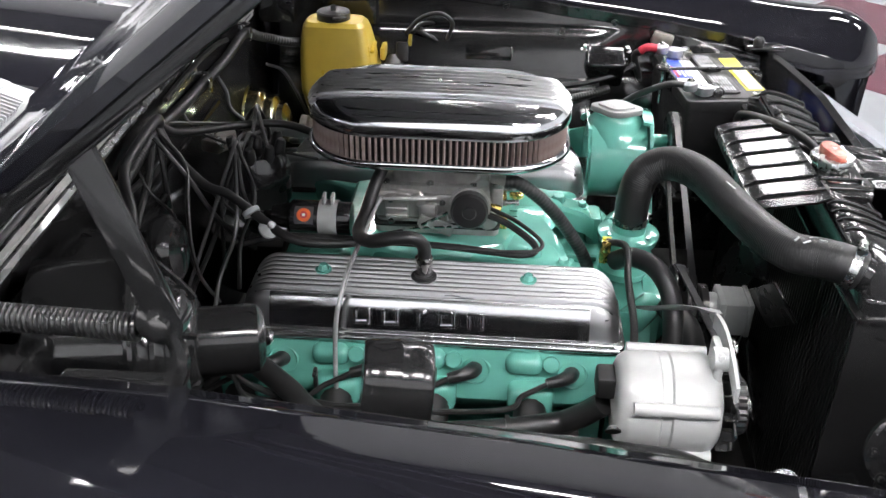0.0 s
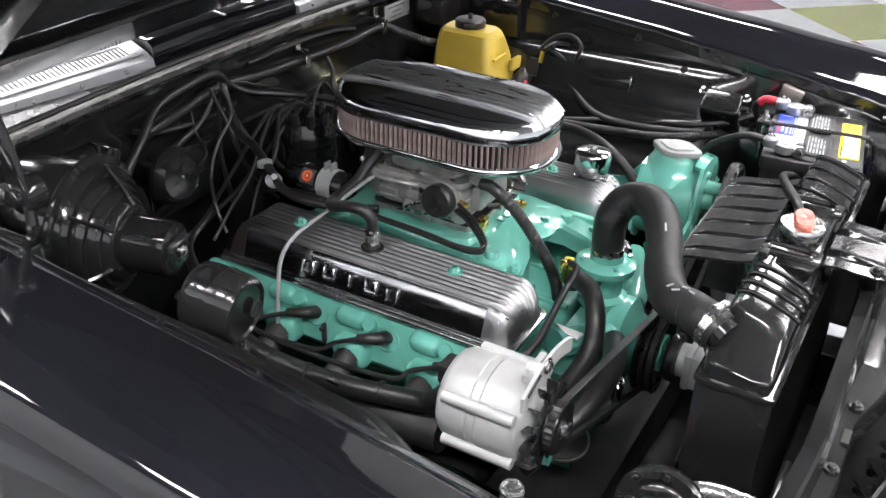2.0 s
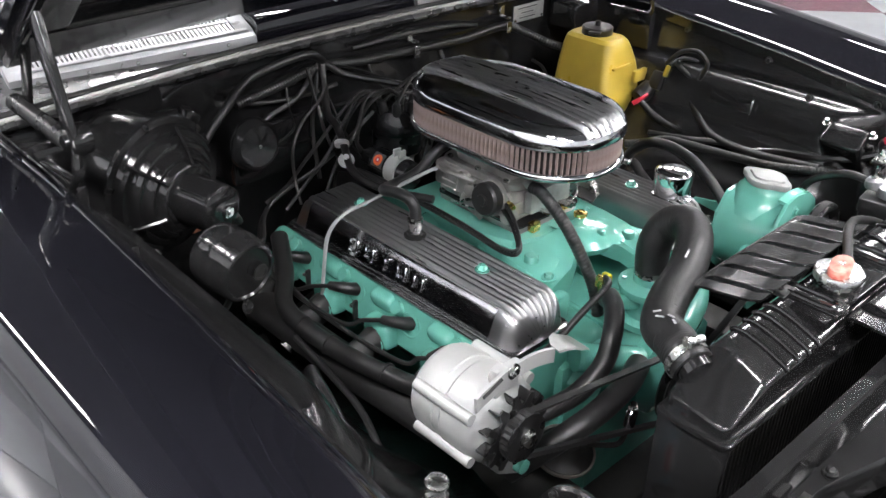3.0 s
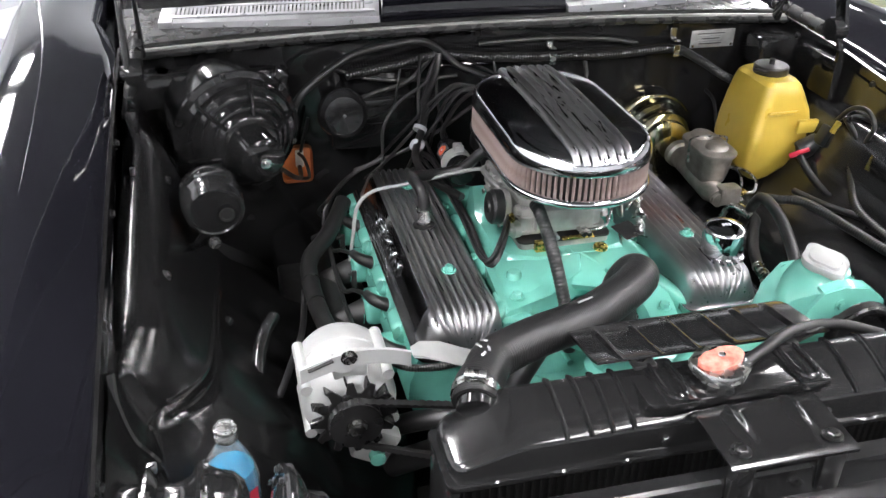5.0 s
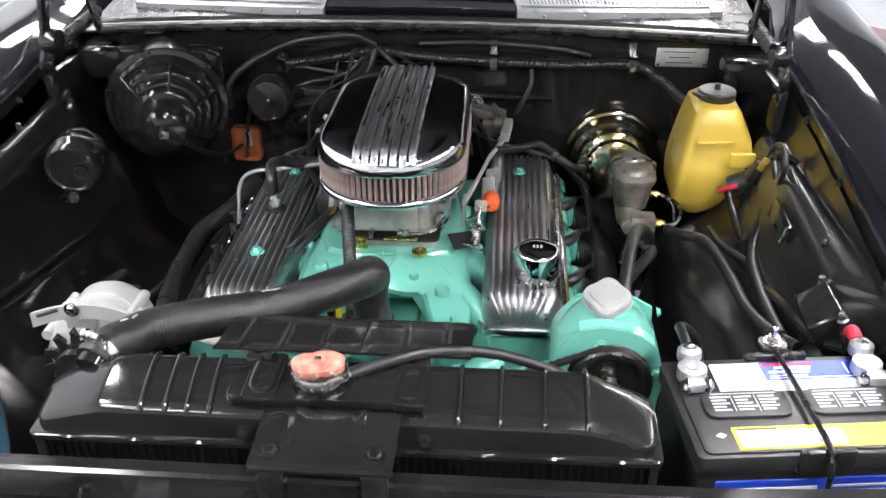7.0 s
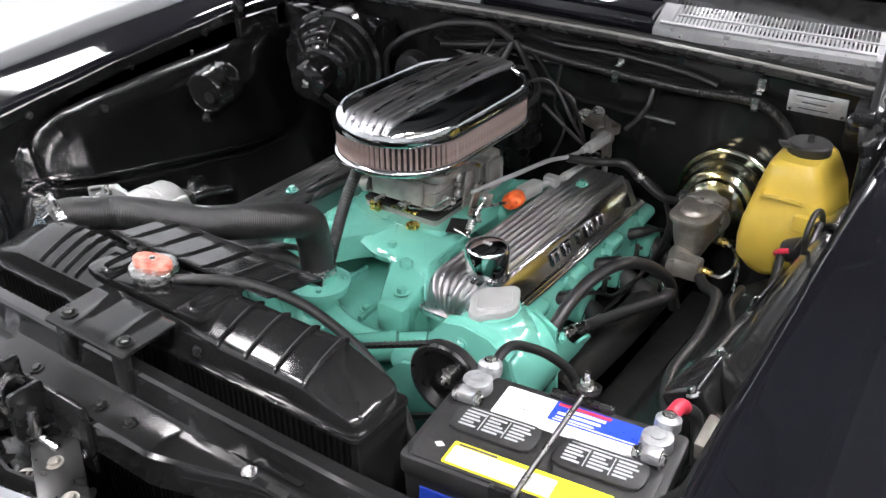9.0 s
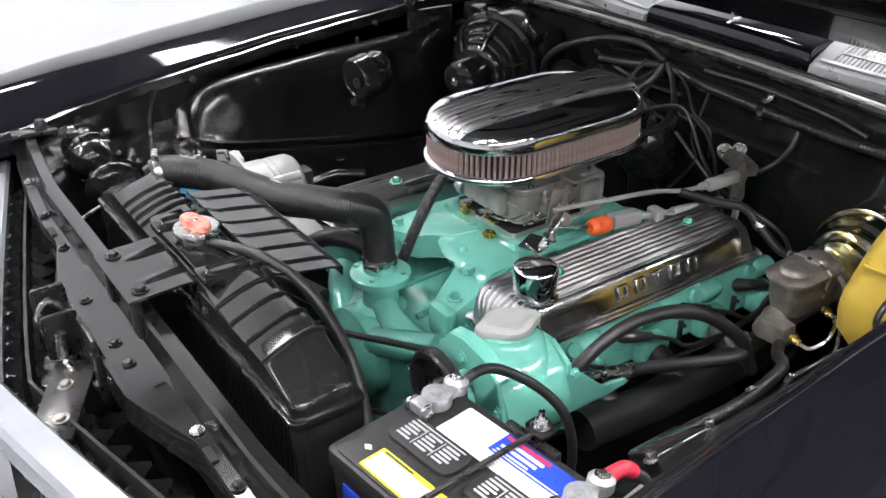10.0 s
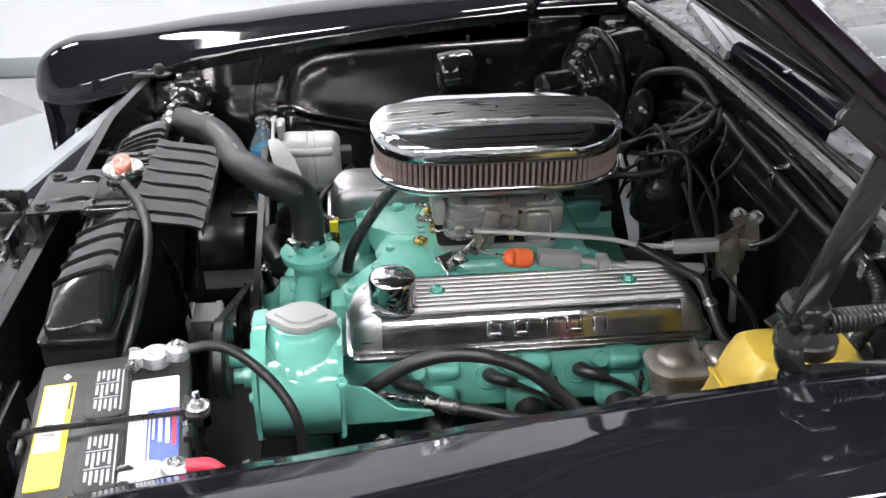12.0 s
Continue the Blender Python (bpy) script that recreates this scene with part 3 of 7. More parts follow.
def vent(s):
    """Slotted cowl air intake."""
    t = thing("cowl_vent", (s * 0.44, 0.6, 1.09), "silver painted cowl air vent with many narrow slots", "air vent", "cowl vents")
    o = Matrix.Translation((s * 0.216, 0.497, 1.086))

    def put(b):
        b.transform(Matrix.Scale(s, 4, (1, 0, 0)))
        b.transform(Matrix.Rotation(radians(s * 10.3), 4, "Z"))
        b.transform(Matrix.Rotation(radians(s * 2.2), 4, "Y"))
        b.transform(o)
        if s < 0:
            bmesh.ops.reverse_faces(b, faces=b.faces)
        return b
    L, D = 0.468, 0.15
    part("front_face", put(rings(bmesh.new(), [[(x, 0, -0.004), (x, 0.004, 0.014), (x, 0.022, 0.020), (x, 0.022, 0.0)] for x in (0, L)])), VENT, t)
    part("back_rail", put(box(L / 2, D - 0.012, 0.045, L, 0.024, 0.012, 0.002, 2, (8, 0, 0))), VENT, t)
    part("end_cap", put(rings(bmesh.new(), [[(0, 0.0, 0), (0, 0.02, 0.022), (0, D, 0.055), (0, D, 0.0)], [(0.032, 0.0, 0), (0.032, 0.02, 0.021), (0.032, D, 0.053), (0.032, D, 0.0)]])), VENT, t)
    part("end_cap", put(box(L - 0.015, D / 2, 0.025, 0.03, D, 0.022, 0.002, 2, (14, 0, 0))), VENT, t)
    part("well", put(box(L / 2, D / 2, 0.006, L - 0.02, D - 0.02, 0.006, 0)), DARK, t)
    part("front_plate", put(box(L / 2, 0.0235, 0.0215, L - 0.02, 0.010, 0.005, 0.0015, 2, (13, 0, 0))), VENT, t)
    part("middle_rail", put(box(L / 2 + 0.01, 0.062, 0.0315, L - 0.05, 0.007, 0.005, 0.001, 1, (13, 0, 0))), VENT, t)
    base = o @ Matrix.Rotation(radians(s * 2.2), 4, "Y") @ Matrix.Rotation(radians(s * 10.3), 4, "Z")
    for wide, deep, y, z in ((0.0046, 0.034, 0.0425, 0.0260), (0.0024, 0.070, 0.099, 0.0390)):
        slat = bmesh.new()
        bmesh.ops.create_cube(slat, size=1)
        slat.transform(Matrix.Diagonal((wide, deep, 0.0022, 1)))
        me = mesh_of(slat, "slat", VENT)
        for i in range(48):
            x = 0.038 + (L - 0.068) * i / 47
            piece("slat", me, t, base @ Matrix.Translation((s * x, y, z)) @ Matrix.Rotation(radians(13), 4, "X"))
    for i in range(5):
        b = lathe([(0, 0), (0.004, 0), (0.003, 0.002), (0, 0.0025)], (0.06 + i * 0.09, 0.0015, 0.005), (0, -1, 0.2), 10)
        part("screw", put(b), STEEL, t)
    return t


vent(-1), vent(1)

# the open hood: hinged at the back, lifted at the front
HA = radians(-39)
HM = Matrix.Translation((0, 0.47, 1.160)) @ Matrix.Rotation(radians(-1.1), 4, "Y") @ Matrix.Rotation(HA, 4, "X")
hood = thing("hood", (0, 0.47, 1.160), "glossy black car hood held open on its hinges", "car hood")


def hoodbm(b):
    b.transform(HM)
    return b


sk = []
for i in range(29):
    u = i / 28
    y = 0.053 - 1.553 * u
    lift = 0.026 * max(0.0, (y + 0.12) / 0.173)
    row = []
    for j in range(33):
        x = lerp(-0.745, 0.745, j / 32)
        e = min(1, (0.745 - abs(x)) / 0.05)
        f = min(1, u / 0.03, (1 - u) / 0.04 if u < 1 else 0)
        crown = 0.010 + 0.012 * (1 - (x / 0.745) ** 2) * math.sin(math.pi * min(1, 0.15 + u * 0.7))
        row.append((x, y, lift + 0.014 + crown * math.sqrt(max(0, e * max(f, 0.25)))))
    sk.append(row + [(x * 0.995, y, lift) for x, _, _ in reversed(row)])
part("skin", hoodbm(rings(bmesh.new(), sk)), PAINT, hood, "", 60)
for s in (-1, 1):
    part("side_frame", hoodbm(box(s * 0.69, -0.81, -0.007, 0.085, 1.30, 0.020, 0.006)), GLOSS, hood)
part("rear_frame", hoodbm(box(0, -0.17, -0.003, 1.29, 0.08, 0.009, 0.003)), GLOSS, hood)
part("rear_lip", hoodbm(rings(bmesh.new(), [[(x, -0.128, -0.007), (x, 0.030, 0.013), (x, 0.040, 0.0235), (x, -0.128, -0.002)] for x in (-0.70, -0.35, 0, 0.35, 0.70)])), GLOSS, hood)
part("front_frame", hoodbm(box(0, -1.4, -0.012, 1.29, 0.1, 0.026, 0.008)), GLOSS, hood)
for s in (-1, 1):
    part("insulation_pad", hoodbm(box(s * 0.322, -0.78, -0.003, 0.636, 1.13, 0.006, 0.001, 1)), PAD, hood, "black felt pad")
    part("cross_frame", hoodbm(box(s * 0.33, -0.78, -0.010, 0.07, 1.13, 0.02, 0.006, 2, (0, 0, s * 22))), GLOSS, hood)


def hinge(s):
    p = Vector((s * 0.715, 0.225, 1.105))
    t = part("hood_hinge", box(s * 0.728, 0.27, 0.995, 0.02, 0.13, 0.09, 0.004), GLOSS, hood, "black steel hinge with a heavy coil spring")
    part("lower_link", tube([p, (s * 0.725, 0.21, 1.06), (s * 0.735, 0.23, 1.02)], 0.016, 8, flat=0.5), GLOSS, t)
    part("pivot", lathe([(0, -0.018), (0.024, -0.018), (0.026, 0.0), (0.024, 0.012), (0.014, 0.014), (0.012, 0.02), (0, 0.021)], p, (s, 0, 0), 20), GLOSS, t)
    part("arm", box(s * 0.722, 0.247, 1.20, 0.012, 0.034, 0.20, 0.004, 2, (-17, 0, 0)), GLOSS, t)
    part("rear_arm", box(s * 0.705, 0.40, 1.16, 0.01, 0.026, 0.20, 0.004, 2, (20, 0, 0)), GLOSS, t)
    part("hood_strap", box(s * 0.722, 0.31, 1.268, 0.014, 0.24, 0.03, 0.004, 2, (-39, 0, 0)), GLOSS, t)
    turns, n = 36, 36 * 10
    a, b = Vector((s * 0.715, 0.25, 1.092)), Vector((s * 0.715, 0.455, 1.098))
    ax = (b - a).normalized()
    u = Vector((1, 0, 0))
    w = ax.cross(u)
    coil = [a.lerp(b, i / n) + (u * math.cos(2 * math.pi * turns * i / n) + w * math.sin(2 * math.pi * turns * i / n)) * 0.0125 for i in range(n + 1)]
    part("spring", tube(coil, 0.0026, 6, 1), SATIN, t, "tightly wound steel spring")
    part("spring_hook", tube([p + Vector((0, 0.01, 0.0)), p + Vector((0, 0.02, 0.012)), a], 0.006, 8), GLOSS, t)
    return t


hinge(-1), hinge(1)
an = thing("antenna", (-0.955, 0.75, 1.06), "thin chrome radio mast on the wing", "antenna")
part("base", lathe([(0, 0), (0.018, 0), (0.016, 0.012), (0.006, 0.02), (0.005, 0.04), (0, 0.04)], (-0.93, 0.75, 1.078)), CHROME, an)
part("mast", tube([(-0.93, 0.75, 1.11), (-0.93, 0.77, 1.75)], 0.003, 8), CHROME, an)

# ---- the nose: radiator support, grille, latch ----
cs = thing("radiator_support", (0, -0.78, 0.85), "satin black steel radiator support panel", "radiator support")
bar = []
for i in range(81):
    x = lerp(-0.745, 0.745, i / 80)
    e = max(0, (abs(x) - 0.42) / 0.325)
    y = -0.757 + 0.035 * e ** 1.3
    z = 0.932 - 0.012 * e
    f = 1 - 0.5 * min(1, max(0, (abs(x) - 0.17) / 0.14))
    bar.append([(x, y - 0.078 * f, z - 0.10), (x, y - 0.078 * f, z - 0.055), (x, y - 0.073 * f, z - 0.05), (x, y - 0.026 * f, z - 0.046), (x, y - 0.019, z - 0.040), (x, y - 0.015, z - 0.004), (x, y - 0.011, z), (x, y + 0.007, z - 0.001), (x, y + 0.010, z - 0.03), (x, y + 0.010, z - 0.11)])
part("upper_bar", rings(bmesh.new(), bar), GLOSS, cs)
for s in (-1, 1):
    part("side_panel", box(s * 0.56, -0.735, 0.66, 0.32, 0.012, 0.40, 0.004), GLOSS, cs)
    part("end_bracket", box(s * 0.735, -0.715, 0.926, 0.04, 0.09, 0.010, 0.003, 2, (0, 0, s * 8)), GLOSS, cs)
    part("rubber_bumper", lathe([(0, 0), (0.012, 0), (0.013, 0.012), (0.008, 0.02), (0, 0.02)], (s * 0.735, -0.70, 0.93)), RUBBER, cs)
    part("slot", box(s * 0.35, -0.789, 0.8845, 0.03, 0.010, 0.003, 0.0), DARK, cs)
for x in (-0.6, -0.42, -0.28, -0.09, 0.05, 0.11, 0.30, 0.42, 0.6):
    e = max(0, (abs(x) - 0.42) / 0.325)
    part("bolt", bolt((x, -0.757 + 0.035 * e ** 1.3 - 0.050 * (1 - 0.5 * min(1, max(0, (abs(x) - 0.17) / 0.14))) - 0.002, 0.885 - 0.012 * e), (0, -0.1, 1), 0.0065), STEEL if x in (0.3, -0.6) else SATIN, cs)
part("lower_bar", box(0, -0.76, 0.43, 1.3, 0.06, 0.05, 0.006), SATIN, cs)
# added dark sheet, keeps the bright floor from showing ahead of the radiator
part("floor_screen", rings(bmesh.new(), [[(x, -0.735, 0.402), (x, -0.735, 0.390), (x, -0.99 + 0.16 * (x / 0.8) ** 2, 0.420), (x, -0.99 + 0.16 * (x / 0.8) ** 2, 0.432)] for x in (-0.8, -0.4, 0, 0.4, 0.8)]), DARK, cs, "dull black added sheet hiding the bright floor")

latch = thing("hood_latch", (0.0, -0.85, 0.83), "worn black steel hood latch with bare hook", "hood latch")
part("plate", box(-0.02, -0.838, 0.85, 0.16, 0.008, 0.11, 0.002), SATIN, latch)
part("cheek", box(-0.075, -0.862, 0.885, 0.006, 0.05, 0.10, 0.006), SATIN, latch)
part("cheek", box(-0.03, -0.862, 0.875, 0.006, 0.05, 0.075, 0.006), SATIN, latch)
part("hook", tube([(-0.055, -0.875, 0.86), (-0.052, -0.885, 0.90), (-0.05, -0.87, 0.925), (-0.048, -0.852, 0.91)], 0.006, 8), STEEL, latch, "bare steel hook")
part("spring", tube([(-0.01, -0.872, 0.85), (-0.012, -0.868, 0.89)], 0.008, 10, 8), STEEL, latch)
part("spring_end", tube([(-0.03, -0.87, 0.848), (0.03, -0.868, 0.842)], 0.006, 8), STEEL, latch)
part("lower_arm", box(0.07, -0.895, 0.835, 0.16, 0.06, 0.006, 0.002, 2, (0, 6, -30)), SATIN, latch)
part("lower_arm", box(0.03, -0.90, 0.805, 0.22, 0.05, 0.006, 0.002, 2, (0, 4, -20)), SATIN, latch)
for x, y, z, d in ((0.045, -0.885, 0.84, 1), (0.11, -0.91, 0.834, 1), (0.0, -0.905, 0.81, 1)):
    part("bolt", bolt((x, y, z), (0, -0.1, 1), 0.008), CAST, latch)
for x in (-0.08, 0.04):
    part("bolt", bolt((x, -0.843, 0.82), (0, -1, 0.1), 0.007), STEEL, latch)

nose = thing("grille_header", (0, -0.93, 0.84), "bright grey moulding along the top of the grille", "grille moulding")
for s in (-1, 1):
    hd = []
    for i in range(17):
        x = s * lerp(0.0015, 0.8, i / 16)
        y = -0.983 + 0.168 * (abs(x) / 0.7) ** 1.08
        hd.append([(x, y - 0.026, 0.80), (x, y - 0.028, 0.842), (x, y - 0.020, 0.85), (x, y + 0.020, 0.853), (x, y + 0.026, 0.847), (x, y + 0.022, 0.80)])
    part("moulding", rings(bmesh.new(), hd), BAND, nose)
gr = thing("grille", (0, -0.93, 0.62), "black egg-crate car grille with diamond cells", "grille")
cell = bmesh.new()
rings(cell, [[(-0.025, 0, 0), (0, 0, 0.026), (0.025, 0, 0), (0, 0, -0.026)], [(-0.021, 0.004, 0), (0, 0.004, 0.022), (0.021, 0.004, 0), (0, 0.004, -0.022)], [(-0.004, 0.035, 0), (0, 0.035, 0.004), (0.004, 0.035, 0), (0, 0.035, -0.004)]])
cme = mesh_of(cell, "cell", SATIN, 20)
for r in range(8):
    for i in range(30):
        x = -0.70 + 1.4 * (i + 0.5 * (r % 2)) / 30
        y = -0.935 + 0.165 * (abs(x) / 0.7) ** 1.1
        back = r >= 4
        m = Matrix.Translation((x, y + (0.020 if back else 0.0), 0.80 - (r % 4) * 0.036)) @ Matrix.Rotation(math.atan2(0.24, 1) * (1 if x > 0 else -1), 4, "Z")
        piece("cell", cme, gr, m if back else m @ Matrix.Rotation(math.pi, 4, "Z"))
part("backing", rings(bmesh.new(), [[(x, -0.926 + 0.165 * (abs(x) / 0.7) ** 1.1, z) for z in (0.835, 0.5)] + [(x, -0.921 + 0.165 * (abs(x) / 0.7) ** 1.1, z) for z in (0.5, 0.835)] for x in [lerp(-0.74, 0.74, i / 24) for i in range(25)]]), DARK, gr)
solo("front_bumper", rings(bmesh.new(), [[(x, y, 0.40), (x, y - 0.08, 0.42), (x, y - 0.1, 0.50), (x, y - 0.06, 0.58), (x, y, 0.58)] for x, y in [(lerp(-0.95, 0.95, i / 20), -1.0 + 0.14 * abs(lerp(-1, 1, i / 20)) ** 2) for i in range(21)]]), CHROME, "chrome car front bumper", "bumper", at=(0, -1.0, 0.5))


def headlamp(s):
    t = thing("headlamp", (s * 0.86, -0.88, 0.70), "round glass headlamp in a chrome ring under the wing tip", "headlamp", "headlamps")
    part("bucket", lathe([(0, 0), (0.06, 0), (0.085, 0.07), (0, 0.07)], (s * 0.87, -0.86, 0.70), (0, -1, 0)), SATIN, t)
    part("ring", lathe([(0.07, 0.07), (0.09, 0.065), (0.092, 0.08), (0.08, 0.088), (0.07, 0.08)], (s * 0.87, -0.86, 0.70), (0, -1, 0)), CHROME, t)
    part("lens", lathe([(0.076, 0.07), (0.07, 0.082), (0.04, 0.092), (0, 0.096)], (s * 0.87, -0.86, 0.70), (0, -1, 0)), POLISH, t)


headlamp(-1), headlamp(1)

# ---- radiator ----
rad = thing("radiator", (0.012, -0.645, 0.45), "gloss black car radiator with ribbed top tank", "radiator")
X0, X1 = -0.366, 0.39


TANK = [(-0.692, 0.912), (-0.6915, 0.948), (-0.688, 0.956), (-0.68, 0.960), (-0.655, 0.970), (-0.63, 0.977), (-0.612, 0.978), (-0.604, 0.972), (-0.601, 0.962), (-0.601, 0.912)]


def tank(x):
    """Section of the top tank at x: full in the middle, sloping and rounded at both ends."""
    d = min(x - X0, X1 - x)
    h = min(1, 0.42 + 0.58 * (d / 0.085)) if d < 0.085 else 1
    r = 0.016 * (1 - math.sqrt(max(0, 1 - (1 - min(1, d / 0.018)) ** 2)))
    return [(x, y + (r if y < -0.647 else -r), 0.912 + (z - 0.912) * h) for y, z in TANK]


xs = [X0 + v for v in (0, 0.002, 0.006, 0.012, 0.02, 0.04, 0.06, 0.082, 0.088)]
xs = xs + [lerp(X0 + 0.12, X1 - 0.12, i / 6) for i in range(7)] + [X1 + X0 - v for v in reversed(xs)]
part("top_tank", rings(bmesh.new(), [tank(x) for x in xs]), GLOSS, rad, "gloss black pressed tank", 42)
part("seam_flange", slab([(x + 0.012, y - 0.647) for x, y in outline(0.772, 0.108, 0.012, 4)], 0.908, 0.916, 0.002), GLOSS, rad)
for xc in (-0.229, -0.199, -0.172, -0.145, 0.155, 0.204, 0.256, 0.306):
    part("rib", tube([(xc, -0.6905, 0.953), (xc, -0.687, 0.9575), (xc, -0.68, 0.961), (xc, -0.655, 0.971), (xc, -0.63, 0.978), (xc, -0.614, 0.979), (xc, -0.604, 0.974)], 0.0032, 8, 4), GLOSS, rad)
for k in range(9):
    xc = -0.32 + k * 0.083
    part("scallop", tube([(xc - 0.02, -0.696, 0.913), (xc, -0.6985, 0.914), (xc + 0.02, -0.696, 0.913)], 0.0035, 6), GLOSS, rad)
part("core", box(0.012, -0.647, 0.66, 0.74, 0.082, 0.50, 0.002), CORE, rad, "dark finned core")
finb = bmesh.new()
bmesh.ops.create_cube(finb, size=1)
finb.transform(Matrix.Diagonal((0.0035, 0.092, 0.49, 1)))
fme = mesh_of(finb, "fin", CORE)
for i in range(70):
    piece("fin", fme, rad, Matrix.Translation((-0.35 + i * 0.0105, -0.647, 0.66)))
for s in (-1, 1):
    part("side_strap", box(0.012 + s * 0.375, -0.647, 0.67, 0.012, 0.10, 0.48, 0.003), GLOSS, rad)
part("bottom_tank", box(0.012, -0.647, 0.40, 0.75, 0.10, 0.05, 0.01), GLOSS, rad)
part("filler_boss", slab([(x - 0.008, y - 0.647) for x, y in outline(0.235, 0.075, 0.012, 5)], 0.966, 0.977, 0.002), GLOSS, rad)
for xc in (-0.084, 0.095):
    part("boss_pad", slab([(xc + x, -0.645 + y) for x, y in outline(0.042, 0.088, 0.006, 3)], 0.968, 0.980, 0.002), GLOSS, rad)
    part("boss_loop", tube([(xc - 0.012, -0.612, 0.980), (xc - 0.012, -0.665, 0.980), (xc, -0.677, 0.980), (xc + 0.012, -0.665, 0.980), (xc + 0.012, -0.612, 0.980)], 0.004, 8), GLOSS, rad)
part("filler_neck", lathe([(0.028, 0), (0.028, 0.01), (0.034, 0.012), (0.034, 0.015), (0, 0.015)], (-0.017, -0.645, 0.975)), STEEL, rad)
part("hose_outlet", tube([(-0.318, -0.615, 0.953), (-0.312, -0.595, 0.962), (-0.303, -0.572, 0.968)], 0.024, 18), GLOSS, rad)
part("overflow_spout", tube([(-0.0, -0.642, 0.982), (0.032, -0.636, 0.981)], 0.0045, 8), STEEL, rad)

cz = 0.986
skirt = []
for z, k in ((cz, 1.0), (cz + 0.008, 1.02), (cz + 0.011, 0.97), (cz + 0.012, 0.6)):
    skirt.append([(-0.017 + math.cos(a) * r, -0.645 + math.sin(a) * r, z) for a, r in [(2 * math.pi * i / 48, k * (0.0345 + 0.004 * max(0, math.cos(2 * (2 * math.pi * i / 48) + 0.5)) ** 6)) for i in range(48)]])
cap = part("radiator_cap", rings(bmesh.new(), skirt), STEEL, rad, "bare steel cap with a worn red lever")
part("lever", rings(bmesh.new(), [[(-0.017 + math.cos(a + 0.35) * r * k, -0.645 + math.sin(a + 0.35) * r * 0.75 * k, z) for a, r in [(2 * math.pi * i / 32, 0.026 + 0.007 * math.cos(2 * 2 * math.pi * i / 32)) for i in range(32)]] for k, z in ((1, cz + 0.012), (1, cz + 0.019), (0.9, cz + 0.022))]), RED, cap, "red painted lever")
part("rivet", lathe([(0, 0), (0.005, 0), (0.004, 0.002), (0, 0.0025)], (-0.017, -0.645, cz + 0.0222), segs=12), STEEL, cap)

# bracket from the tank to the support
br = thing("radiator_bracket", (0.004, -0.74, 0.95), "black steel bracket bolted between radiator and support", "bracket")
bl = []
for y, z in ((-0.690, 0.966), (-0.70, 0.9685), (-0.71, 0.9685), (-0.735, 0.967), (-0.76, 0.966), (-0.784, 0.965), (-0.788, 0.962)):
    up = []
    for i in range(29):
        x = lerp(-0.074, 0.088, i / 28)
        g = max(0, 1 - min(abs(x + 0.032), abs(x - 0.045)) / 0.009) * max(0, 1 - abs(y + 0.705) / 0.045)
        up.append((x, y, z + 0.010 * g))
    bl.append(up + [(x, yy, zz - 0.004) for x, yy, zz in reversed(up)])
part("plate", rings(bmesh.new(), bl), GLOSS, br)
part("rear_tab", box(0.007, -0.698, 0.958, 0.16, 0.004, 0.016, 0.001, 1), GLOSS, br)
for x in (-0.052, 0.066):
    part("bolt", bolt((x, -0.765, 0.9665), (0, 0, 1), 0.0085, 0.007), SATIN, br)
    part("leg", box(x, -0.775, 0.93, 0.03, 0.012, 0.07, 0.003), SATIN, br)
part("bolt", bolt((-0.105, -0.6925, 0.93), (0, -1, 0.3), 0.006), SATIN, br)
part("bolt", bolt((0.115, -0.6925, 0.93), (0, -1, 0.3), 0.006), SATIN, br)

# fan shroud lip
sh = thing("fan_shroud", (0.0, -0.55, 0.95), "ribbed satin black fan guard behind the radiator", "fan shroud")
sp = []
for i in range(7):
    y = lerp(-0.605, -0.495, i / 6)
    z = lerp(0.985, 0.966, i / 6) - (0.004 if i == 6 else 0) + (0.004 if i == 0 else 0)
    row = []
    for j in range(109):
        x = lerp(-0.160, 0.165, j / 108)
        g = 0
        for k in range(6):
            d = abs(x - lerp(-0.127, 0.133, k / 5))
            g = max(g, 1 - (d / 0.0048) ** 2 if d < 0.0048 else 0)
        row.append((x, y, z + 0.0036 * g * (1 if 0 < i < 6 else 0)))
    sp.append(row + [(x, yy, zz - 0.004) for x, yy, zz in reversed(row)])
part("top_plate", rings(bmesh.new(), sp), GLOSS, sh)
part("rear_flange", box(0.003, -0.494, 0.954, 0.318, 0.003, 0.016, 0.001), SATIN, sh)
for s in (-1, 1):
    part("stay", box(s * 0.10, -0.604, 0.980, 0.03, 0.024, 0.006, 0.001), SATIN, sh)

fan = thing("cooling_fan", (0, -0.52, 0.67), "grey steel engine fan on a hub", "fan")
for k in range(5):
    a = 2 * math.pi * k / 5 + 0.35
    b = box(0, 0, 0.14, 0.075, 0.004, 0.15, 0.001, 1, (0, 0, 28))
    b.transform(Matrix.Translation((0, -0.572, 0.67)) @ Matrix.Rotation(a, 4, "Y"))
    part("blade", b, SATIN, fan)
part("hub", lathe([(0, 0), (0.04, 0), (0.045, 0.004), (0.045, 0.016), (0.03, 0.02), (0, 0.02)], (0, -0.475, 0.67), (0, -1, 0)), SATIN, fan)
part("spacer", join(box(0.0, -0.540, 0.668, 0.066, 0.064, 0.066, 0.003), box(0.0, -0.516, 0.668, 0.070, 0.012, 0.070, 0.002), box(0.0, -0.566, 0.668, 0.070, 0.010, 0.070, 0.002), lathe([(0, 0), (0.031, 0), (0.031, 0.02), (0, 0.02)], (0.0, -0.494, 0.67), (0, -1, 0), 28)), SILVER, fan, "bare square alloy spacer")

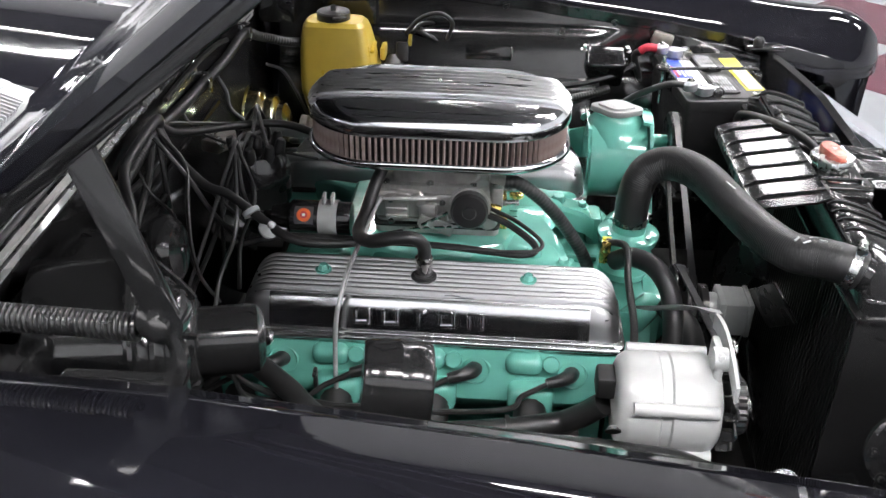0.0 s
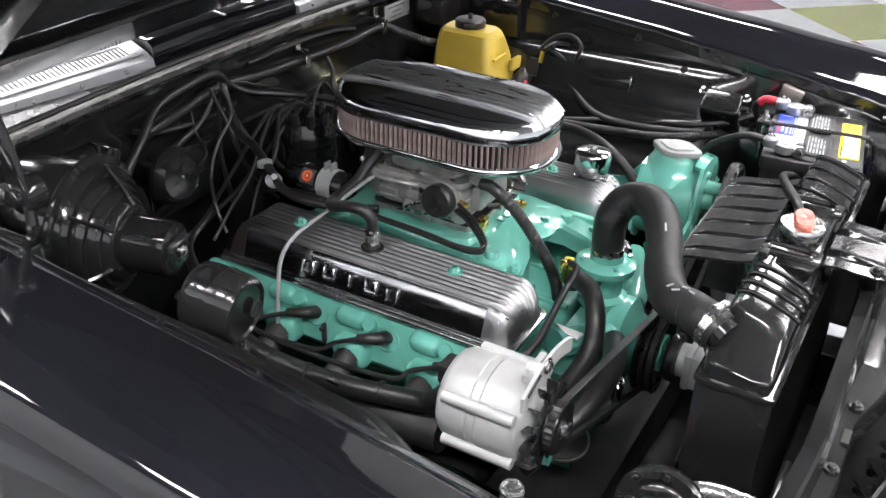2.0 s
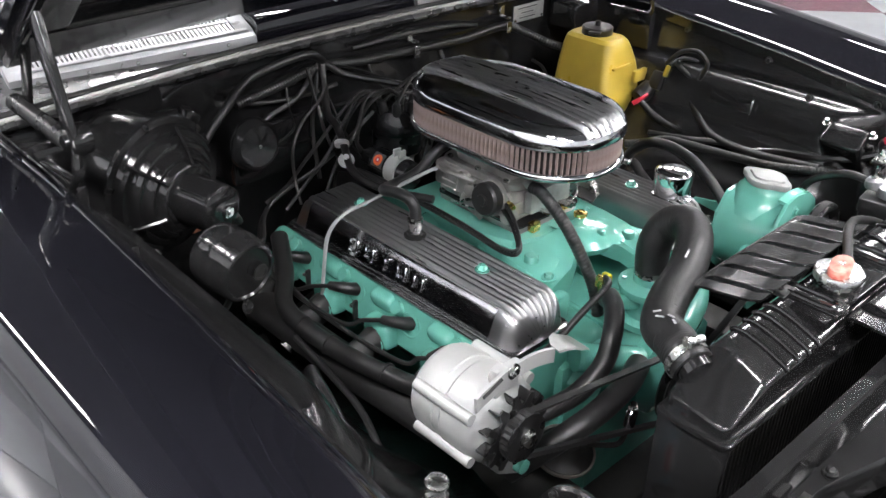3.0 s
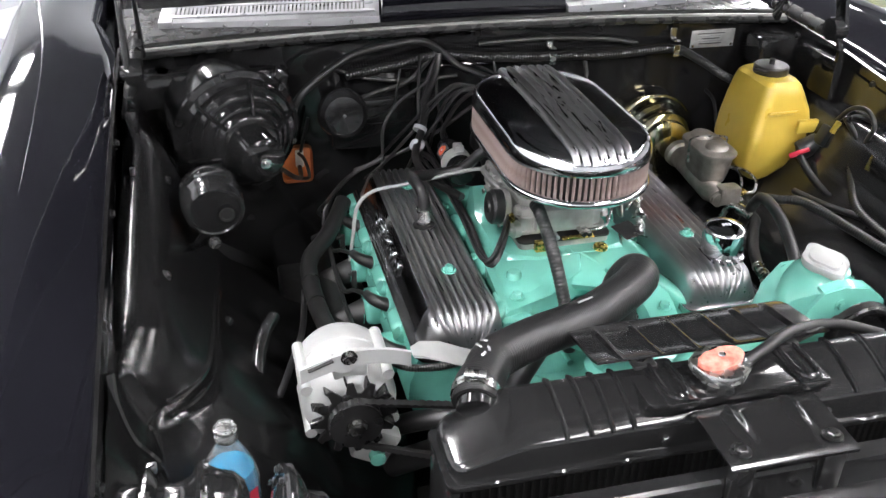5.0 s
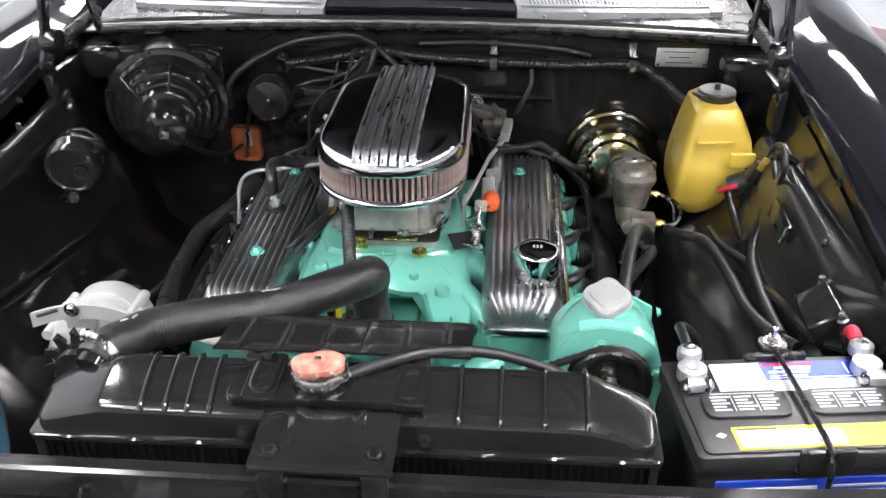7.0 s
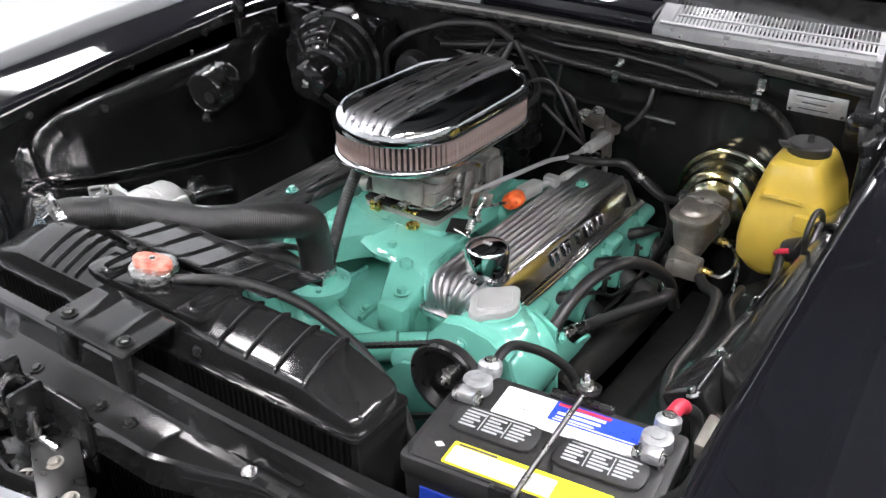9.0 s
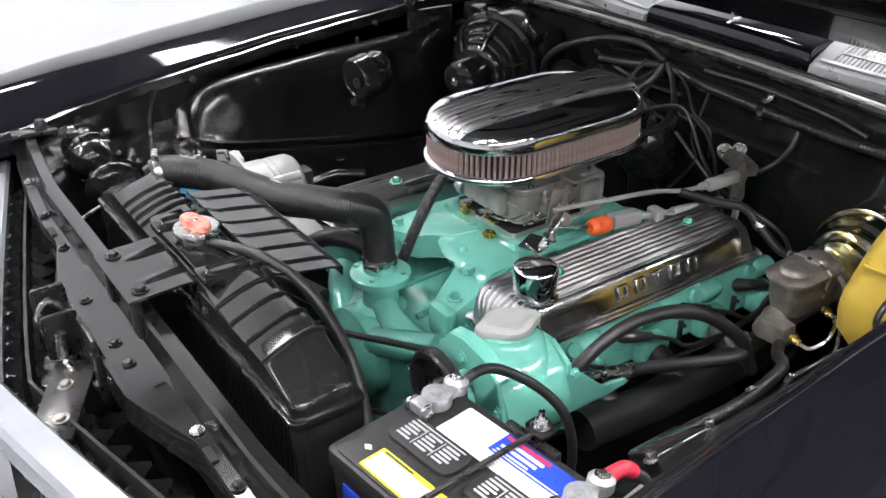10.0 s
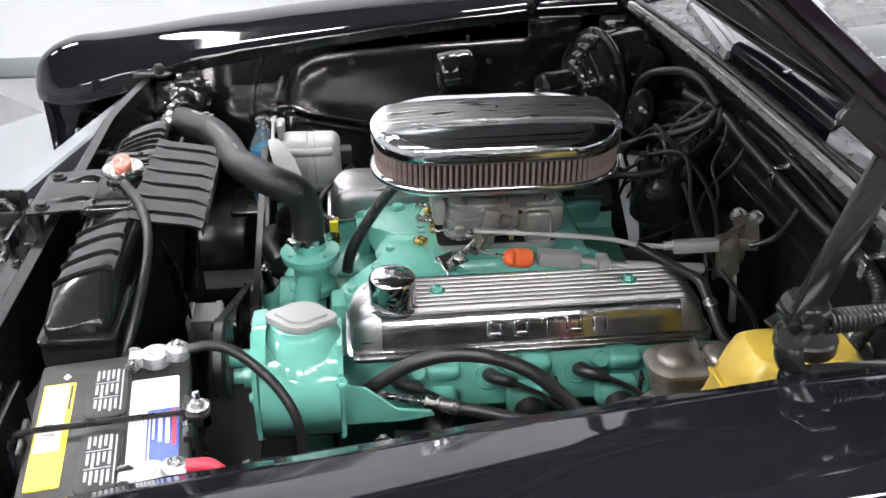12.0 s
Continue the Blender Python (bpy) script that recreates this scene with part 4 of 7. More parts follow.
# ---- engine ----
blk = thing("engine_block", (0, 0, 0.45), "turquoise painted V8 engine block", "engine block")
part("crankcase", box(0, 0.0, 0.56, 0.36, 0.62, 0.30, 0.03), GREENDIM, blk)
vp = rings(bmesh.new(), [[(-0.15, y, 0.755), (-0.12, y, 0.742 + b), (-0.06, y, 0.735 + b), (0.06, y, 0.735 + b), (0.12, y, 0.742 + b), (0.15, y, 0.755), (0.15, y, 0.6), (-0.15, y, 0.6)] for y, b in ((-0.31, -0.03), (-0.295, -0.008), (-0.27, 0.0), (-0.1, 0.006), (0.28, 0.006))])
part("valley_cover", vp, GREENDIM, blk)
part("rib", tube([(-0.05, -0.29, 0.735), (-0.05, -0.15, 0.742)], 0.006, 8), GREENDIM, blk)
part("rib", tube([(0.05, -0.29, 0.735), (0.05, -0.15, 0.742)], 0.006, 8), GREENDIM, blk)
part("bolt", bolt((0.04, -0.26, 0.736), (0, 0, 1), 0.008, 0.008), GREEN, blk)
part("timing_cover", rings(bmesh.new(), [[(0.17 * k, y, z) for k, z in ((-1, 0.45), (-1, 0.68), (-0.7, 0.735), (0.7, 0.735), (1, 0.68), (1, 0.45))] for y in (-0.37, -0.31)]), GREENDIM, blk)
part("water_pump", lathe([(0, 0), (0.085, 0), (0.085, 0.03), (0.06, 0.045), (0.05, 0.07), (0.035, 0.075), (0.035, 0.10), (0, 0.10)], (0, -0.365, 0.67), (0, -1, 0), 28), GREENDIM, blk)
part("pump_arm", tube([(0.0, -0.38, 0.69), (0.06, -0.375, 0.72), (0.12, -0.36, 0.74), (0.17, -0.33, 0.75)], 0.027, 14), GREENDIM, blk)
part("pump_arm", tube([(0.0, -0.38, 0.69), (-0.06, -0.375, 0.71), (-0.12, -0.35, 0.73), (-0.17, -0.32, 0.74)], 0.025, 14), GREENDIM, blk)
neck = thing("thermostat_housing", (0.003, -0.335, 0.73), "turquoise painted cast water outlet", "water outlet")
part("neck", lathe([(0, 0), (0.045, 0), (0.045, 0.012), (0.034, 0.02), (0.032, 0.055), (0.036, 0.062), (0.052, 0.066), (0.054, 0.072), (0.054, 0.080), (0.046, 0.084), (0.03, 0.086), (0.03, 0.1), (0, 0.1)], (0.003, -0.335, 0.742), segs=28), GREEN, neck)
part("side_spout", tube([(-0.02, -0.33, 0.79), (-0.055, -0.318, 0.80), (-0.075, -0.305, 0.808)], 0.014, 12), GREEN, neck)
part("crossover", tube([(0.02, -0.34, 0.765), (0.07, -0.345, 0.748), (0.13, -0.33, 0.735), (0.2, -0.29, 0.74)], 0.024, 14), GREEN, neck)
for a in (0.6, 2.2, 3.9, 5.4):
    part("bolt", bolt((0.003 + 0.044 * math.cos(a), -0.335 + 0.044 * math.sin(a), 0.826), (0, 0, 1), 0.005, 0.005, False), GREEN, neck)

# intake manifold
im = thing("intake_manifold", (0, 0, 0.76), "turquoise painted cast intake manifold", "intake manifold")
top = [(-0.10, 0.16), (0.10, 0.16), (0.125, 0.02), (0.125, -0.06), (0.105, -0.115), (0.04, -0.135), (-0.06, -0.135), (-0.11, -0.115), (-0.13, -0.06), (-0.13, 0.04)]
part("plenum", rings(bmesh.new(), [[(x * k, y * k2 + o, z) for x, y in top] for z, k, k2, o in ((0.77, 1.15, 1.08, -0.005), (0.82, 1.08, 1.05, -0.003), (0.843, 1.02, 1.02, 0), (0.850, 0.97, 0.98, 0))]), GREEN, im, "", 30)
for s in (-1, 1):
    for y0, y1 in ((-0.09, -0.235), (-0.03, -0.09), (0.05, 0.09), (0.12, 0.24)):
        rn = []
        for i in range(9):
            u = i / 8
            x = s * lerp(0.07, 0.185, u)
            yc = lerp(y0, y1, u ** 0.8)
            zc = 0.835 - 0.05 * u ** 1.6
            w, h = lerp(0.032, 0.036, u), lerp(0.022, 0.030, u)
            rn.append([(x, yc + w * math.copysign(abs(math.cos(a)) ** 0.55, math.cos(a)), zc + h * math.copysign(abs(math.sin(a)) ** 0.55, math.sin(a)) - 0.012) for a in [2 * math.pi * j / 16 for j in range(16)]])
        part("runner", rings(bmesh.new(), rn), GREEN, im, "", 50)
    part("flange", box(s * 0.18, 0.0, 0.778, 0.03, 0.50, 0.026, 0.006, 2, (0, s * 35, 0)), GREEN, im)
# cast arms reaching forward either side of the valley
def arm(rows, thick):
    lp = []
    for (xa, ya, za), (xb, yb, zb) in rows:
        mx, my = (xa + xb) / 2, (ya + yb) / 2
        lp.append([(xa, ya, za - thick), (xa, ya, za - 0.008), (lerp(xa, mx, 0.12), lerp(ya, my, 0.12), za), (lerp(xb, mx, 0.12), lerp(yb, my, 0.12), zb), (xb, yb, zb - 0.008), (xb, yb, zb - thick)])
    return rings(bmesh.new(), lp)


part("left_arm", arm([((-0.14, -0.06, 0.842), (0.03, -0.09, 0.850)), ((-0.15, -0.12, 0.838), (0.025, -0.14, 0.850)), ((-0.152, -0.18, 0.832), (0.01, -0.18, 0.845)), ((-0.152, -0.215, 0.826), (-0.03, -0.20, 0.836)), ((-0.15, -0.235, 0.815), (-0.06, -0.215, 0.825))], 0.045), GREEN, im, "", 30)
part("right_arm", arm([((0.0, -0.08, 0.850), (0.13, -0.05, 0.842)), ((0.015, -0.14, 0.850), (0.138, -0.10, 0.838)), ((0.04, -0.18, 0.843), (0.145, -0.15, 0.830)), ((0.07, -0.225, 0.828), (0.15, -0.20, 0.818)), ((0.085, -0.265, 0.808), (0.152, -0.25, 0.802)), ((0.092, -0.285, 0.79), (0.15, -0.28, 0.788))], 0.04), GREEN, im, "", 30)
part("right_foot", box(0.125, -0.285, 0.765, 0.06, 0.03, 0.06, 0.01), GREEN, im)
part("left_foot", box(-0.13, -0.235, 0.775, 0.06, 0.03, 0.06, 0.01), GREEN, im)
for x, y, z in ((0.125, -0.262, 0.803), (-0.125, -0.215, 0.828), (0.155, -0.05, 0.815), (-0.155, -0.06, 0.815), (0.155, 0.15, 0.81), (-0.155, 0.15, 0.81)):
    part("bolt", bolt((x, y, z), (0, 0, 1), 0.009, 0.010), GREEN, im)
web = []
for i in range(15):
    x = lerp(-0.135, 0.135, i / 14)
    yf = -0.205 - 0.012 * math.sin(x * 40) - 0.02 * (x > 0.06)
    zt = 0.846 - 0.012 * (abs(x) / 0.135) ** 2
    web.append([(x, -0.08, zt + 0.004), (x, -0.13, zt + 0.003), (x, yf + 0.03, zt - 0.002), (x, yf + 0.008, zt - 0.008), (x, yf, zt - 0.018), (x, yf + 0.008, zt - 0.032), (x, -0.08, zt - 0.035)])
part("front_web", rings(bmesh.new(), web), GREEN, im, "", 50)
for x, y, z, r in ((0.10, -0.215, 0.832, 0.012), (-0.115, -0.165, 0.842, 0.013), (0.05, -0.19, 0.842, 0.008)):
    part("casting_boss", lathe([(0, -0.006), (r, -0.006), (r, 0.002), (r * 0.8, 0.006), (0, 0.007)], (x, y, z), (0, 0, 1), 18), GREEN, im)
for k in range(2):
    part("cast_mark", box(-0.012 + k * 0.02, -0.13 + 0.0 * k, 0.8525, 0.010, 0.014, 0.003, 0.001, 1), GREEN, im)


def bank(s):
    """One cylinder head with plugs, and the finned cover on it."""
    dy = 0.0 if s < 0 else 0.028
    y0, y1 = -0.297 + dy, 0.288 + dy
    h = thing("cylinder_head", (s * 0.25, dy, 0.72), "turquoise painted cast iron cylinder head", "cylinder head", "cylinder heads")
    sec = [(0.165, 0.79), (0.31, 0.785), (0.316, 0.775), (0.318, 0.755), (0.324, 0.74), (0.328, 0.70), (0.318, 0.68), (0.20, 0.60), (0.13, 0.66), (0.15, 0.75)]
    part("casting", rings(bmesh.new(), [[(s * x, y, z) for x, z in sec] for y in (y0 + 0.008, y0 + 0.15, y0 + 0.3, y0 + 0.45, y1 - 0.008)]), GREENDIM, h, "", 30)
    pts = [y0 + 0.07 + 0.148 * k for k in range(4)]
    for k, y in enumerate(pts):
        part("plug_boss", lathe([(0.027, -0.02), (0.027, 0.004), (0.022, 0.008), (0.016, 0.004), (0.015, -0.008), (0, -0.008)], (s * 0.314, y, 0.748), (s, 0, 0.25), 20), GREENDIM, h)
        part("exhaust_port", box(s * 0.328, y + 0.062, 0.712, 0.05, 0.07, 0.052, 0.014, 3), GREENDIM, h)
        part("bolt", bolt((s * 0.355, y + 0.045, 0.70), (s, 0, 0.1), 0.008), GREENDIM, h)
        part("casting_pad", box(s * 0.314, y + 0.074, 0.764, 0.034, 0.058, 0.034, 0.013, 3, (0, s * 20, 0)), GREENDIM, h)
        part("cast_boss", lathe([(0, 0), (0.014, 0), (0.012, 0.012), (0, 0.012)], (s * 0.316, y + 0.034, 0.765), (s, 0, 0.6), 14), GREENDIM, h)
    for k, y in enumerate(pts):
        sp = thing("spark_plug_lead", (s * 0.321, y, 0.75), "black spark plug boot and lead on the head", "spark plug lead", "spark plug leads")
        part("boot", tube([(s * 0.311, y, 0.748), (s * 0.331, y + 0.006, 0.755), (s * 0.344, y + 0.02, 0.757), (s * 0.350, y + 0.04, 0.754)], lambda u: lerp(0.0135, 0.008, u), 12), RUBBER, sp)
        e = y1 + 0.05
        part("lead", tube([(s * 0.350, y + 0.038, 0.754), (s * 0.366, y + 0.075, 0.742), (s * 0.382, y + 0.115, 0.724), (s * 0.385, lerp(y + 0.115, e, 0.5), 0.718 + 0.005 * k), (s * 0.372, e - 0.05, 0.755 + 0.008 * k), (s * 0.30, e + 0.03, 0.80), (s * 0.16, 0.36, 0.86), (s * 0.05, 0.34, 0.945)], 0.0042, 8, 10), WIRE, sp)
    for yy in (pts[1] + 0.10, pts[2] + 0.09):
        t = thing("lead_separator", (s * 0.361, yy, 0.75), "black plastic clip holding the spark plug leads", "lead clip", "lead clips")
        part("clip", box(s * 0.362, yy, 0.75, 0.010, 0.006, 0.038, 0.002), WIRE, t)
        part("tooth", box(s * 0.368, yy, 0.762, 0.010, 0.006, 0.006, 0.001, 1), WIRE, t)
    em = thing("exhaust_manifold", (s * 0.40, dy, 0.66), "dark cast exhaust manifold beside the head", "exhaust manifold", "exhaust manifolds")
    part("log", tube([(s * 0.40, y0 + 0.06, 0.675), (s * 0.405, 0.0, 0.665), (s * 0.40, y1 - 0.04, 0.655), (s * 0.37, y1 + 0.03, 0.60)], 0.034, 14), DARK, em)
    part("downpipe", tube([(s * 0.37, y1 + 0.02, 0.60), (s * 0.316, y1 + 0.04, 0.5), (s * 0.33, y1 + 0.06, 0.35)], 0.03, 12), DARK, em)
    for y in pts:
        part("branch", tube([(s * 0.338, y + 0.062, 0.705), (s * 0.361, y + 0.062, 0.695), (s * 0.40, y + 0.066, 0.675)], 0.026, 12), DARK, em)

    # the cover: finned crown running down over both ends
    c = thing("valve_cover", (s * 0.23, dy, 0.787), "polished finned aluminium valve cover with raised side badge", "valve cover", "valve covers")
    loops = []
    n = 96
    ys = [(y0 + 0.048 * (1 - math.cos(math.pi / 2 * i / 12)), 0.055 * (1 - math.sin(math.pi / 2 * i / 12))) for i in range(13)]
    ys += [(lerp(y0 + 0.048, y1 - 0.048, i / 6), 0.0) for i in range(1, 6)]
    ys += [(y1 - 0.048 * (1 - math.cos(math.pi / 2 * i / 12)), 0.055 * (1 - math.sin(math.pi / 2 * i / 12))) for i in range(12, -1, -1)]
    for y, drop in ys:
        d = min(y - y0, y1 - y)
        rc = 0.03 * (1 - math.sqrt(max(0, 1 - (1 - min(1, d / 0.03)) ** 2)))
        lo, hi = 0.166 + rc, 0.309 - rc
        row = [(s * lo, y, 0.795), (s * (lo + 0.004), y, 0.83 - drop * 0.6), (s * (lo + 0.008), y, 0.848 - drop)]
        for j in range(n + 1):
            u = j / n
            fin = 0.5 - 0.5 * math.cos(2 * math.pi * u * 8)
            row.append((s * lerp(lo + 0.011, hi - 0.031, u), y, 0.8505 + 0.008 * fin ** 0.5 - drop))
        row += [(s * (hi - 0.025), y, 0.853 - drop), (s * (hi - 0.019), y, 0.846 - drop), (s * (hi - 0.011), y, 0.825 - drop * 0.55), (s * (hi - 0.004), y, 0.806 - drop * 0.2), (s * hi, y, 0.795)]
        loops.append(row)
    part("finned_crown", rings(bmesh.new(), loops), FINNED, c, "", 70)
    fl = [(s * 0.238 + x, (y0 + y1) / 2 + y) for x, y in outline(0.152, y1 - y0 + 0.012, 0.018, 5)]
    part("flange", slab(fl, 0.785, 0.797, 0.002), POLISH, c)
    # polished outboard face
    face = rings(bmesh.new(), [[(s * 0.2842, y, 0.8525), (s * 0.2925, y, 0.845), (s * 0.2995, y, 0.826), (s * 0.3065, y, 0.807), (s * 0.3105, y, 0.797), (s * 0.300, y, 0.797), (s * 0.28, y, 0.845)] for y in (y0 + 0.05, y0 + 0.2, y1 - 0.2, y1 - 0.05)])
    part("side_face", face, MIRROR, c, "mirror polished side")
    part("lower_ridge", tube([(s * 0.3105, y0 + 0.01, 0.801), (s * 0.3105, y1 - 0.01, 0.801)], 0.0045, 10), POLISH, c)
    part("flange_roll", tube([(s * 0.3135, y0 + 0.004, 0.7935), (s * 0.3135, y1 - 0.004, 0.7935)], 0.0052, 10), POLISH, c)
    # raised badge: plain upright bars in place of the maker's letters
    b0 = 0.108 if s < 0 else -0.052
    d = -1 if s < 0 else 1
    me = mesh_of(box(0, 0, 0, 0.009, 0.0052, 0.026, 0.0014, 1), "badge_bar", CHROME)
    me2 = mesh_of(box(0, 0, 0, 0.009, 0.024, 0.0050, 0.0014, 1), "badge_bar", CHROME)
    tilt = Matrix.Rotation(radians(s * -19), 4, "Y")
    for k in range(5):
        yc = b0 + d * (0.012 + 0.043 * k)
        for o in ((-0.010, 0.010) if k != 2 else (0.0,)):
            piece("badge_bar", me, c, Matrix.Translation((s * 0.3005, yc + o, 0.826)) @ tilt)
        for o in ((0.010,) if k in (2, 4) else (0.010, -0.010)):
            piece("badge_bar", me2, c, Matrix.Translation((s * (0.3005 - o * 0.34), yc, 0.826 + o)) @ tilt)
    for y in ((-0.154, 0.166) if s < 0 else (-0.124, 0.196)):
        part("cover_nut", join(lathe([(0, 0), (0.013, 0), (0.013, 0.002), (0, 0.002)], (s * 0.228, y, 0.8575), segs=16), lathe([(0, 0), (0.009, 0), (0.009, 0.006), (0.006, 0.010), (0, 0.010)], (s * 0.228, y, 0.8585), segs=6)), GREEN, c, "turquoise painted nut")
    return c


vc_r, vc_l = bank(-1), bank(1)

# ---- air cleaner ----
AX, AY = 0.008, 0.003
ac = thing("air_cleaner", (AX, AY, 0.975), "oval chrome air cleaner with finned lid and pleated filter", "air cleaner")


def oval(k, z, inset=0.0):
    return [(AX + x, AY + y, z) for x, y in outline(0.247 * k - 2 * inset, 0.432 * k - 2 * inset, 0.1175 * k - inset, 12)]


LID = [(1.0, 1.0355), (1.012, 1.038), (1.012, 1.048), (1.004, 1.0558), (0.985, 1.0628), (0.955, 1.0682), (0.91, 1.0722), (0.83, 1.0750), (0.68, 1.0775), (0.45, 1.0797), (0.2, 1.0806)]
part("lid", rings(bmesh.new(), [oval(0.97, 1.034)] + [oval(k, z) for k, z in LID]), LIDMETAL, ac, "buffed silver lid", 50)


def lid_z(k):
    for (k0, z0), (k1, z1) in zip(LID[3:], LID[4:]):
        if k >= k1:
            return lerp(z1, z0, (k - k1) / (k0 - k1))
    return 1.0806


for j in range(7):
    x = -0.045 + 0.015 * j
    yend = 0.216 * 1.0 - 0.1175 * (1 - math.sqrt(max(0, 1 - (max(0, abs(x) - 0.006) / 0.1175) ** 2)))
    line = []
    for i in range(25):
        y = lerp(-yend + 0.001, yend - 0.001, i / 24)
        k = max(abs(y) / yend, 0.2)
        line.append((AX + x, AY + y, lid_z(min(1, k)) + 0.0024 - (0.004 if i in (0, 24) else 0)))
    part("lid_fin", tube(line, 0.0060, 10, 2), LIDFIN, ac)
part("lid_stud", lathe([(0, 0), (0.004, 0), (0.004, 0.002), (0.002, 0.004), (0, 0.004)], (AX, AY, 1.086), segs=12), CHROME, ac)
part("base", rings(bmesh.new(), [oval(0.88, 0.974), oval(0.97, 0.978), oval(1.010, 0.982), oval(1.024, 0.9855), oval(1.027, 0.989), oval(1.020, 0.9925), oval(1.0, 0.9955), oval(0.97, 0.996), oval(0.9, 0.994)]), CHROME, ac, "chrome base dish", 50)
part("element_core", rings(bmesh.new(), [oval(0.95, 0.990), oval(0.95, 1.037)]), PLEATGAP, ac)
pl = bmesh.new()
rings(pl, [[(0.0024 * math.cos(a), 0.0075 * math.sin(a), z) for a in [2 * math.pi * i / 8 for i in range(8)]] for z in (-0.0225, 0.0225)])
pme = mesh_of(pl, "pleat", PLEAT)
ring = oval(0.955, 1.0135)
per = [Vector(p) for p in ring] + [Vector(ring[0])]
tot = sum((b - a).length for a, b in zip(per, per[1:]))
N = 112
d, i, acc = tot / N, 0, 0.0
for k in range(N):
    want = k * d
    while acc + (per[i + 1] - per[i]).length < want:
        acc += (per[i + 1] - per[i]).length
        i += 1
    seg = per[i + 1] - per[i]
    p = per[i] + seg.normalized() * (want - acc)
    piece("pleat", pme, ac, Matrix.Translation(p) @ Matrix.Rotation(math.atan2(seg.y, seg.x), 4, "Z"))

# ---- carburettor ----
cb = thing("carburettor", (0, 0.0, 0.85), "grey alloy four barrel carburettor with black choke housing", "carburettor")
part("base_plate", slab([(0.0 + x, 0.0 + y) for x, y in outline(0.17, 0.21, 0.012, 4)], 0.849, 0.862, 0.002), CARB, cb)
part("gasket", slab([(0.0 + x, 0.0 + y) for x, y in outline(0.174, 0.214, 0.012, 4)], 0.862, 0.866, 0.0), DARK, cb)
part("main_body", join(box(-0.005, 0.005, 0.895, 0.155, 0.185, 0.056, 0.008), box(-0.04, 0.07, 0.905, 0.10, 0.085, 0.05, 0.008), box(-0.086, 0.066, 0.902, 0.018, 0.040, 0.046, 0.006), box(-0.086, 0.014, 0.893, 0.016, 0.030, 0.034, 0.006)), CARB, cb)
part("air_horn", join(slab([(x, 0.01 + y) for x, y in outline(0.165, 0.19, 0.02, 5)], 0.925, 0.938, 0.003), box(-0.012, 0.005, 0.955, 0.12, 0.14, 0.04, 0.010)), CARB, cb)
part("throat", lathe([(0.062, 0), (0.066, 0), (0.066, 0.03), (0.062, 0.03)], (AX, AY, 0.955), segs=32), CARB, cb)
for k in range(3):
    part("rib", box(-0.0955, 0.066, 0.887 + 0.013 * k, 0.004, 0.036, 0.004, 0.001, 1), CARB, cb)
part("side_tube", tube([(-0.088, 0.10, 0.918), (-0.100, 0.085, 0.921), (-0.100, 0.04, 0.923), (-0.092, 0.0, 0.922)], 0.005, 8), CARB, cb)
for x, y, z in ((-0.075, 0.085, 0.938), (-0.075, -0.06, 0.938), (0.075, 0.085, 0.938), (0.075, -0.06, 0.938), (-0.075, 0.012, 0.938), (0.075, 0.012, 0.938)):
    part("screw", lathe([(0, 0), (0.006, 0), (0.006, 0.004), (0.004, 0.006), (0, 0.006)], (x, y, z), segs=14), STEEL, cb)
for y, z in ((0.075, 0.92), (0.075, 0.88), (-0.01, 0.918)):
    part("screw", lathe([(0, 0), (0.0055, 0), (0.0055, 0.003), (0, 0.0045)], (-0.099, y, z), (-1, 0, 0), 12), STEEL, cb)
ch = part("choke_housing", lathe([(0, 0), (0.03, 0), (0.034, 0.004), (0.034, 0.012), (0, 0.012)], (-0.098, -0.056, 0.915), (-1, 0, 0.1), 28), CARB, cb)
part("choke_cap", lathe([(0, 0.0), (0.031, 0.0), (0.031, 0.016), (0.027, 0.021), (0.012, 0.022), (0.010, 0.026), (0, 0.026)], (-0.11, -0.056, 0.916), (-1, 0, 0.1), 28), RUBBER, ch, "black bakelite choke cap")
part("choke_link", tube([(-0.1, -0.02, 0.90), (-0.105, 0.01, 0.885), (-0.1, 0.03, 0.87)], 0.003, 6), STEEL, cb)
part("throttle_lever", box(-0.098, 0.0, 0.874, 0.004, 0.06, 0.022, 0.004, 2, (20, 0, 0)), CARB, cb)
part("throttle_lever", box(0.10, -0.02, 0.90, 0.005, 0.028, 0.07, 0.004, 2, (-12, 0, 0)), CARB, cb)
part("throttle_bracket", join(box(0.103, 0.066, 0.900, 0.006, 0.046, 0.060, 0.008, 3), box(0.09, 0.03, 0.94, 0.04, 0.03, 0.006, 0.002)), CARB, cb)
part("fuel_bowl", box(0.055, 0.075, 0.905, 0.07, 0.08, 0.055, 0.01), CARB, cb)
part("brass_lever", join(box(0.02, -0.112, 0.870, 0.06, 0.010, 0.004, 0.001, 1), box(-0.05, -0.112, 0.860, 0.022, 0.014, 0.02, 0.003)), BRASS, cb)
part("idle_screw", lathe([(0, 0), (0.013, 0), (0.013, 0.006), (0.008, 0.009), (0, 0.009)], (0.055, -0.135, 0.855), segs=18), BRASS, cb)
for x in (-0.03, 0.02, 0.03):
    part("idle_screw", lathe([(0, 0), (0.005, 0), (0.005, 0.03), (0, 0.03)], (x, -0.108, 0.885), (0, -1, 0.1), 10), STEEL, cb)
part("front_cover", box(-0.005, -0.1, 0.905, 0.11, 0.02, 0.045, 0.006), CARB, cb)
part("hose_nipple", tube([(-0.055, -0.09, 0.945), (-0.066, -0.115, 0.945)], 0.009, 12), CARB, cb)

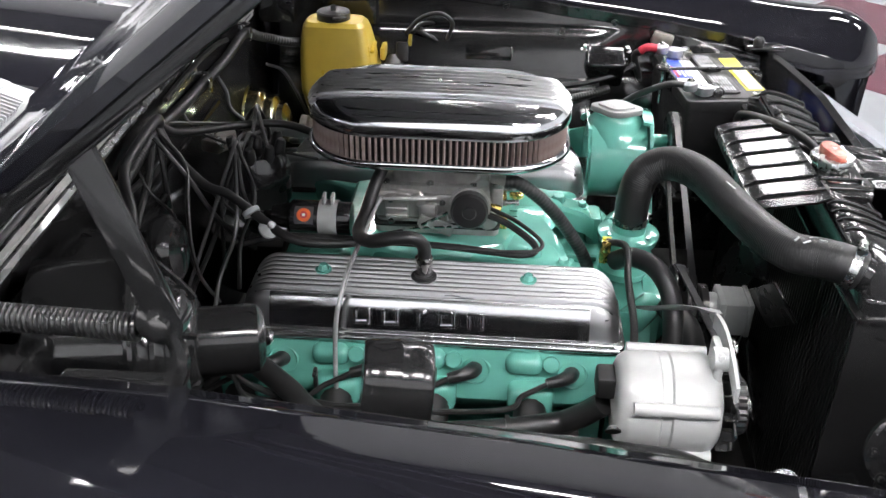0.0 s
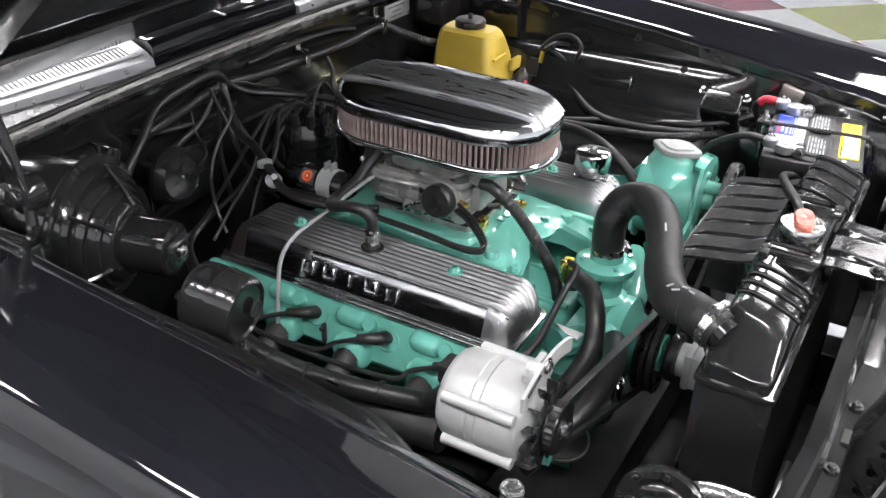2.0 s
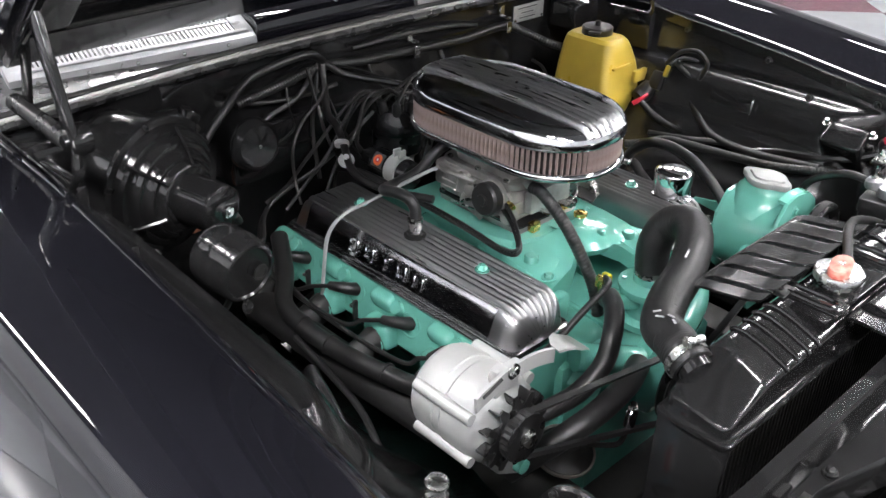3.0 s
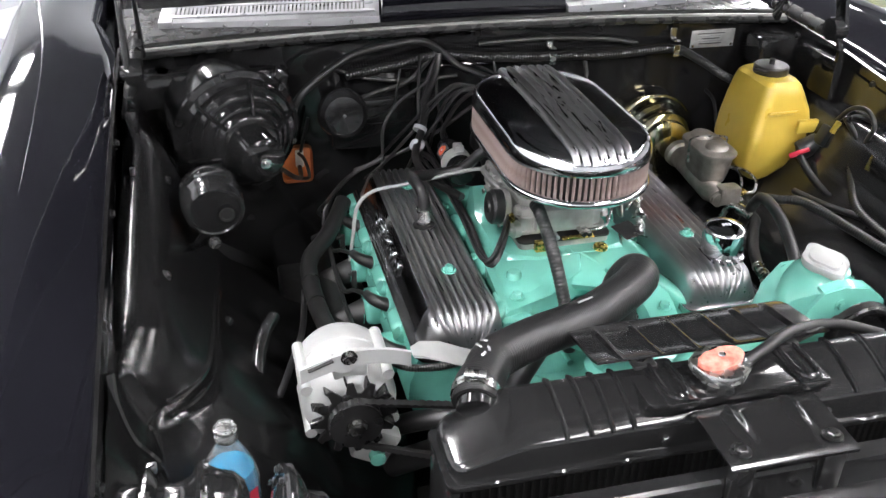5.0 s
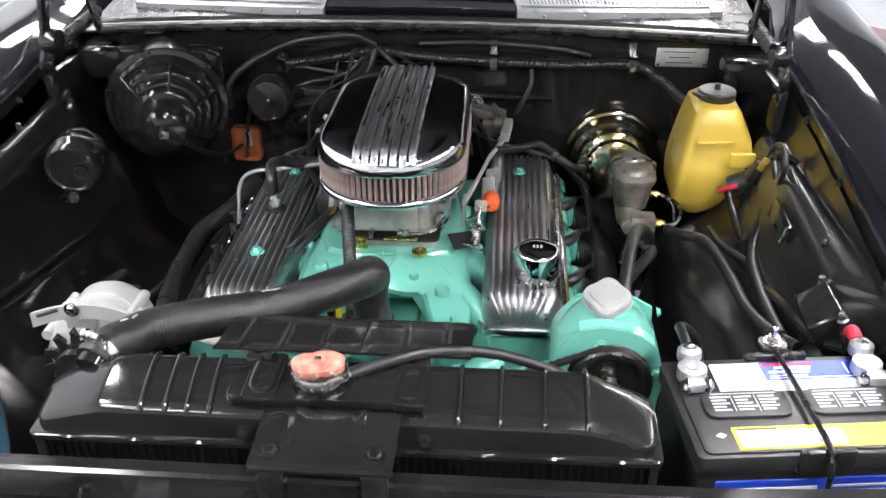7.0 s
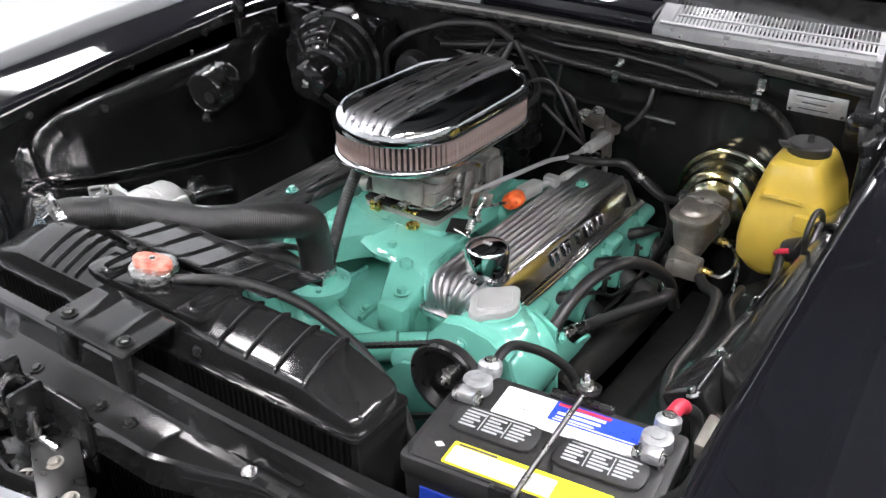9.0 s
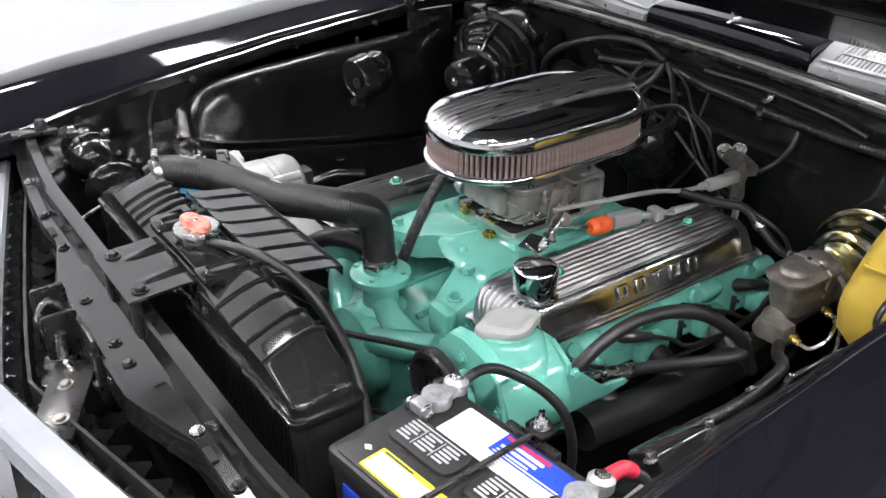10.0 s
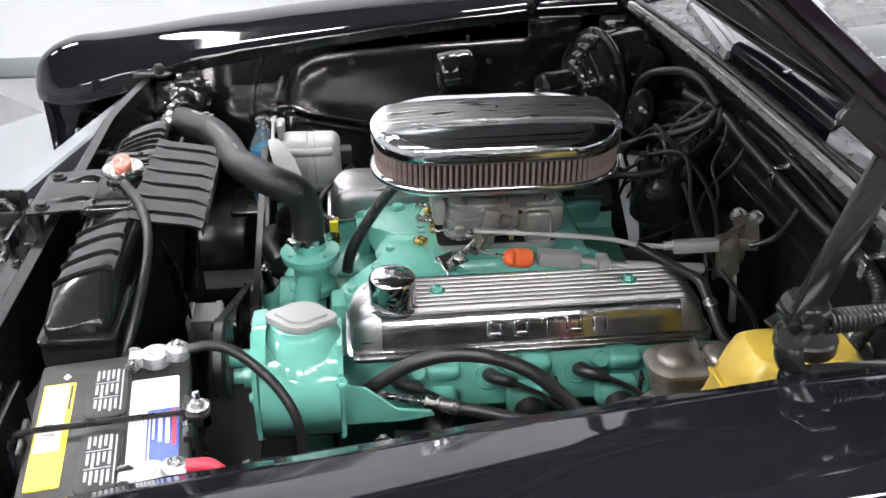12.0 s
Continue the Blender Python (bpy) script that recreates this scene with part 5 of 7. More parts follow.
for z, w, d in ((0.874, 0.172, 0.196), (0.902, 0.166, 0.19), (0.944, 0.135, 0.15)):
    part("casting_ledge", slab([(x - 0.004, 0.004 + y) for x, y in outline(w, d, 0.014, 4)], z, z + 0.005, 0.0015), CARB, cb)
part("accelerator_pump", lathe([(0, 0), (0.016, 0), (0.016, 0.012), (0.010, 0.016), (0.010, 0.022), (0, 0.022)], (-0.085, -0.085, 0.885), (-1, -0.2, 0), 18), CARB, cb)
rng = random.Random(5)
for sx, xf in ((-1, -0.082), (1, 0.080)):
    for k in range(11):
        y, z = rng.uniform(-0.08, 0.09), rng.uniform(0.872, 0.925)
        if k % 3 == 0:
            part("boss", lathe([(0, 0), (0.009, 0), (0.009, 0.008), (0.006, 0.011), (0, 0.011)], (xf, y, z), (sx, 0, 0), 14), CARB, cb)
        elif k % 3 == 1:
            part("casting_lug", box(xf + sx * 0.004, y, z, 0.014, rng.uniform(0.012, 0.03), rng.uniform(0.006, 0.014), 0.002, 1), CARB, cb)
        else:
            part("screw", lathe([(0, 0), (0.005, 0), (0.005, 0.008), (0.003, 0.010), (0, 0.010)], (xf, y, z), (sx, 0, 0), 10), rng.choice((STEEL, BRASS)), cb)
part("vent_tube", tube([(0.05, -0.06, 0.938), (0.05, -0.062, 0.955), (0.052, -0.075, 0.962)], 0.006, 10), BRASS, cb, "brass vent tube")
for pts in ([(0.088, -0.085, 0.875), (0.10, -0.04, 0.882), (0.10, 0.03, 0.90)], [(-0.09, -0.08, 0.872), (-0.104, -0.03, 0.876), (-0.103, 0.05, 0.868)], [(0.02, -0.115, 0.88), (0.07, -0.11, 0.885), (0.095, -0.08, 0.90)]):
    part("link_rod", tube(pts, 0.0022, 6), STEEL, cb)

# linkage on the driver side
ln = thing("throttle_linkage", (0.14, 0.1, 0.89), "grey steel throttle rod with return lever", "throttle linkage")
part("rod", tube([(0.128, -0.05, 0.912), (0.150, 0.06, 0.910), (0.168, 0.16, 0.907), (0.180, 0.225, 0.896), (0.194, 0.28, 0.897)], 0.0045, 8), SILVER, ln)
part("clevis_nut", lathe([(0, 0), (0.0075, 0), (0.0075, 0.014), (0, 0.014)], (0.190, 0.264, 0.897), (0.1, 1, 0.05), 6), SILVER, ln)
part("clevis", box(0.200, 0.315, 0.900, 0.018, 0.076, 0.021, 0.003, 2, (3, 0, -6)), SILVER, ln)
part("bell_crank", join(box(0.190, 0.378, 0.873, 0.007, 0.040, 0.085, 0.006, 2, (10, 0, 0)), box(0.188, 0.374, 0.908, 0.010, 0.085, 0.014, 0.004, 2, (14, 0, 30)), lathe([(0, 0), (0.018, 0), (0.020, 0.004), (0.018, 0.024), (0.010, 0.030), (0, 0.030)], (0.172, 0.378, 0.884), (1, 0.1, 0.2), 18)), CAST, ln)
part("pivot_bracket", join(box(0.150, 0.425, 0.895, 0.09, 0.040, 0.024, 0.005, 2, (0, 6, -20)), box(0.165, 0.40, 0.868, 0.040, 0.030, 0.040, 0.008, 3)), CAST, ln)
for p in ((0.112, 0.424, 0.906), (0.132, 0.446, 0.909)):
    part("bolt", bolt(p, (0.4, -0.6, 0.6), 0.010, 0.012), STEEL, ln)
part("stay", tube([(0.185, 0.392, 0.845), (0.178, 0.405, 0.80), (0.165, 0.42, 0.72)], 0.007, 8), SILVER, ln)
part("lever", box(0.128, -0.04, 0.893, 0.005, 0.022, 0.06, 0.004, 2, (-25, 0, 0)), CAST, ln)
kd = thing("kickdown_cable", (0.16, 0.1, 0.86), "grey cable with an orange rubber boot over the manifold", "control cable")
part("boot", lathe([(0, 0), (0.010, 0.0), (0.014, 0.006), (0.016, 0.012), (0.0145, 0.016), (0.017, 0.022), (0.0155, 0.027), (0.017, 0.033), (0.015, 0.045), (0.008, 0.05), (0, 0.05)], (0.176, -0.005, 0.884), (-0.03, 1, -0.12), 18), ORANGE, kd, "orange ribbed rubber boot")
part("core_rod", tube([(0.135, -0.06, 0.885), (0.16, -0.03, 0.886), (0.176, 0.0, 0.884)], 0.003, 6), STEEL, kd)
part("clamp_block", box(0.168, 0.09, 0.872, 0.026, 0.075, 0.026, 0.005, 2, (-8, 0, 2)), SILVER, kd)
part("outer_sleeve", tube([(0.168, 0.125, 0.866), (0.175, 0.165, 0.861), (0.182, 0.205, 0.857)], 0.0065, 12), SILVER, kd)
part("damper_tube", lathe([(0, 0), (0.0085, 0), (0.0095, 0.003), (0.0095, 0.132), (0.0085, 0.136), (0, 0.136)], (0.181, 0.205, 0.857), (0.045, 1, -0.08), 16), SILVER, kd)
part("end_wire", tube([(0.187, 0.338, 0.846), (0.189, 0.375, 0.842)], 0.0018, 6), STEEL, kd)
part("anchor", box(0.176, 0.165, 0.858, 0.030, 0.022, 0.036, 0.005), SILVER, kd)
ds = thing("dashpot", (0.154, -0.075, 0.85), "small steel throttle dashpot with spring on a bracket", "dashpot")
D0, DA = Vector((0.150, -0.10, 0.852)), Vector((0.1, 0.62, 0.75)).normalized()
part("stud", lathe([(0, 0), (0.0035, 0), (0.0035, 0.075), (0, 0.076)], D0, DA, 10), STEEL, ds)
part("disc", lathe([(0, 0.030), (0.013, 0.030), (0.015, 0.033), (0.013, 0.037), (0.008, 0.040), (0.008, 0.046), (0, 0.046)], D0, DA, 20), STEEL, ds)
part("spring", tube([D0 + DA * (0.006 + 0.024 * i / 60) + (Vector((1, 0, 0)) * math.cos(i * 0.6) + DA.cross(Vector((1, 0, 0))) * math.sin(i * 0.6)) * 0.0075 for i in range(61)], 0.0014, 5, 1), STEEL, ds)
part("cross_pin", tube([D0 + Vector((-0.02, -0.012, 0.012)), D0 + Vector((0.016, 0.006, -0.01))], 0.002, 6), STEEL, ds)
part("bracket", box(0.128, -0.088, 0.858, 0.045, 0.045, 0.003, 0.001, 1, (8, 0, 20)), DARK, ds)
part("upper_tab", box(0.158, -0.045, 0.905, 0.022, 0.003, 0.022, 0.001, 1, (-25, 0, 0)), CAST, ds)

# ---- breather, pcv ----
bt = thing("oil_breather", (0.238, -0.205, 0.855), "chrome push-in oil breather cap on the valve cover", "breather cap")
part("cap", lathe([(0, 0), (0.034, 0), (0.037, 0.004), (0.0375, 0.043), (0.0365, 0.047), (0.034, 0.0500), (0.030, 0.0518), (0.02, 0.0532), (0, 0.0540)], (0.257, -0.198, 0.860), segs=40), CHROME, bt)
part("neck", lathe([(0, 0), (0.0395, 0), (0.0395, 0.003), (0.03, 0.005), (0.03, 0.012), (0, 0.012)], (0.257, -0.198, 0.852), segs=32), POLISH, bt)
for k in range(3):
    part("emblem_bar", box(0.251 + 0.006 * k, -0.198, 0.9144, 0.0035, 0.007, 0.001, 0.0003, 1), PALE, bt)
pv = thing("breather_valve", (-0.233, 0.008, 0.858), "steel crankcase valve in a rubber grommet on the cover", "crankcase valve")
part("grommet", lathe([(0, 0), (0.020, 0), (0.020, 0.003), (0.015, 0.005), (0.014, 0.009), (0, 0.009)], (-0.233, 0.008, 0.857), segs=24), RUBBER, pv)
part("valve", lathe([(0, 0), (0.012, 0), (0.012, 0.02), (0.014, 0.021), (0.014, 0.027), (0.011, 0.029), (0, 0.029)], (-0.233, 0.008, 0.866), segs=18), STEEL, pv)
hose("breather_hose", [(-0.233, 0.008, 0.887), (-0.234, 0.008, 0.912), (-0.238, 0.022, 0.928), (-0.242, 0.05, 0.930), (-0.235, 0.09, 0.918), (-0.19, 0.115, 0.905), (-0.135, 0.11, 0.915), (-0.105, 0.10, 0.945), (-0.08, 0.09, 0.965)], 0.0105, "black rubber breather hose looping over the valve cover", segs=12)
hose("vacuum_hose", [(-0.066, -0.112, 0.945), (-0.066, -0.14, 0.94), (-0.058, -0.19, 0.895), (-0.05, -0.24, 0.825), (-0.047, -0.262, 0.78), (-0.046, -0.27, 0.745)], 0.0115, "black corrugated hose from carburettor to water pump", rib=(0.006, 0.0007), segs=12)
hose("fuel_line", [(-0.355, 0.13, 0.70), (-0.345, 0.131, 0.78), (-0.335, 0.128, 0.845), (-0.305, 0.122, 0.878), (-0.25, 0.118, 0.888), (-0.18, 0.105, 0.905), (-0.12, 0.095, 0.918), (-0.098, 0.09, 0.92)], 0.0036, "bright bent steel fuel pipe over the valve cover", "pipe", SILVER)
hose("rubber_tube", [(-0.10, -0.07, 0.905), (-0.12, -0.12, 0.895), (-0.15, -0.165, 0.873), (-0.16, -0.14, 0.862), (-0.155, -0.02, 0.868), (-0.155, 0.12, 0.872), (-0.16, 0.24, 0.875), (-0.17, 0.32, 0.86)], 0.006, "thin black rubber tube along the valve cover", segs=8)
hose("vacuum_tube", [(-0.105, -0.088, 0.915), (-0.13, -0.135, 0.905), (-0.162, -0.175, 0.885), (-0.172, -0.14, 0.874), (-0.165, 0.0, 0.872), (-0.17, 0.14, 0.88), (-0.19, 0.25, 0.89)], 0.0035, "thin black vacuum tube beside the carburettor", segs=8)
solo("brass_fitting", lathe([(0, 0), (0.006, 0), (0.006, 0.012), (0.0045, 0.02), (0, 0.02)], (-0.1, -0.088, 0.914), (-0.2, -1, 0), 6), BRASS, "small brass pipe fitting at the choke", "pipe fitting", at=(-0.1, -0.088, 0.914))

# ---- coil, distributor ----
cl = thing("ignition_coil", (-0.125, 0.2, 0.87), "black ignition coil in a bright clamp with a red label", "ignition coil")
part("can", lathe([(0, 0), (0.026, 0), (0.028, 0.003), (0.028, 0.098), (0.024, 0.102), (0.021, 0.104), (0.018, 0.13), (0.008, 0.134), (0.008, 0.145), (0, 0.145)], (-0.125, 0.136, 0.893), (0, 1, 0), 28), GLOSS, cl)
part("clamp", lathe([(0.0285, 0), (0.0305, 0), (0.0305, 0.03), (0.0285, 0.03)], (-0.125, 0.158, 0.893), (0, 1, 0), 28), SILVER, cl, "bright steel strap")
part("clamp_ears", join(box(-0.125, 0.166, 0.928, 0.018, 0.005, 0.018, 0.001, 1), box(-0.125, 0.18, 0.928, 0.018, 0.005, 0.018, 0.001, 1)), SILVER, cl)
part("foot", box(-0.125, 0.173, 0.858, 0.03, 0.025, 0.02, 0.003), DARK, cl)
lab = rings(bmesh.new(), [[(-0.125 - 0.0286 * math.cos(a), y, 0.893 + 0.0286 * math.sin(a)) for a in [radians(d) for d in range(5, 66, 10)]] for y in (0.195, 0.226)], False, False)
part("label", lab, INK, cl, "dark label patch")
for rr, r0, r1, m in ((0.0288, 0.0055, 0.0115, ORANGE), (0.0289, 0.0, 0.0058, INKRED), (0.0290, 0.0, 0.0026, WHITE)):
    ringl = []
    for r in (r0, r1):
        ringl.append([(-0.125 - rr * math.cos(0.62 + r * math.sin(t) / rr), 0.2105 + r * math.cos(t), 0.893 + rr * math.sin(0.62 + r * math.sin(t) / rr)) for t in [2 * math.pi * k / 20 for k in range(20)]] if r else [(-0.125 - rr * math.cos(0.62), 0.2105, 0.893 + rr * math.sin(0.62))])
    part("label_mark", rings(bmesh.new(), ringl, False), m, cl, "round orange and red label mark")
dt = thing("distributor", (0.0, 0.32, 0.8), "black distributor with a crown of spark leads", "distributor")
part("shaft_housing", lathe([(0, 0), (0.03, 0), (0.035, 0.04), (0.055, 0.06), (0.055, 0.10), (0, 0.10)], (0.0, 0.32, 0.80)), SATIN, dt)
part("distributor_cap", lathe([(0, 0), (0.055, 0), (0.058, 0.02), (0.05, 0.035), (0.045, 0.05), (0, 0.055)], (0.0, 0.32, 0.90)), GLOSS, dt)
for k in range(9):
    a = 2 * math.pi * k / 8
    r = 0.037 if k < 8 else 0
    part("tower", lathe([(0, 0), (0.010, 0), (0.009, 0.028), (0.006, 0.034), (0, 0.034)], (r * math.cos(a), 0.32 + r * math.sin(a), 0.94), (math.cos(a) * 0.25, math.sin(a) * 0.25, 1), 12), RUBBER, dt)
for k, e in enumerate([(-0.10, 0.33, 0.99), (-0.14, 0.29, 0.95), (-0.19, 0.31, 0.92), (-0.2, 0.36, 0.90), (0.1, 0.36, 0.98), (0.13, 0.33, 0.94)]):
    a = 2 * math.pi * k / 8
    hose("ignition_lead", [(0.037 * math.cos(a), 0.32 + 0.037 * math.sin(a), 0.97), (0.5 * e[0], 0.33, 0.985 + 0.004 * k), (e[0], e[1], e[2] - 0.015), (e[0] * 1.25, e[1] + 0.02, e[2] - 0.08), (e[0] * 1.5, e[1] + 0.02, 0.80)], 0.0036, "black ignition lead arching from the distributor", "ignition lead", WIRE, segs=8, group="ignition leads")
hose("coil_lead", [(-0.125, 0.28, 0.893), (-0.12, 0.31, 0.91), (-0.08, 0.33, 0.96), (-0.03, 0.325, 0.99), (0, 0.32, 0.975)], 0.0045, "black coil lead to the distributor", "ignition lead", WIRE, segs=8)
fc = thing("filter_cap", (-0.165, 0.285, 0.91), "small white plastic valve on a hose with a clip ring", "vacuum valve")
part("button", lathe([(0, 0), (0.014, 0), (0.016, 0.004), (0.016, 0.008), (0.011, 0.013), (0.006, 0.016), (0.006, 0.022), (0, 0.022)], (-0.185, 0.262, 0.898), (-0.4, -0.5, 0.8), 18), PALE, fc, "pale plastic button")
part("clip_ring", lathe([(0.012, -0.004), (0.0145, -0.004), (0.0145, 0.004), (0.012, 0.004)], (-0.175, 0.288, 0.925), (0.5, 0.6, 0.7), 20), PALE, fc)

# ---- hoses and looms along the firewall ----
hose("heater_hose", [(-0.425, 0.40, 0.90), (-0.414, 0.392, 0.961), (-0.36, 0.40, 1.01), (-0.284, 0.434, 1.041), (-0.2, 0.434, 1.058), (-0.136, 0.434, 1.060), (-0.095, 0.447, 1.035)], 0.0082, "black hose arching across the firewall")
hose("wiring_loom", [(-0.30, 0.462, 0.985), (-0.2, 0.462, 1.0), (-0.095, 0.457, 1.02), (0.02, 0.458, 1.008), (0.166, 0.458, 1.001), (0.32, 0.456, 0.997), (0.465, 0.456, 1.001), (0.53, 0.442, 0.975), (0.578, 0.385, 0.948), (0.64, 0.34, 0.93)], 0.0105, "black corrugated wiring loom across the firewall", "wiring loom", WIRE, rib=(0.006, 0.0012), segs=12)
for x, z in ((0.166, 1.016), (0.469, 1.012)):
    c = thing("loom_clip", (x, 0.462, z), "bent bright steel clip holding the loom", "clip", "loom clips")
    part("strap", join(box(x, 0.443, 1.0, 0.016, 0.003, 0.028, 0.001, 1), box(x, 0.458, 1.022, 0.016, 0.026, 0.003, 0.001, 1), box(x, 0.4695, 1.034, 0.016, 0.003, 0.026, 0.001, 1)), STEEL, c)
hose("loom_branch", [(-0.095, 0.452, 1.03), (-0.11, 0.427, 0.99), (-0.145, 0.37, 0.955), (-0.155, 0.33, 0.945), (-0.17, 0.29, 0.925), (-0.20, 0.22, 0.895), (-0.19, 0.14, 0.885), (-0.15, 0.05, 0.885)], 0.008, "black sleeved wire branch dropping from the firewall", "wiring loom", WIRE)
hose("loom_branch", [(-0.09, 0.454, 1.03), (-0.05, 0.432, 1.0), (0.02, 0.36, 0.985), (0.06, 0.29, 0.975), (0.05, 0.23, 0.965), (0.02, 0.17, 0.955)], 0.007, "black sleeved wire running to the carburettor", "wiring loom", WIRE)
hose("loom_branch", [(-0.095, 0.457, 1.03), (-0.12, 0.442, 0.98), (-0.14, 0.432, 0.90), (-0.15, 0.40, 0.80)], 0.005, "thin black wire hanging on the firewall", "wiring loom", WIRE, segs=8)
hose("loom_branch", [(-0.10, 0.457, 1.03), (-0.16, 0.452, 0.97), (-0.24, 0.442, 0.95), (-0.30, 0.432, 0.93)], 0.006, "thin black wire hanging on the firewall", "wiring loom", WIRE, segs=8)
hose("loom_branch", [(-0.32, 0.462, 1.0), (-0.25, 0.467, 0.975), (-0.15, 0.462, 0.965), (-0.05, 0.462, 0.97)], 0.005, "thin black wire hanging on the firewall", "wiring loom", WIRE, segs=8)
hose("loom_branch", [(0.25, 0.457, 0.985), (0.25, 0.442, 0.955), (0.235, 0.432, 0.925), (0.22, 0.40, 0.905)], 0.005, "short black wire with a bare end", "wire", WIRE, segs=8)
hose("wiper_cable", [(0.0, 0.469, 1.036), (0.15, 0.467, 1.04), (0.3, 0.468, 1.03), (0.38, 0.469, 1.015)], 0.005, "black cable clipped under the cowl lip", "cable", WIRE, segs=8)

# ---- passenger side: blower, vacuum disc, canister ----
bw = thing("heater_blower", (-0.54, 0.40, 0.9), "glossy black heater blower motor on its round housing", "blower motor")
bx = Vector((0.050, -0.178, -0.006)).normalized()
b0 = Vector((-0.497, 0.182, 0.925)) - bx * 0.274
part("housing", lathe([(0, 0), (0.116, 0), (0.118, 0.012), (0.118, 0.108), (0.128, 0.110), (0.130, 0.114), (0.128, 0.119), (0.117, 0.122), (0.114, 0.134), (0.109, 0.139), (0.099, 0.140), (0.096, 0.150), (0.091, 0.155), (0.083, 0.156), (0.079, 0.166), (0.073, 0.171), (0.066, 0.172), (0.061, 0.182), (0.054, 0.186), (0, 0.187)], b0, bx, 48), GLOSS, bw)
for r, h in ((0.111, 0.138), (0.093, 0.154), (0.075, 0.170)):
    part("bead", lathe([(r - 0.003, h - 0.002), (r, h + 0.003), (r + 0.003, h - 0.002)], b0, bx, 48), GLOSS, bw)
part("motor", lathe([(0, 0.15), (0.045, 0.15), (0.045, 0.248), (0.043, 0.258), (0.030, 0.266), (0.012, 0.268), (0.010, 0.273), (0, 0.274)], b0, bx, 36), GLOSS, bw)
part("bolt", bolt(b0 + bx * 0.272, bx, 0.007, 0.005), STEEL, bw)
for k in range(6):
    a = 2 * math.pi * k / 6 + 0.3
    m = axis_matrix(b0, bx)
    part("rib", tube([m @ Vector((0.060 * math.cos(a), 0.060 * math.sin(a), 0.184)), m @ Vector((0.078 * math.cos(a), 0.078 * math.sin(a), 0.171)), m @ Vector((0.096 * math.cos(a), 0.096 * math.sin(a), 0.155)), m @ Vector((0.114 * math.cos(a), 0.114 * math.sin(a), 0.138))], 0.004, 6), GLOSS, bw)
    part("screw", bolt(m @ Vector((0.123 * math.cos(a + 0.4), 0.123 * math.sin(a + 0.4), 0.118)), bx, 0.005), SATIN, bw)
part("duct", box(-0.56, 0.425, 0.985, 0.27, 0.06, 0.10, 0.012), GLOSS, bw)
part("lead", tube([b0 + bx * 0.24 + Vector((0.04, 0, -0.03)), (-0.44, 0.25, 0.86), (-0.42, 0.33, 0.82), (-0.413, 0.42, 0.80)], 0.005, 8), WIRE, bw)
part("drain_bracket", box(-0.455, 0.40, 1.0, 0.03, 0.06, 0.075, 0.005, 2, (0, 25, 0)), GLOSS, bw)
vd = thing("vacuum_actuator", (-0.321, 0.472, 0.93), "round black vacuum actuator on the firewall", "vacuum actuator")
part("disc", lathe([(0, 0), (0.052, 0), (0.054, 0.006), (0.052, 0.018), (0.046, 0.026), (0.044, 0.024), (0.040, 0.03), (0.01, 0.034), (0, 0.034)], (-0.321, 0.385, 0.935), (0, -1, 0.1), 36), GLOSS, vd)
part("stem", lathe([(0, 0), (0.03, 0), (0.03, 0.08), (0, 0.08)], (-0.321, 0.482, 0.93), (0, -1, 0.05), 20), GLOSS, vd)
part("centre_rivet", lathe([(0, 0), (0.004, 0), (0.003, 0.002), (0, 0.0025)], (-0.321, 0.3515, 0.9385), (0, -1, 0.1), 10), STEEL, vd)
hb = thing("heater_box", (-0.24, 0.442, 0.9), "glossy black heater box on the firewall", "heater box")
part("case", box(-0.245, 0.450, 0.885, 0.19, 0.055, 0.115, 0.010), GLOSS, hb)
part("seam", box(-0.245, 0.422, 0.885, 0.19, 0.004, 0.008, 0.0015, 1), GLOSS, hb)
for pts, r in (([(-0.09, 0.457, 1.03), (-0.105, 0.432, 0.99), (-0.115, 0.38, 0.94), (-0.11, 0.35, 0.90), (-0.10, 0.32, 0.86)], 0.003),
               ([(-0.10, 0.454, 1.025), (-0.135, 0.40, 0.985), (-0.20, 0.38, 0.95), (-0.235, 0.37, 0.90), (-0.24, 0.36, 0.84), (-0.25, 0.33, 0.80)], 0.0035),
               ([(-0.06, 0.454, 1.02), (-0.01, 0.432, 1.0), (0.05, 0.39, 0.975), (0.10, 0.385, 0.95), (0.11, 0.38, 0.90)], 0.003),
               ([(-0.18, 0.46, 1.0), (-0.19, 0.442, 0.96), (-0.21, 0.40, 0.93), (-0.27, 0.385, 0.915), (-0.33, 0.375, 0.90)], 0.0025),
               ([(0.03, 0.457, 1.005), (0.035, 0.432, 0.965), (0.06, 0.38, 0.93), (0.10, 0.35, 0.905), (0.12, 0.30, 0.89), (0.13, 0.24, 0.875)], 0.003),
               ([(-0.14, 0.442, 1.03), (-0.155, 0.39, 0.97), (-0.16, 0.36, 0.92), (-0.15, 0.33, 0.87), (-0.13, 0.30, 0.83)], 0.004)):
    hose("loose_wire", pts, r, "thin black wire dropping from the firewall loom", "wire", WIRE, segs=6, group="loose wires")
tp = thing("resistor_plate", (-0.415, 0.477, 0.79), "orange-brown resistor plate with two wires on the firewall", "resistor")
part("plate", box(-0.413, 0.469, 0.785, 0.068, 0.006, 0.085, 0.012, 3), TERRA, tp)
part("terminal_block", box(-0.408, 0.463, 0.80, 0.018, 0.012, 0.04, 0.003), PALE, tp)
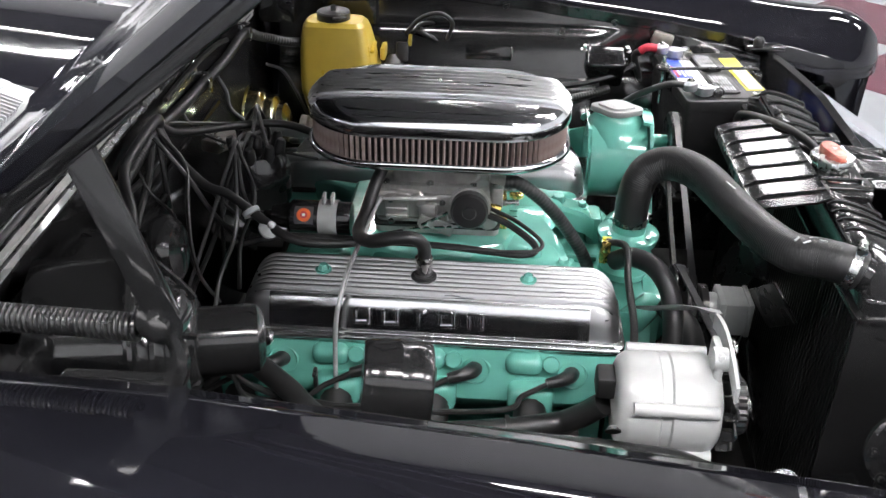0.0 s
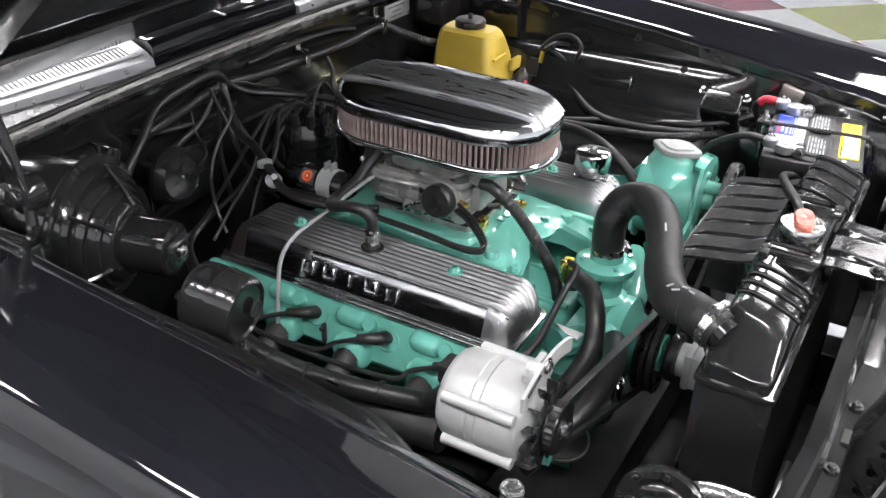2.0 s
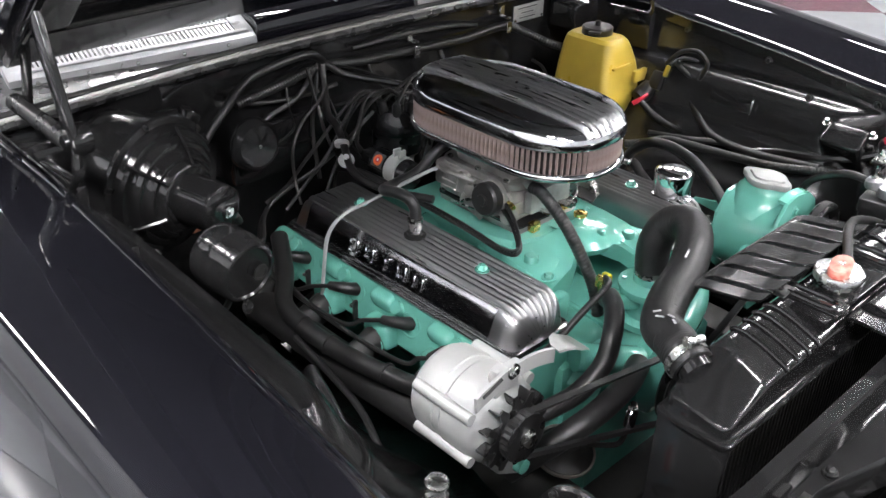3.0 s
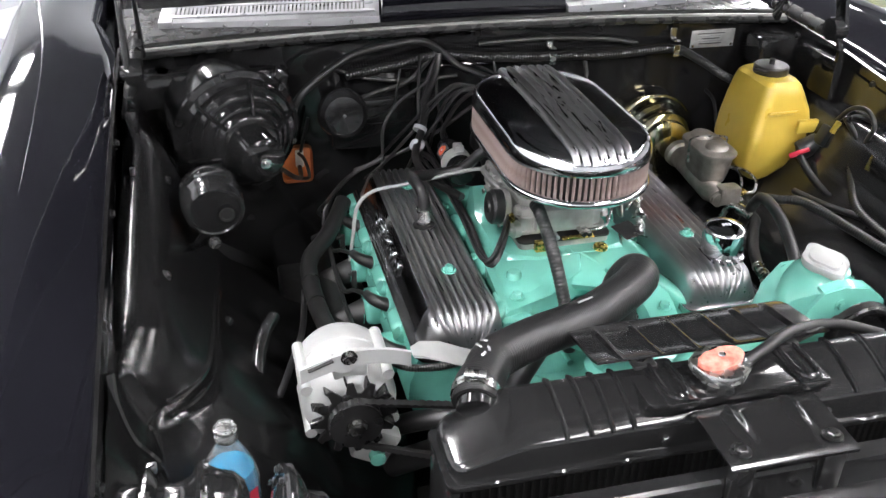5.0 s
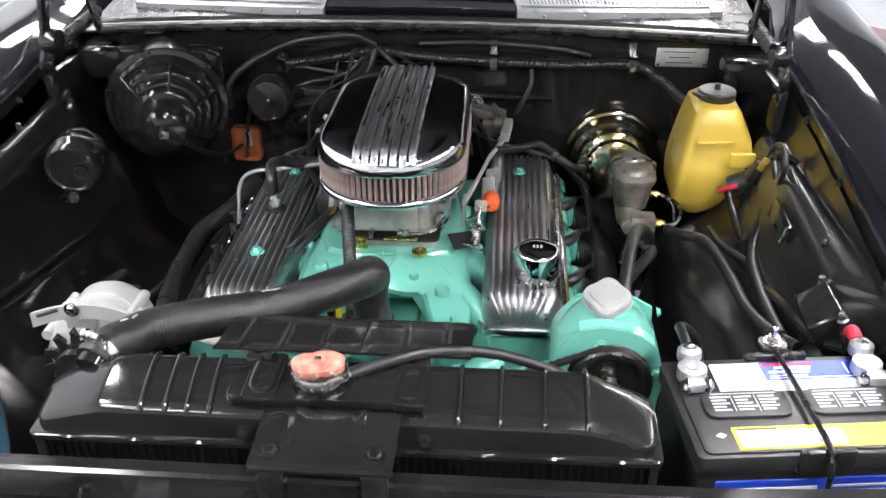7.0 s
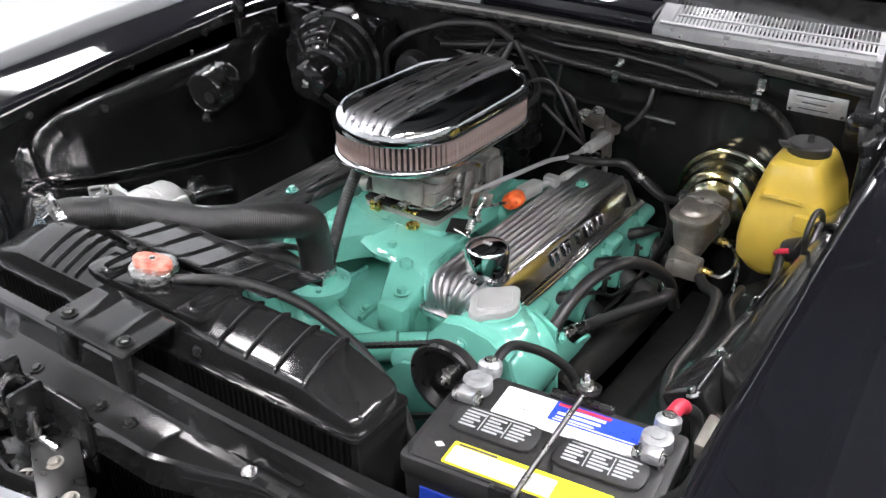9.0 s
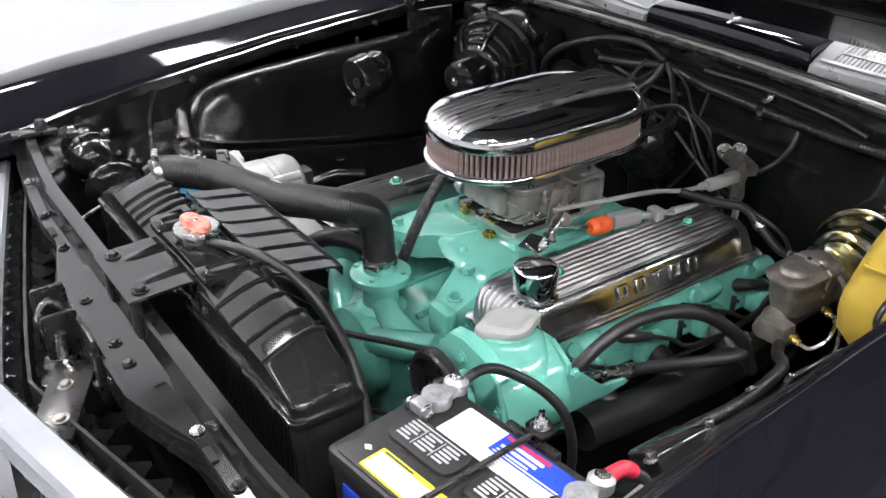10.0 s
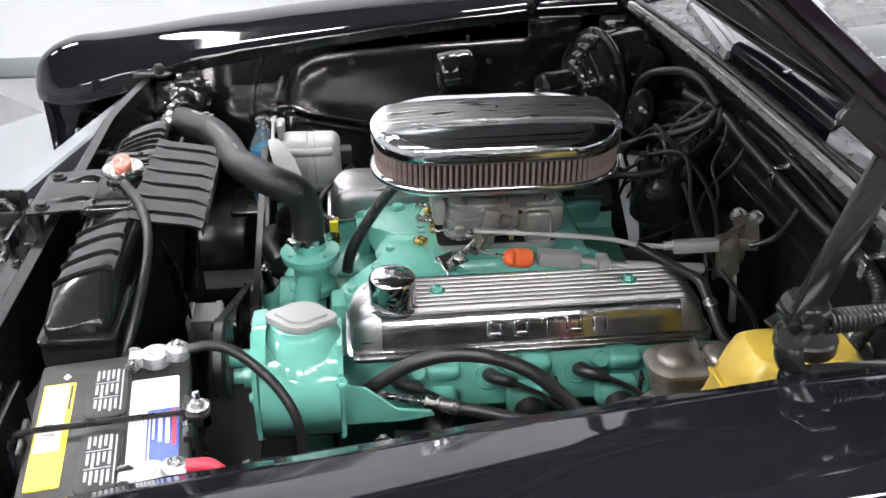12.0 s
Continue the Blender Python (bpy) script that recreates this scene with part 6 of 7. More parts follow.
part("wire", tube([(-0.41, 0.457, 0.815), (-0.40, 0.432, 0.81), (-0.395, 0.40, 0.785), (-0.41, 0.432, 0.765)], 0.004, 8), WIRE, tp)
part("wire", tube([(-0.405, 0.457, 0.82), (-0.40, 0.447, 0.85), (-0.385, 0.452, 0.90)], 0.004, 8), WIRE, tp)
hn = thing("horn_canister", (-0.6, 0.0, 0.9), "round satin black vacuum canister on a wing bracket", "canister")
part("drum", lathe([(0, -0.042), (0.046, -0.042), (0.0495, -0.038), (0.0508, -0.022), (0.0510, -0.004), (0.0522, -0.002), (0.0522, 0.002), (0.0510, 0.004), (0.0508, 0.020), (0.0495, 0.033), (0.046, 0.038), (0.042, 0.039), (0.039, 0.036), (0, 0.036)], (-0.602, 0.006, 0.948), (0.12, -1, -0.10), 40), GLOSS, hn)
part("port", lathe([(0, 0), (0.013, 0), (0.013, 0.003), (0.009, 0.003), (0.009, 0.001), (0, 0.001)], (-0.580, -0.033, 0.941), (0.12, -1, -0.10), 18), DARK, hn)
part("bracket", tube([(-0.61, 0.0, 0.90), (-0.63, 0.0, 0.875), (-0.65, 0.01, 0.86)], 0.014, 8, flat=0.35), SATIN, hn)
part("clamp_bolt", bolt((-0.605, -0.03, 0.888), (0.2, -1, 0.4), 0.007), SATIN, hn)

part("mount_tab", join(box(-0.728, 0.045, 0.967, 0.026, 0.030, 0.004, 0.001, 1, (0, 12, 0)), box(-0.740, 0.045, 0.972, 0.004, 0.028, 0.020, 0.001, 1)), STEEL, hn, "bright steel mounting tab")
part("tab_bolt", bolt((-0.726, 0.038, 0.969), (0.2, 0, 1), 0.006, 0.006), STEEL, hn)
part("tab_post", lathe([(0, 0), (0.006, 0), (0.006, 0.010), (0.004, 0.014), (0.004, 0.030), (0, 0.032)], (-0.726, 0.054, 0.969), (0, 0, 1), 12), SATIN, hn)

# ---- upper radiator hose ----
uh = thing("radiator_hose", (0.003, -0.335, 0.83), "thick black curved upper radiator hose with clamps", "radiator hose")
HP = [(0.003, -0.335, 0.832), (-0.003, -0.336, 0.902), (0.004, -0.354, 0.944), (-0.004, -0.393, 0.962), (-0.05, -0.433, 0.964), (-0.119, -0.465, 0.954), (-0.2, -0.491, 0.953), (-0.266, -0.524, 0.955), (-0.292, -0.562, 0.961), (-0.309, -0.586, 0.963), (-0.316, -0.606, 0.957)]
part("hose", tube(HP, 0.029, 22, 10, rib=(0.0028, 0.00035)), RUBBER, uh)


def clamp(parent, at, axis, r):
    b = lathe([(r, -0.006), (r + 0.0015, -0.006), (r + 0.0015, 0.006), (r, 0.006)], at, axis, 32)
    c = part("clamp", b, STEEL, parent, "worm drive clamp")
    up = Vector((0, 0, 1)) if abs(Vector(axis).normalized().z) < 0.7 else Vector((0.4, -0.6, 0))
    ax = Vector(axis).normalized()
    up = (up - ax * up.dot(ax)).normalized()
    q = Vector(at) + up * (r + 0.006)
    side = ax.cross(up)
    part("clamp_screw", lathe([(0, -0.012), (0.006, -0.012), (0.006, 0.008), (0.0075, 0.008), (0.0075, 0.014), (0, 0.014)], q, side, 10), STEEL, c)


clamp(uh, HP[0][:2] + (0.848,), (0, 0, 1), 0.029)
clamp(uh, (-0.3125, -0.595, 0.9605), (-0.35, -0.9, -0.2), 0.0295)
part("print_bar", box(-0.118, -0.462, 0.9835, 0.028, 0.003, 0.001, 0, 1, (0, 0, 20)), PALE, uh, "pale printed dash")
for k in range(4):
    part("print_bar", box(-0.292 + 0.010 * (k % 2), -0.556 + 0.011 * k, 0.9895 - 0.0015 * k, 0.011, 0.003, 0.0015, 0, 1, (10, 10, 50 + 30 * k)), PALE, uh, "pale printed mark")
hose("bypass_hose", [(-0.075, -0.305, 0.808), (-0.10, -0.328, 0.832), (-0.135, -0.362, 0.836), (-0.168, -0.385, 0.812), (-0.195, -0.392, 0.775), (-0.25, -0.385, 0.742), (-0.32, -0.36, 0.722), (-0.37, -0.33, 0.69)], 0.0165, "black bent coolant hose beside the water outlet", segs=14)
hose("lower_hose", [(-0.10, -0.40, 0.735), (-0.17, -0.425, 0.742), (-0.25, -0.425, 0.725), (-0.32, -0.40, 0.69), (-0.37, -0.36, 0.64)], 0.02, "thick black coolant hose behind the fan belt", segs=14)
fpm = thing("fuel_pump", (-0.23, -0.36, 0.60), "dull grey cast fuel pump low on the engine front", "fuel pump")
part("body", lathe([(0, 0), (0.045, 0), (0.048, 0.006), (0.048, 0.016), (0.036, 0.024), (0.026, 0.05), (0.014, 0.056), (0.012, 0.075), (0, 0.078)], (-0.24, -0.37, 0.60), (-0.1, -0.2, 1), 28), DARK, fpm)
part("flange_ring", lathe([(0.045, 0), (0.053, 0), (0.053, 0.005), (0.045, 0.005)], (-0.24, -0.37, 0.609), (-0.1, -0.2, 1), 28), CAST, fpm)
ft = thing("fuel_filter", (-0.15, -0.43, 0.68), "small bright chrome inline fuel filter", "fuel filter")
part("canister", lathe([(0, 0), (0.006, 0), (0.006, 0.010), (0.0105, 0.014), (0.0105, 0.045), (0.006, 0.049), (0.006, 0.060), (0, 0.060)], (-0.155, -0.43, 0.645), (0, -0.1, 1), 18), CHROME, ft)
for dz in (0.010, 0.050):
    part("clip", lathe([(0.0062, 0), (0.0085, 0), (0.0085, 0.003), (0.0062, 0.003)], (-0.155, -0.431 - 0.1 * dz, 0.645 + dz), (0, -0.1, 1), 14), STEEL, ft)
part("pipe", tube([(-0.155, -0.43, 0.645), (-0.17, -0.425, 0.62), (-0.21, -0.39, 0.62)], 0.005, 8), RUBBER, ft)
wc = thing("temperature_sender", (-0.06, -0.285, 0.80), "yellow wire plug on a brass temperature sender", "sensor")
part("plug", box(-0.062, -0.29, 0.835, 0.010, 0.016, 0.022, 0.002), LEMON, wc, "yellow plastic plug")
part("plug", box(-0.076, -0.288, 0.835, 0.010, 0.016, 0.022, 0.002), BRASS, wc)
part("sender", lathe([(0, 0), (0.008, 0), (0.008, 0.02), (0.005, 0.03), (0, 0.03)], (-0.066, -0.287, 0.80), segs=6), BRASS, wc)
hose("sender_wire", [(-0.066, -0.29, 0.84), (-0.10, -0.318, 0.85), (-0.16, -0.318, 0.825), (-0.25, -0.322, 0.795), (-0.32, -0.31, 0.785), (-0.36, -0.29, 0.79)], 0.0065, "black braided wire past the valve cover end", "wire", WIRE, rib=(0.004, 0.0008), segs=8)
hose("overflow_hose", [(0.02, -0.638, 0.982), (0.06, -0.622, 0.988), (0.11, -0.598, 0.988), (0.18, -0.575, 0.975), (0.25, -0.568, 0.952), (0.33, -0.575, 0.915), (0.40, -0.595, 0.85), (0.42, -0.61, 0.72)], 0.0075, "black rubber overflow hose from the radiator neck", segs=10)

# ---- alternator and belts ----
CX, CY, CZ = -0.437, -0.345, 0.806
al = thing("alternator", (CX, CY, CZ), "silver painted alternator with a toothed black fan", "alternator")
part("rear_case", lathe([(0, 0), (0.05, 0), (0.062, 0.006), (0.068, 0.016), (0.069, 0.055), (0.066, 0.058), (0, 0.058)], (CX, -0.272, CZ), (0, -1, 0), 44), SILVER, al)
part("stator", lathe([(0.066, 0), (0.0675, 0.0), (0.0675, 0.012), (0.066, 0.012)], (CX, -0.329, CZ), (0, -1, 0), 44), SILVER, al)
part("front_case", lathe([(0, 0), (0.066, 0), (0.0695, 0.003), (0.0695, 0.045), (0.066, 0.058), (0.055, 0.068), (0.03, 0.074), (0, 0.074)], (CX, -0.341, CZ), (0, -1, 0), 44), SILVER, al)
for a in (40, 150, 215, 330):
    x, z = CX + 0.072 * math.cos(radians(a)), CZ + 0.072 * math.sin(radians(a))
    part("through_bolt", tube([(x, -0.29, z), (x, -0.40, z)], 0.009, 10), SILVER, al)
part("upper_ear", join(box(CX, -0.40, CZ + 0.075, 0.05, 0.012, 0.05, 0.005), lathe([(0, 0), (0.016, 0), (0.016, 0.02), (0, 0.02)], (CX - 0.01, -0.392, CZ + 0.085), (0, -1, 0), 20)), SILVER, al)
part("lower_ear", box(CX + 0.035, -0.39, CZ - 0.085, 0.06, 0.03, 0.06, 0.006, 2, (0, 30, 0)), SILVER, al)
part("lower_bolt", lathe([(0, 0), (0.013, 0), (0.012, 0.012), (0, 0.014)], (CX + 0.035, -0.408, CZ - 0.095), (0, -1, 0), 12), GREEN, al)
star = []
for k, z in ((1, 0), (1, 0.003)):
    star.append([(math.cos(a) * r, math.sin(a) * r, z) for a, r in [(2 * math.pi * i / 48, 0.062 if i % 4 in (0, 1) else 0.044) for i in range(48)]])
st = rings(bmesh.new(), star)
st.transform(axis_matrix((CX, -0.426, CZ), (0, -1, 0)))
fanp = part("fan", st, SATIN, al, "black pressed fan")
for k in range(12):
    a = 2 * math.pi * (k * 4 + 0.5) / 48
    b = box(0, 0, 0, 0.02, 0.003, 0.018, 0.001, 1)
    b.transform(axis_matrix((CX, -0.426, CZ), (0, -1, 0)) @ Matrix.Rotation(a, 4, "Z") @ Matrix.Translation((0.053, 0.004, -0.008)) @ Matrix.Rotation(0.25, 4, "Z"))
    part("fan_blade", b, SATIN, fanp)
part("pulley", lathe([(0, 0), (0.038, 0), (0.038, 0.003), (0.031, 0.008), (0.038, 0.014), (0.038, 0.017), (0.025, 0.019), (0.014, 0.018), (0, 0.018)], (CX, -0.430, CZ), (0, -1, 0), 36), SATIN, al)
part("pulley_nut", join(lathe([(0, 0), (0.012, 0), (0.012, 0.009), (0.009, 0.011), (0, 0.011)], (CX, -0.448, CZ), (0, -1, 0), 6), lathe([(0, 0), (0.015, 0), (0.015, 0.003), (0, 0.003)], (CX, -0.447, CZ), (0, -1, 0), 20)), STEEL, al)
part("plug", box(CX + 0.012, -0.262, CZ + 0.02, 0.04, 0.03, 0.035, 0.006), DARK, al)
ab = thing("alternator_bracket", (-0.40, -0.41, 0.88), "slotted silver adjusting arm above the alternator", "bracket")
arc = []
for i in range(17):
    u = i / 16
    x = lerp(-0.508, -0.352, u)
    z = 0.868 + 0.040 * math.sin(math.pi * (0.10 + u * 0.62)) - 0.012 * u
    arc.append([(x, -0.416, z - 0.012), (x, -0.416, z + 0.012), (x, -0.411, z + 0.012), (x, -0.411, z - 0.012)])
part("arm", rings(bmesh.new(), arc), SILVER, ab)
ramp = [(-0.352, -0.414, 0.898, 0.008), (-0.335, -0.405, 0.893, 0.016), (-0.30, -0.390, 0.873, 0.022), (-0.26, -0.372, 0.842, 0.022), (-0.21, -0.350, 0.806, 0.020), (-0.19, -0.342, 0.79, 0.018)]
part("ramp", rings(bmesh.new(), [[(x, y - w, z), (x, y + w, z + 0.003), (x + 0.003, y + w, z - 0.002), (x + 0.003, y - w, z - 0.005)] for x, y, z, w in ramp]), SILVER, ab, "", 50)
part("bolt", bolt((-0.440, -0.417, 0.905), (0, -1, 0), 0.008), STEEL, ab)
part("slot", tube([(-0.497, -0.4160, 0.890), (-0.462, -0.4160, 0.903)], 0.0032, 6), DARK, ab)


def belt(name, a, ra, b, rb, y, label):
    """A flat loop round two pulleys."""
    a, b = Vector(a), Vector(b)
    d = (b - a)
    L = d.length
    base = math.atan2(d.y, d.x)
    off = math.acos((ra - rb) / L)
    pts = []
    for i in range(25):
        t = lerp(base + off, base + 2 * math.pi - off, i / 24)
        pts.append((a.x + ra * math.cos(t), a.y + ra * math.sin(t)))
    for i in range(25):
        t = lerp(base - off, base + off, i / 24)
        pts.append((b.x + rb * math.cos(t), b.y + rb * math.sin(t)))
    cx = sum(p[0] for p in pts) / len(pts)
    loops = []
    dense = []
    for p, q in zip(pts, pts[1:] + pts[:1]):
        k = max(1, int(math.dist(p, q) / 0.006))
        dense += [(lerp(p[0], q[0], i / k), lerp(p[1], q[1], i / k)) for i in range(k)]
    n = len(dense)
    for i, p in enumerate(dense):
        q, r = dense[(i + 1) % n], dense[i - 1]
        t = Vector((q[0] - r[0], q[1] - r[1])).normalized()
        o = Vector((t.y, -t.x))
        k = 0.0045 if i % 2 else 0.0025
        loops.append([(p[0] + o.x * k, y - 0.006, p[1] + o.y * k), (p[0] + o.x * k, y + 0.006, p[1] + o.y * k), (p[0] - o.x * 0.003, y + 0.004, p[1] - o.y * 0.003), (p[0] - o.x * 0.003, y - 0.004, p[1] - o.y * 0.003)])
    loops.append(loops[0])
    return solo(name, rings(bmesh.new(), loops, False), RUBBER, label, "belt", "drive belts", at=(a.x, y, a.y))


belt("fan_belt", (CX, CZ), 0.035, (0.0, 0.67), 0.075, -0.439, "notched black rubber fan belt to the alternator")
wp = thing("water_pump_pulley", (0, -0.44, 0.67), "black stamped double pulley on the water pump", "pulley")
part("pulley", lathe([(0, 0), (0.078, 0), (0.078, 0.003), (0.068, 0.01), (0.078, 0.017), (0.078, 0.022), (0.068, 0.029), (0.078, 0.036), (0.06, 0.038), (0.04, 0.02), (0, 0.02)], (0, -0.428, 0.67), (0, -1, 0), 36), SATIN, wp)

# ---- power steering pump ----
PX, PY, PZ = 0.362, -0.345, 0.800
ps = thing("steering_pump", (PX, PY, PZ), "turquoise painted power steering pump with grey cap", "steering pump")
part("reservoir", lathe([(0, 0), (0.080, 0), (0.085, 0.003), (0.086, 0.008), (0.086, 0.110), (0.085, 0.115), (0.080, 0.118), (0, 0.118)], (PX, -0.284, PZ), (0, -1, 0), 56), GREEN, ps, "", 25)
nk = []
for z, kx, ky in ((PZ + 0.050, 0.074, 0.060), (PZ + 0.070, 0.062, 0.060), (PZ + 0.082, 0.050, 0.057), (PZ + 0.090, 0.042, 0.052), (PZ + 0.096, 0.037, 0.046), (PZ + 0.102, 0.036, 0.044), (PZ + 0.104, 0.028, 0.034)):
    nk.append([(PX + kx * math.cos(a), -0.338 + ky * math.sin(a), z) for a in [2 * math.pi * i / 48 for i in range(48)]])
part("filler_neck", rings(bmesh.new(), nk), GREEN, ps, "", 50)
cpz = PZ + 0.102
ear = [(a, 0.037 + 0.016 * abs(math.sin(a + 0.15)) ** 14) for a in [2 * math.pi * i / 72 for i in range(72)]]
part("cap", rings(bmesh.new(), [[(PX - 0.002 + math.cos(a) * r * k, -0.337 + math.sin(a) * r * k, z) for a, r in ear] for k, z in ((0.97, cpz), (1, cpz + 0.002), (1, cpz + 0.009), (0.97, cpz + 0.0115), (0.74, cpz + 0.012), (0.70, cpz + 0.016), (0.4, cpz + 0.0175), (0.2, cpz + 0.018))]), SILVER, ps, "grey painted filler cap with two ears")
part("mount_plate", rings(bmesh.new(), [[(x, y, z) for x, z in ((0.20, 0.755), (0.235, 0.79), (0.275, 0.80), (0.29, 0.865), (0.315, 0.896), (0.35, 0.903), (0.395, 0.896), (0.428, 0.872), (0.444, 0.82), (0.438, 0.75), (0.40, 0.715), (0.32, 0.70), (0.24, 0.70))] for y in (-0.409, -0.402)]), GREEN, ps, "", 30)
part("plate_lip", rings(bmesh.new(), [[(x, -0.405, z), (x, -0.388, z + 0.002), (x, -0.388, z - 0.004), (x, -0.405, z - 0.006)] for x, z in ((0.315, 0.897), (0.35, 0.904), (0.395, 0.897), (0.428, 0.873))]), GREEN, ps)
part("rear_plate", rings(bmesh.new(), [[(x, y, z) for x, z in ((0.285, 0.74), (0.29, 0.84), (0.32, 0.878), (0.40, 0.882), (0.438, 0.86), (0.445, 0.75), (0.40, 0.71), (0.32, 0.71))] for y in (-0.287, -0.280)]), GREEN, ps, "", 30)
part("plate_rivet", bolt((0.447, -0.283, 0.85), (1, 0, 0.2), 0.006), GREEN, ps)
part("brace", rings(bmesh.new(), [[(x, y, z) for y, z in ((-0.287, 0.765), (-0.287, 0.836), (-0.25, 0.827), (-0.205, 0.785), (-0.155, 0.777), (-0.150, 0.770), (-0.20, 0.764))] for x in (0.428, 0.434)]), GREEN, ps, "", 30)
part("arm", tube([(0.20, -0.36, 0.755), (0.24, -0.375, 0.775), (0.29, -0.37, 0.79)], 0.022, 12), GREEN, ps)
part("stud", lathe([(0, 0), (0.02, 0), (0.02, 0.02), (0.012, 0.022), (0.012, 0.035), (0, 0.035)], (PX, -0.408, PZ + 0.012), (0, -1, 0), 20), GREEN, ps)
for a in (20, 100, 200, 300):
    part("bolt", bolt((PX + 0.076 * math.cos(radians(a)), -0.409, PZ + 0.072 * math.sin(radians(a))), (0, -1, 0), 0.007), GREEN, ps)
pu = thing("steering_pump_pulley", (PX, -0.445, 0.83), "black stamped steel pulley of the steering pump", "pulley")
PC = (PX - 0.004, PZ + 0.042)
part("sheave", lathe([(0.0, 0), (0.058, 0), (0.061, 0.003), (0.052, 0.011), (0.061, 0.019), (0.058, 0.022), (0.052, 0.022), (0.04, 0.010), (0.02, 0.008), (0.0, 0.008)], (PC[0], -0.446, PC[1]), (0, -1, 0), 44), SATIN, pu)
part("hub_nut", join(lathe([(0, 0), (0.016, 0), (0.016, 0.012), (0, 0.014)], (PC[0], -0.452, PC[1]), (0, -1, 0), 20), bolt((PC[0], -0.464, PC[1]), (0, -1, 0), 0.009, 0.01)), STEEL, pu)
part("shaft", lathe([(0, 0), (0.014, 0), (0.014, 0.05), (0, 0.05)], (PC[0], -0.40, PC[1]), (0, -1, 0), 16), GREEN, pu, "turquoise shaft boss")
belt("steering_belt", PC, 0.057, (0.0, 0.67), 0.07, -0.457, "notched black rubber belt to the steering pump")
hose("return_hose", [(0.385, -0.265, 0.775), (0.40, -0.235, 0.808), (0.408, -0.185, 0.845), (0.418, -0.13, 0.866), (0.432, -0.07, 0.868), (0.449, -0.015, 0.852), (0.47, 0.03, 0.82), (0.482, 0.06, 0.785), (0.485, 0.09, 0.72)], 0.011, "black rubber return hose arching beside the head", segs=12)
phs = thing("pressure_hose", (0.4, -0.2, 0.75), "steering pressure hose with bright crimped ends", "hose")
part("steel_pipe", tube([(0.375, -0.26, 0.775), (0.38, -0.215, 0.770), (0.392, -0.155, 0.762)], 0.006, 10), STEEL, phs)
part("crimp", tube([(0.390, -0.16, 0.762), (0.404, -0.11, 0.757)], 0.0115, 14), STEEL, phs, "bright crimped sleeve")
part("rubber", tube([(0.403, -0.112, 0.757), (0.43, -0.05, 0.757), (0.465, 0.01, 0.762), (0.487, 0.045, 0.768), (0.478, 0.07, 0.772)], 0.0105, 14), RUBBER, phs)
part("crimp", tube([(0.484, 0.052, 0.771), (0.468, 0.082, 0.777)], 0.0115, 14), STEEL, phs)
part("steel_pipe", tube([(0.47, 0.08, 0.777), (0.455, 0.10, 0.77), (0.44, 0.12, 0.70)], 0.006, 10), STEEL, phs)

# ---- brakes ----
bo = thing("brake_booster", (0.448, 0.44, 0.8), "gold zinc plated brake booster on the firewall", "brake booster")
B0, BAX = Vector((0.440, 0.484, 0.782)), Vector((0.02, -1, 0.06)).normalized()
part("shell", lathe([(0, 0), (0.096, 0), (0.103, 0.008), (0.105, 0.02), (0.104, 0.036), (0.100, 0.046), (0.098, 0.060), (0.094, 0.068), (0.086, 0.072), (0.083, 0.078), (0.082, 0.090), (0.078, 0.096), (0.066, 0.100), (0.062, 0.112), (0.045, 0.120), (0, 0.122)], B0, BAX, 52), GOLDZINC, bo, "iridescent gold shell")
part("band", lathe([(0.103, 0.026), (0.108, 0.028), (0.108, 0.038), (0.103, 0.041)], B0, BAX, 52), GOLDZINC, bo)
part("check_valve", join(lathe([(0, 0), (0.014, 0), (0.014, 0.02), (0.008, 0.024), (0.008, 0.035), (0, 0.035)], B0 + BAX * 0.085 + Vector((-0.06, 0, 0.01)), (-0.5, -1, 0), 14)), RUBBER, bo)
hose("booster_hose", [(0.372, 0.345, 0.80), (0.345, 0.32, 0.815), (0.30, 0.31, 0.85), (0.27, 0.30, 0.875), (0.24, 0.28, 0.878), (0.21, 0.26, 0.88), (0.18, 0.22, 0.895)], 0.0085, "black vacuum hose from the booster to the manifold", segs=10)
solo("hose_clamp", lathe([(0.009, -0.007), (0.011, -0.007), (0.011, 0.007), (0.009, 0.007)], (0.30, 0.31, 0.85), (-0.6, -0.2, 0.6), 18), STEEL, "bright worm clamp on the vacuum hose", "hose clamp", at=(0.30, 0.31, 0.85))
mc = thing("master_cylinder", (0.462, 0.24, 0.8), "raw cast iron brake master cylinder with wire bail", "master cylinder")
part("bore", lathe([(0, 0), (0.032, 0), (0.032, 0.015), (0.026, 0.02), (0.026, 0.17), (0.02, 0.185), (0.018, 0.20), (0, 0.20)], (0.456, 0.345, 0.79), (0.0, -1, -0.1), 28), CAST, mc)
part("reservoir", rings(bmesh.new(), [[(0.462 + x * k, 0.225 + y * k, z) for x, y in outline(0.075, 0.135, 0.03, 6)] for k, z in ((0.75, 0.79), (0.85, 0.81), (0.95, 0.845), (1.0, 0.855))]), CAST, mc)
part("lid", rings(bmesh.new(), [[(0.462 + x * k, 0.225 + y * k, z) for x, y in outline(0.082, 0.142, 0.032, 6)] for k, z in ((1, 0.855), (1.01, 0.858), (1.0, 0.862), (0.9, 0.866), (0.8, 0.867))]), CAST, mc)
for y in (0.262, 0.195):
    part("lid_dome", lathe([(0.026, 0), (0.025, 0.005), (0.02, 0.010), (0.012, 0.012), (0, 0.0125)], (0.462, y, 0.865), segs=24), CAST, mc)
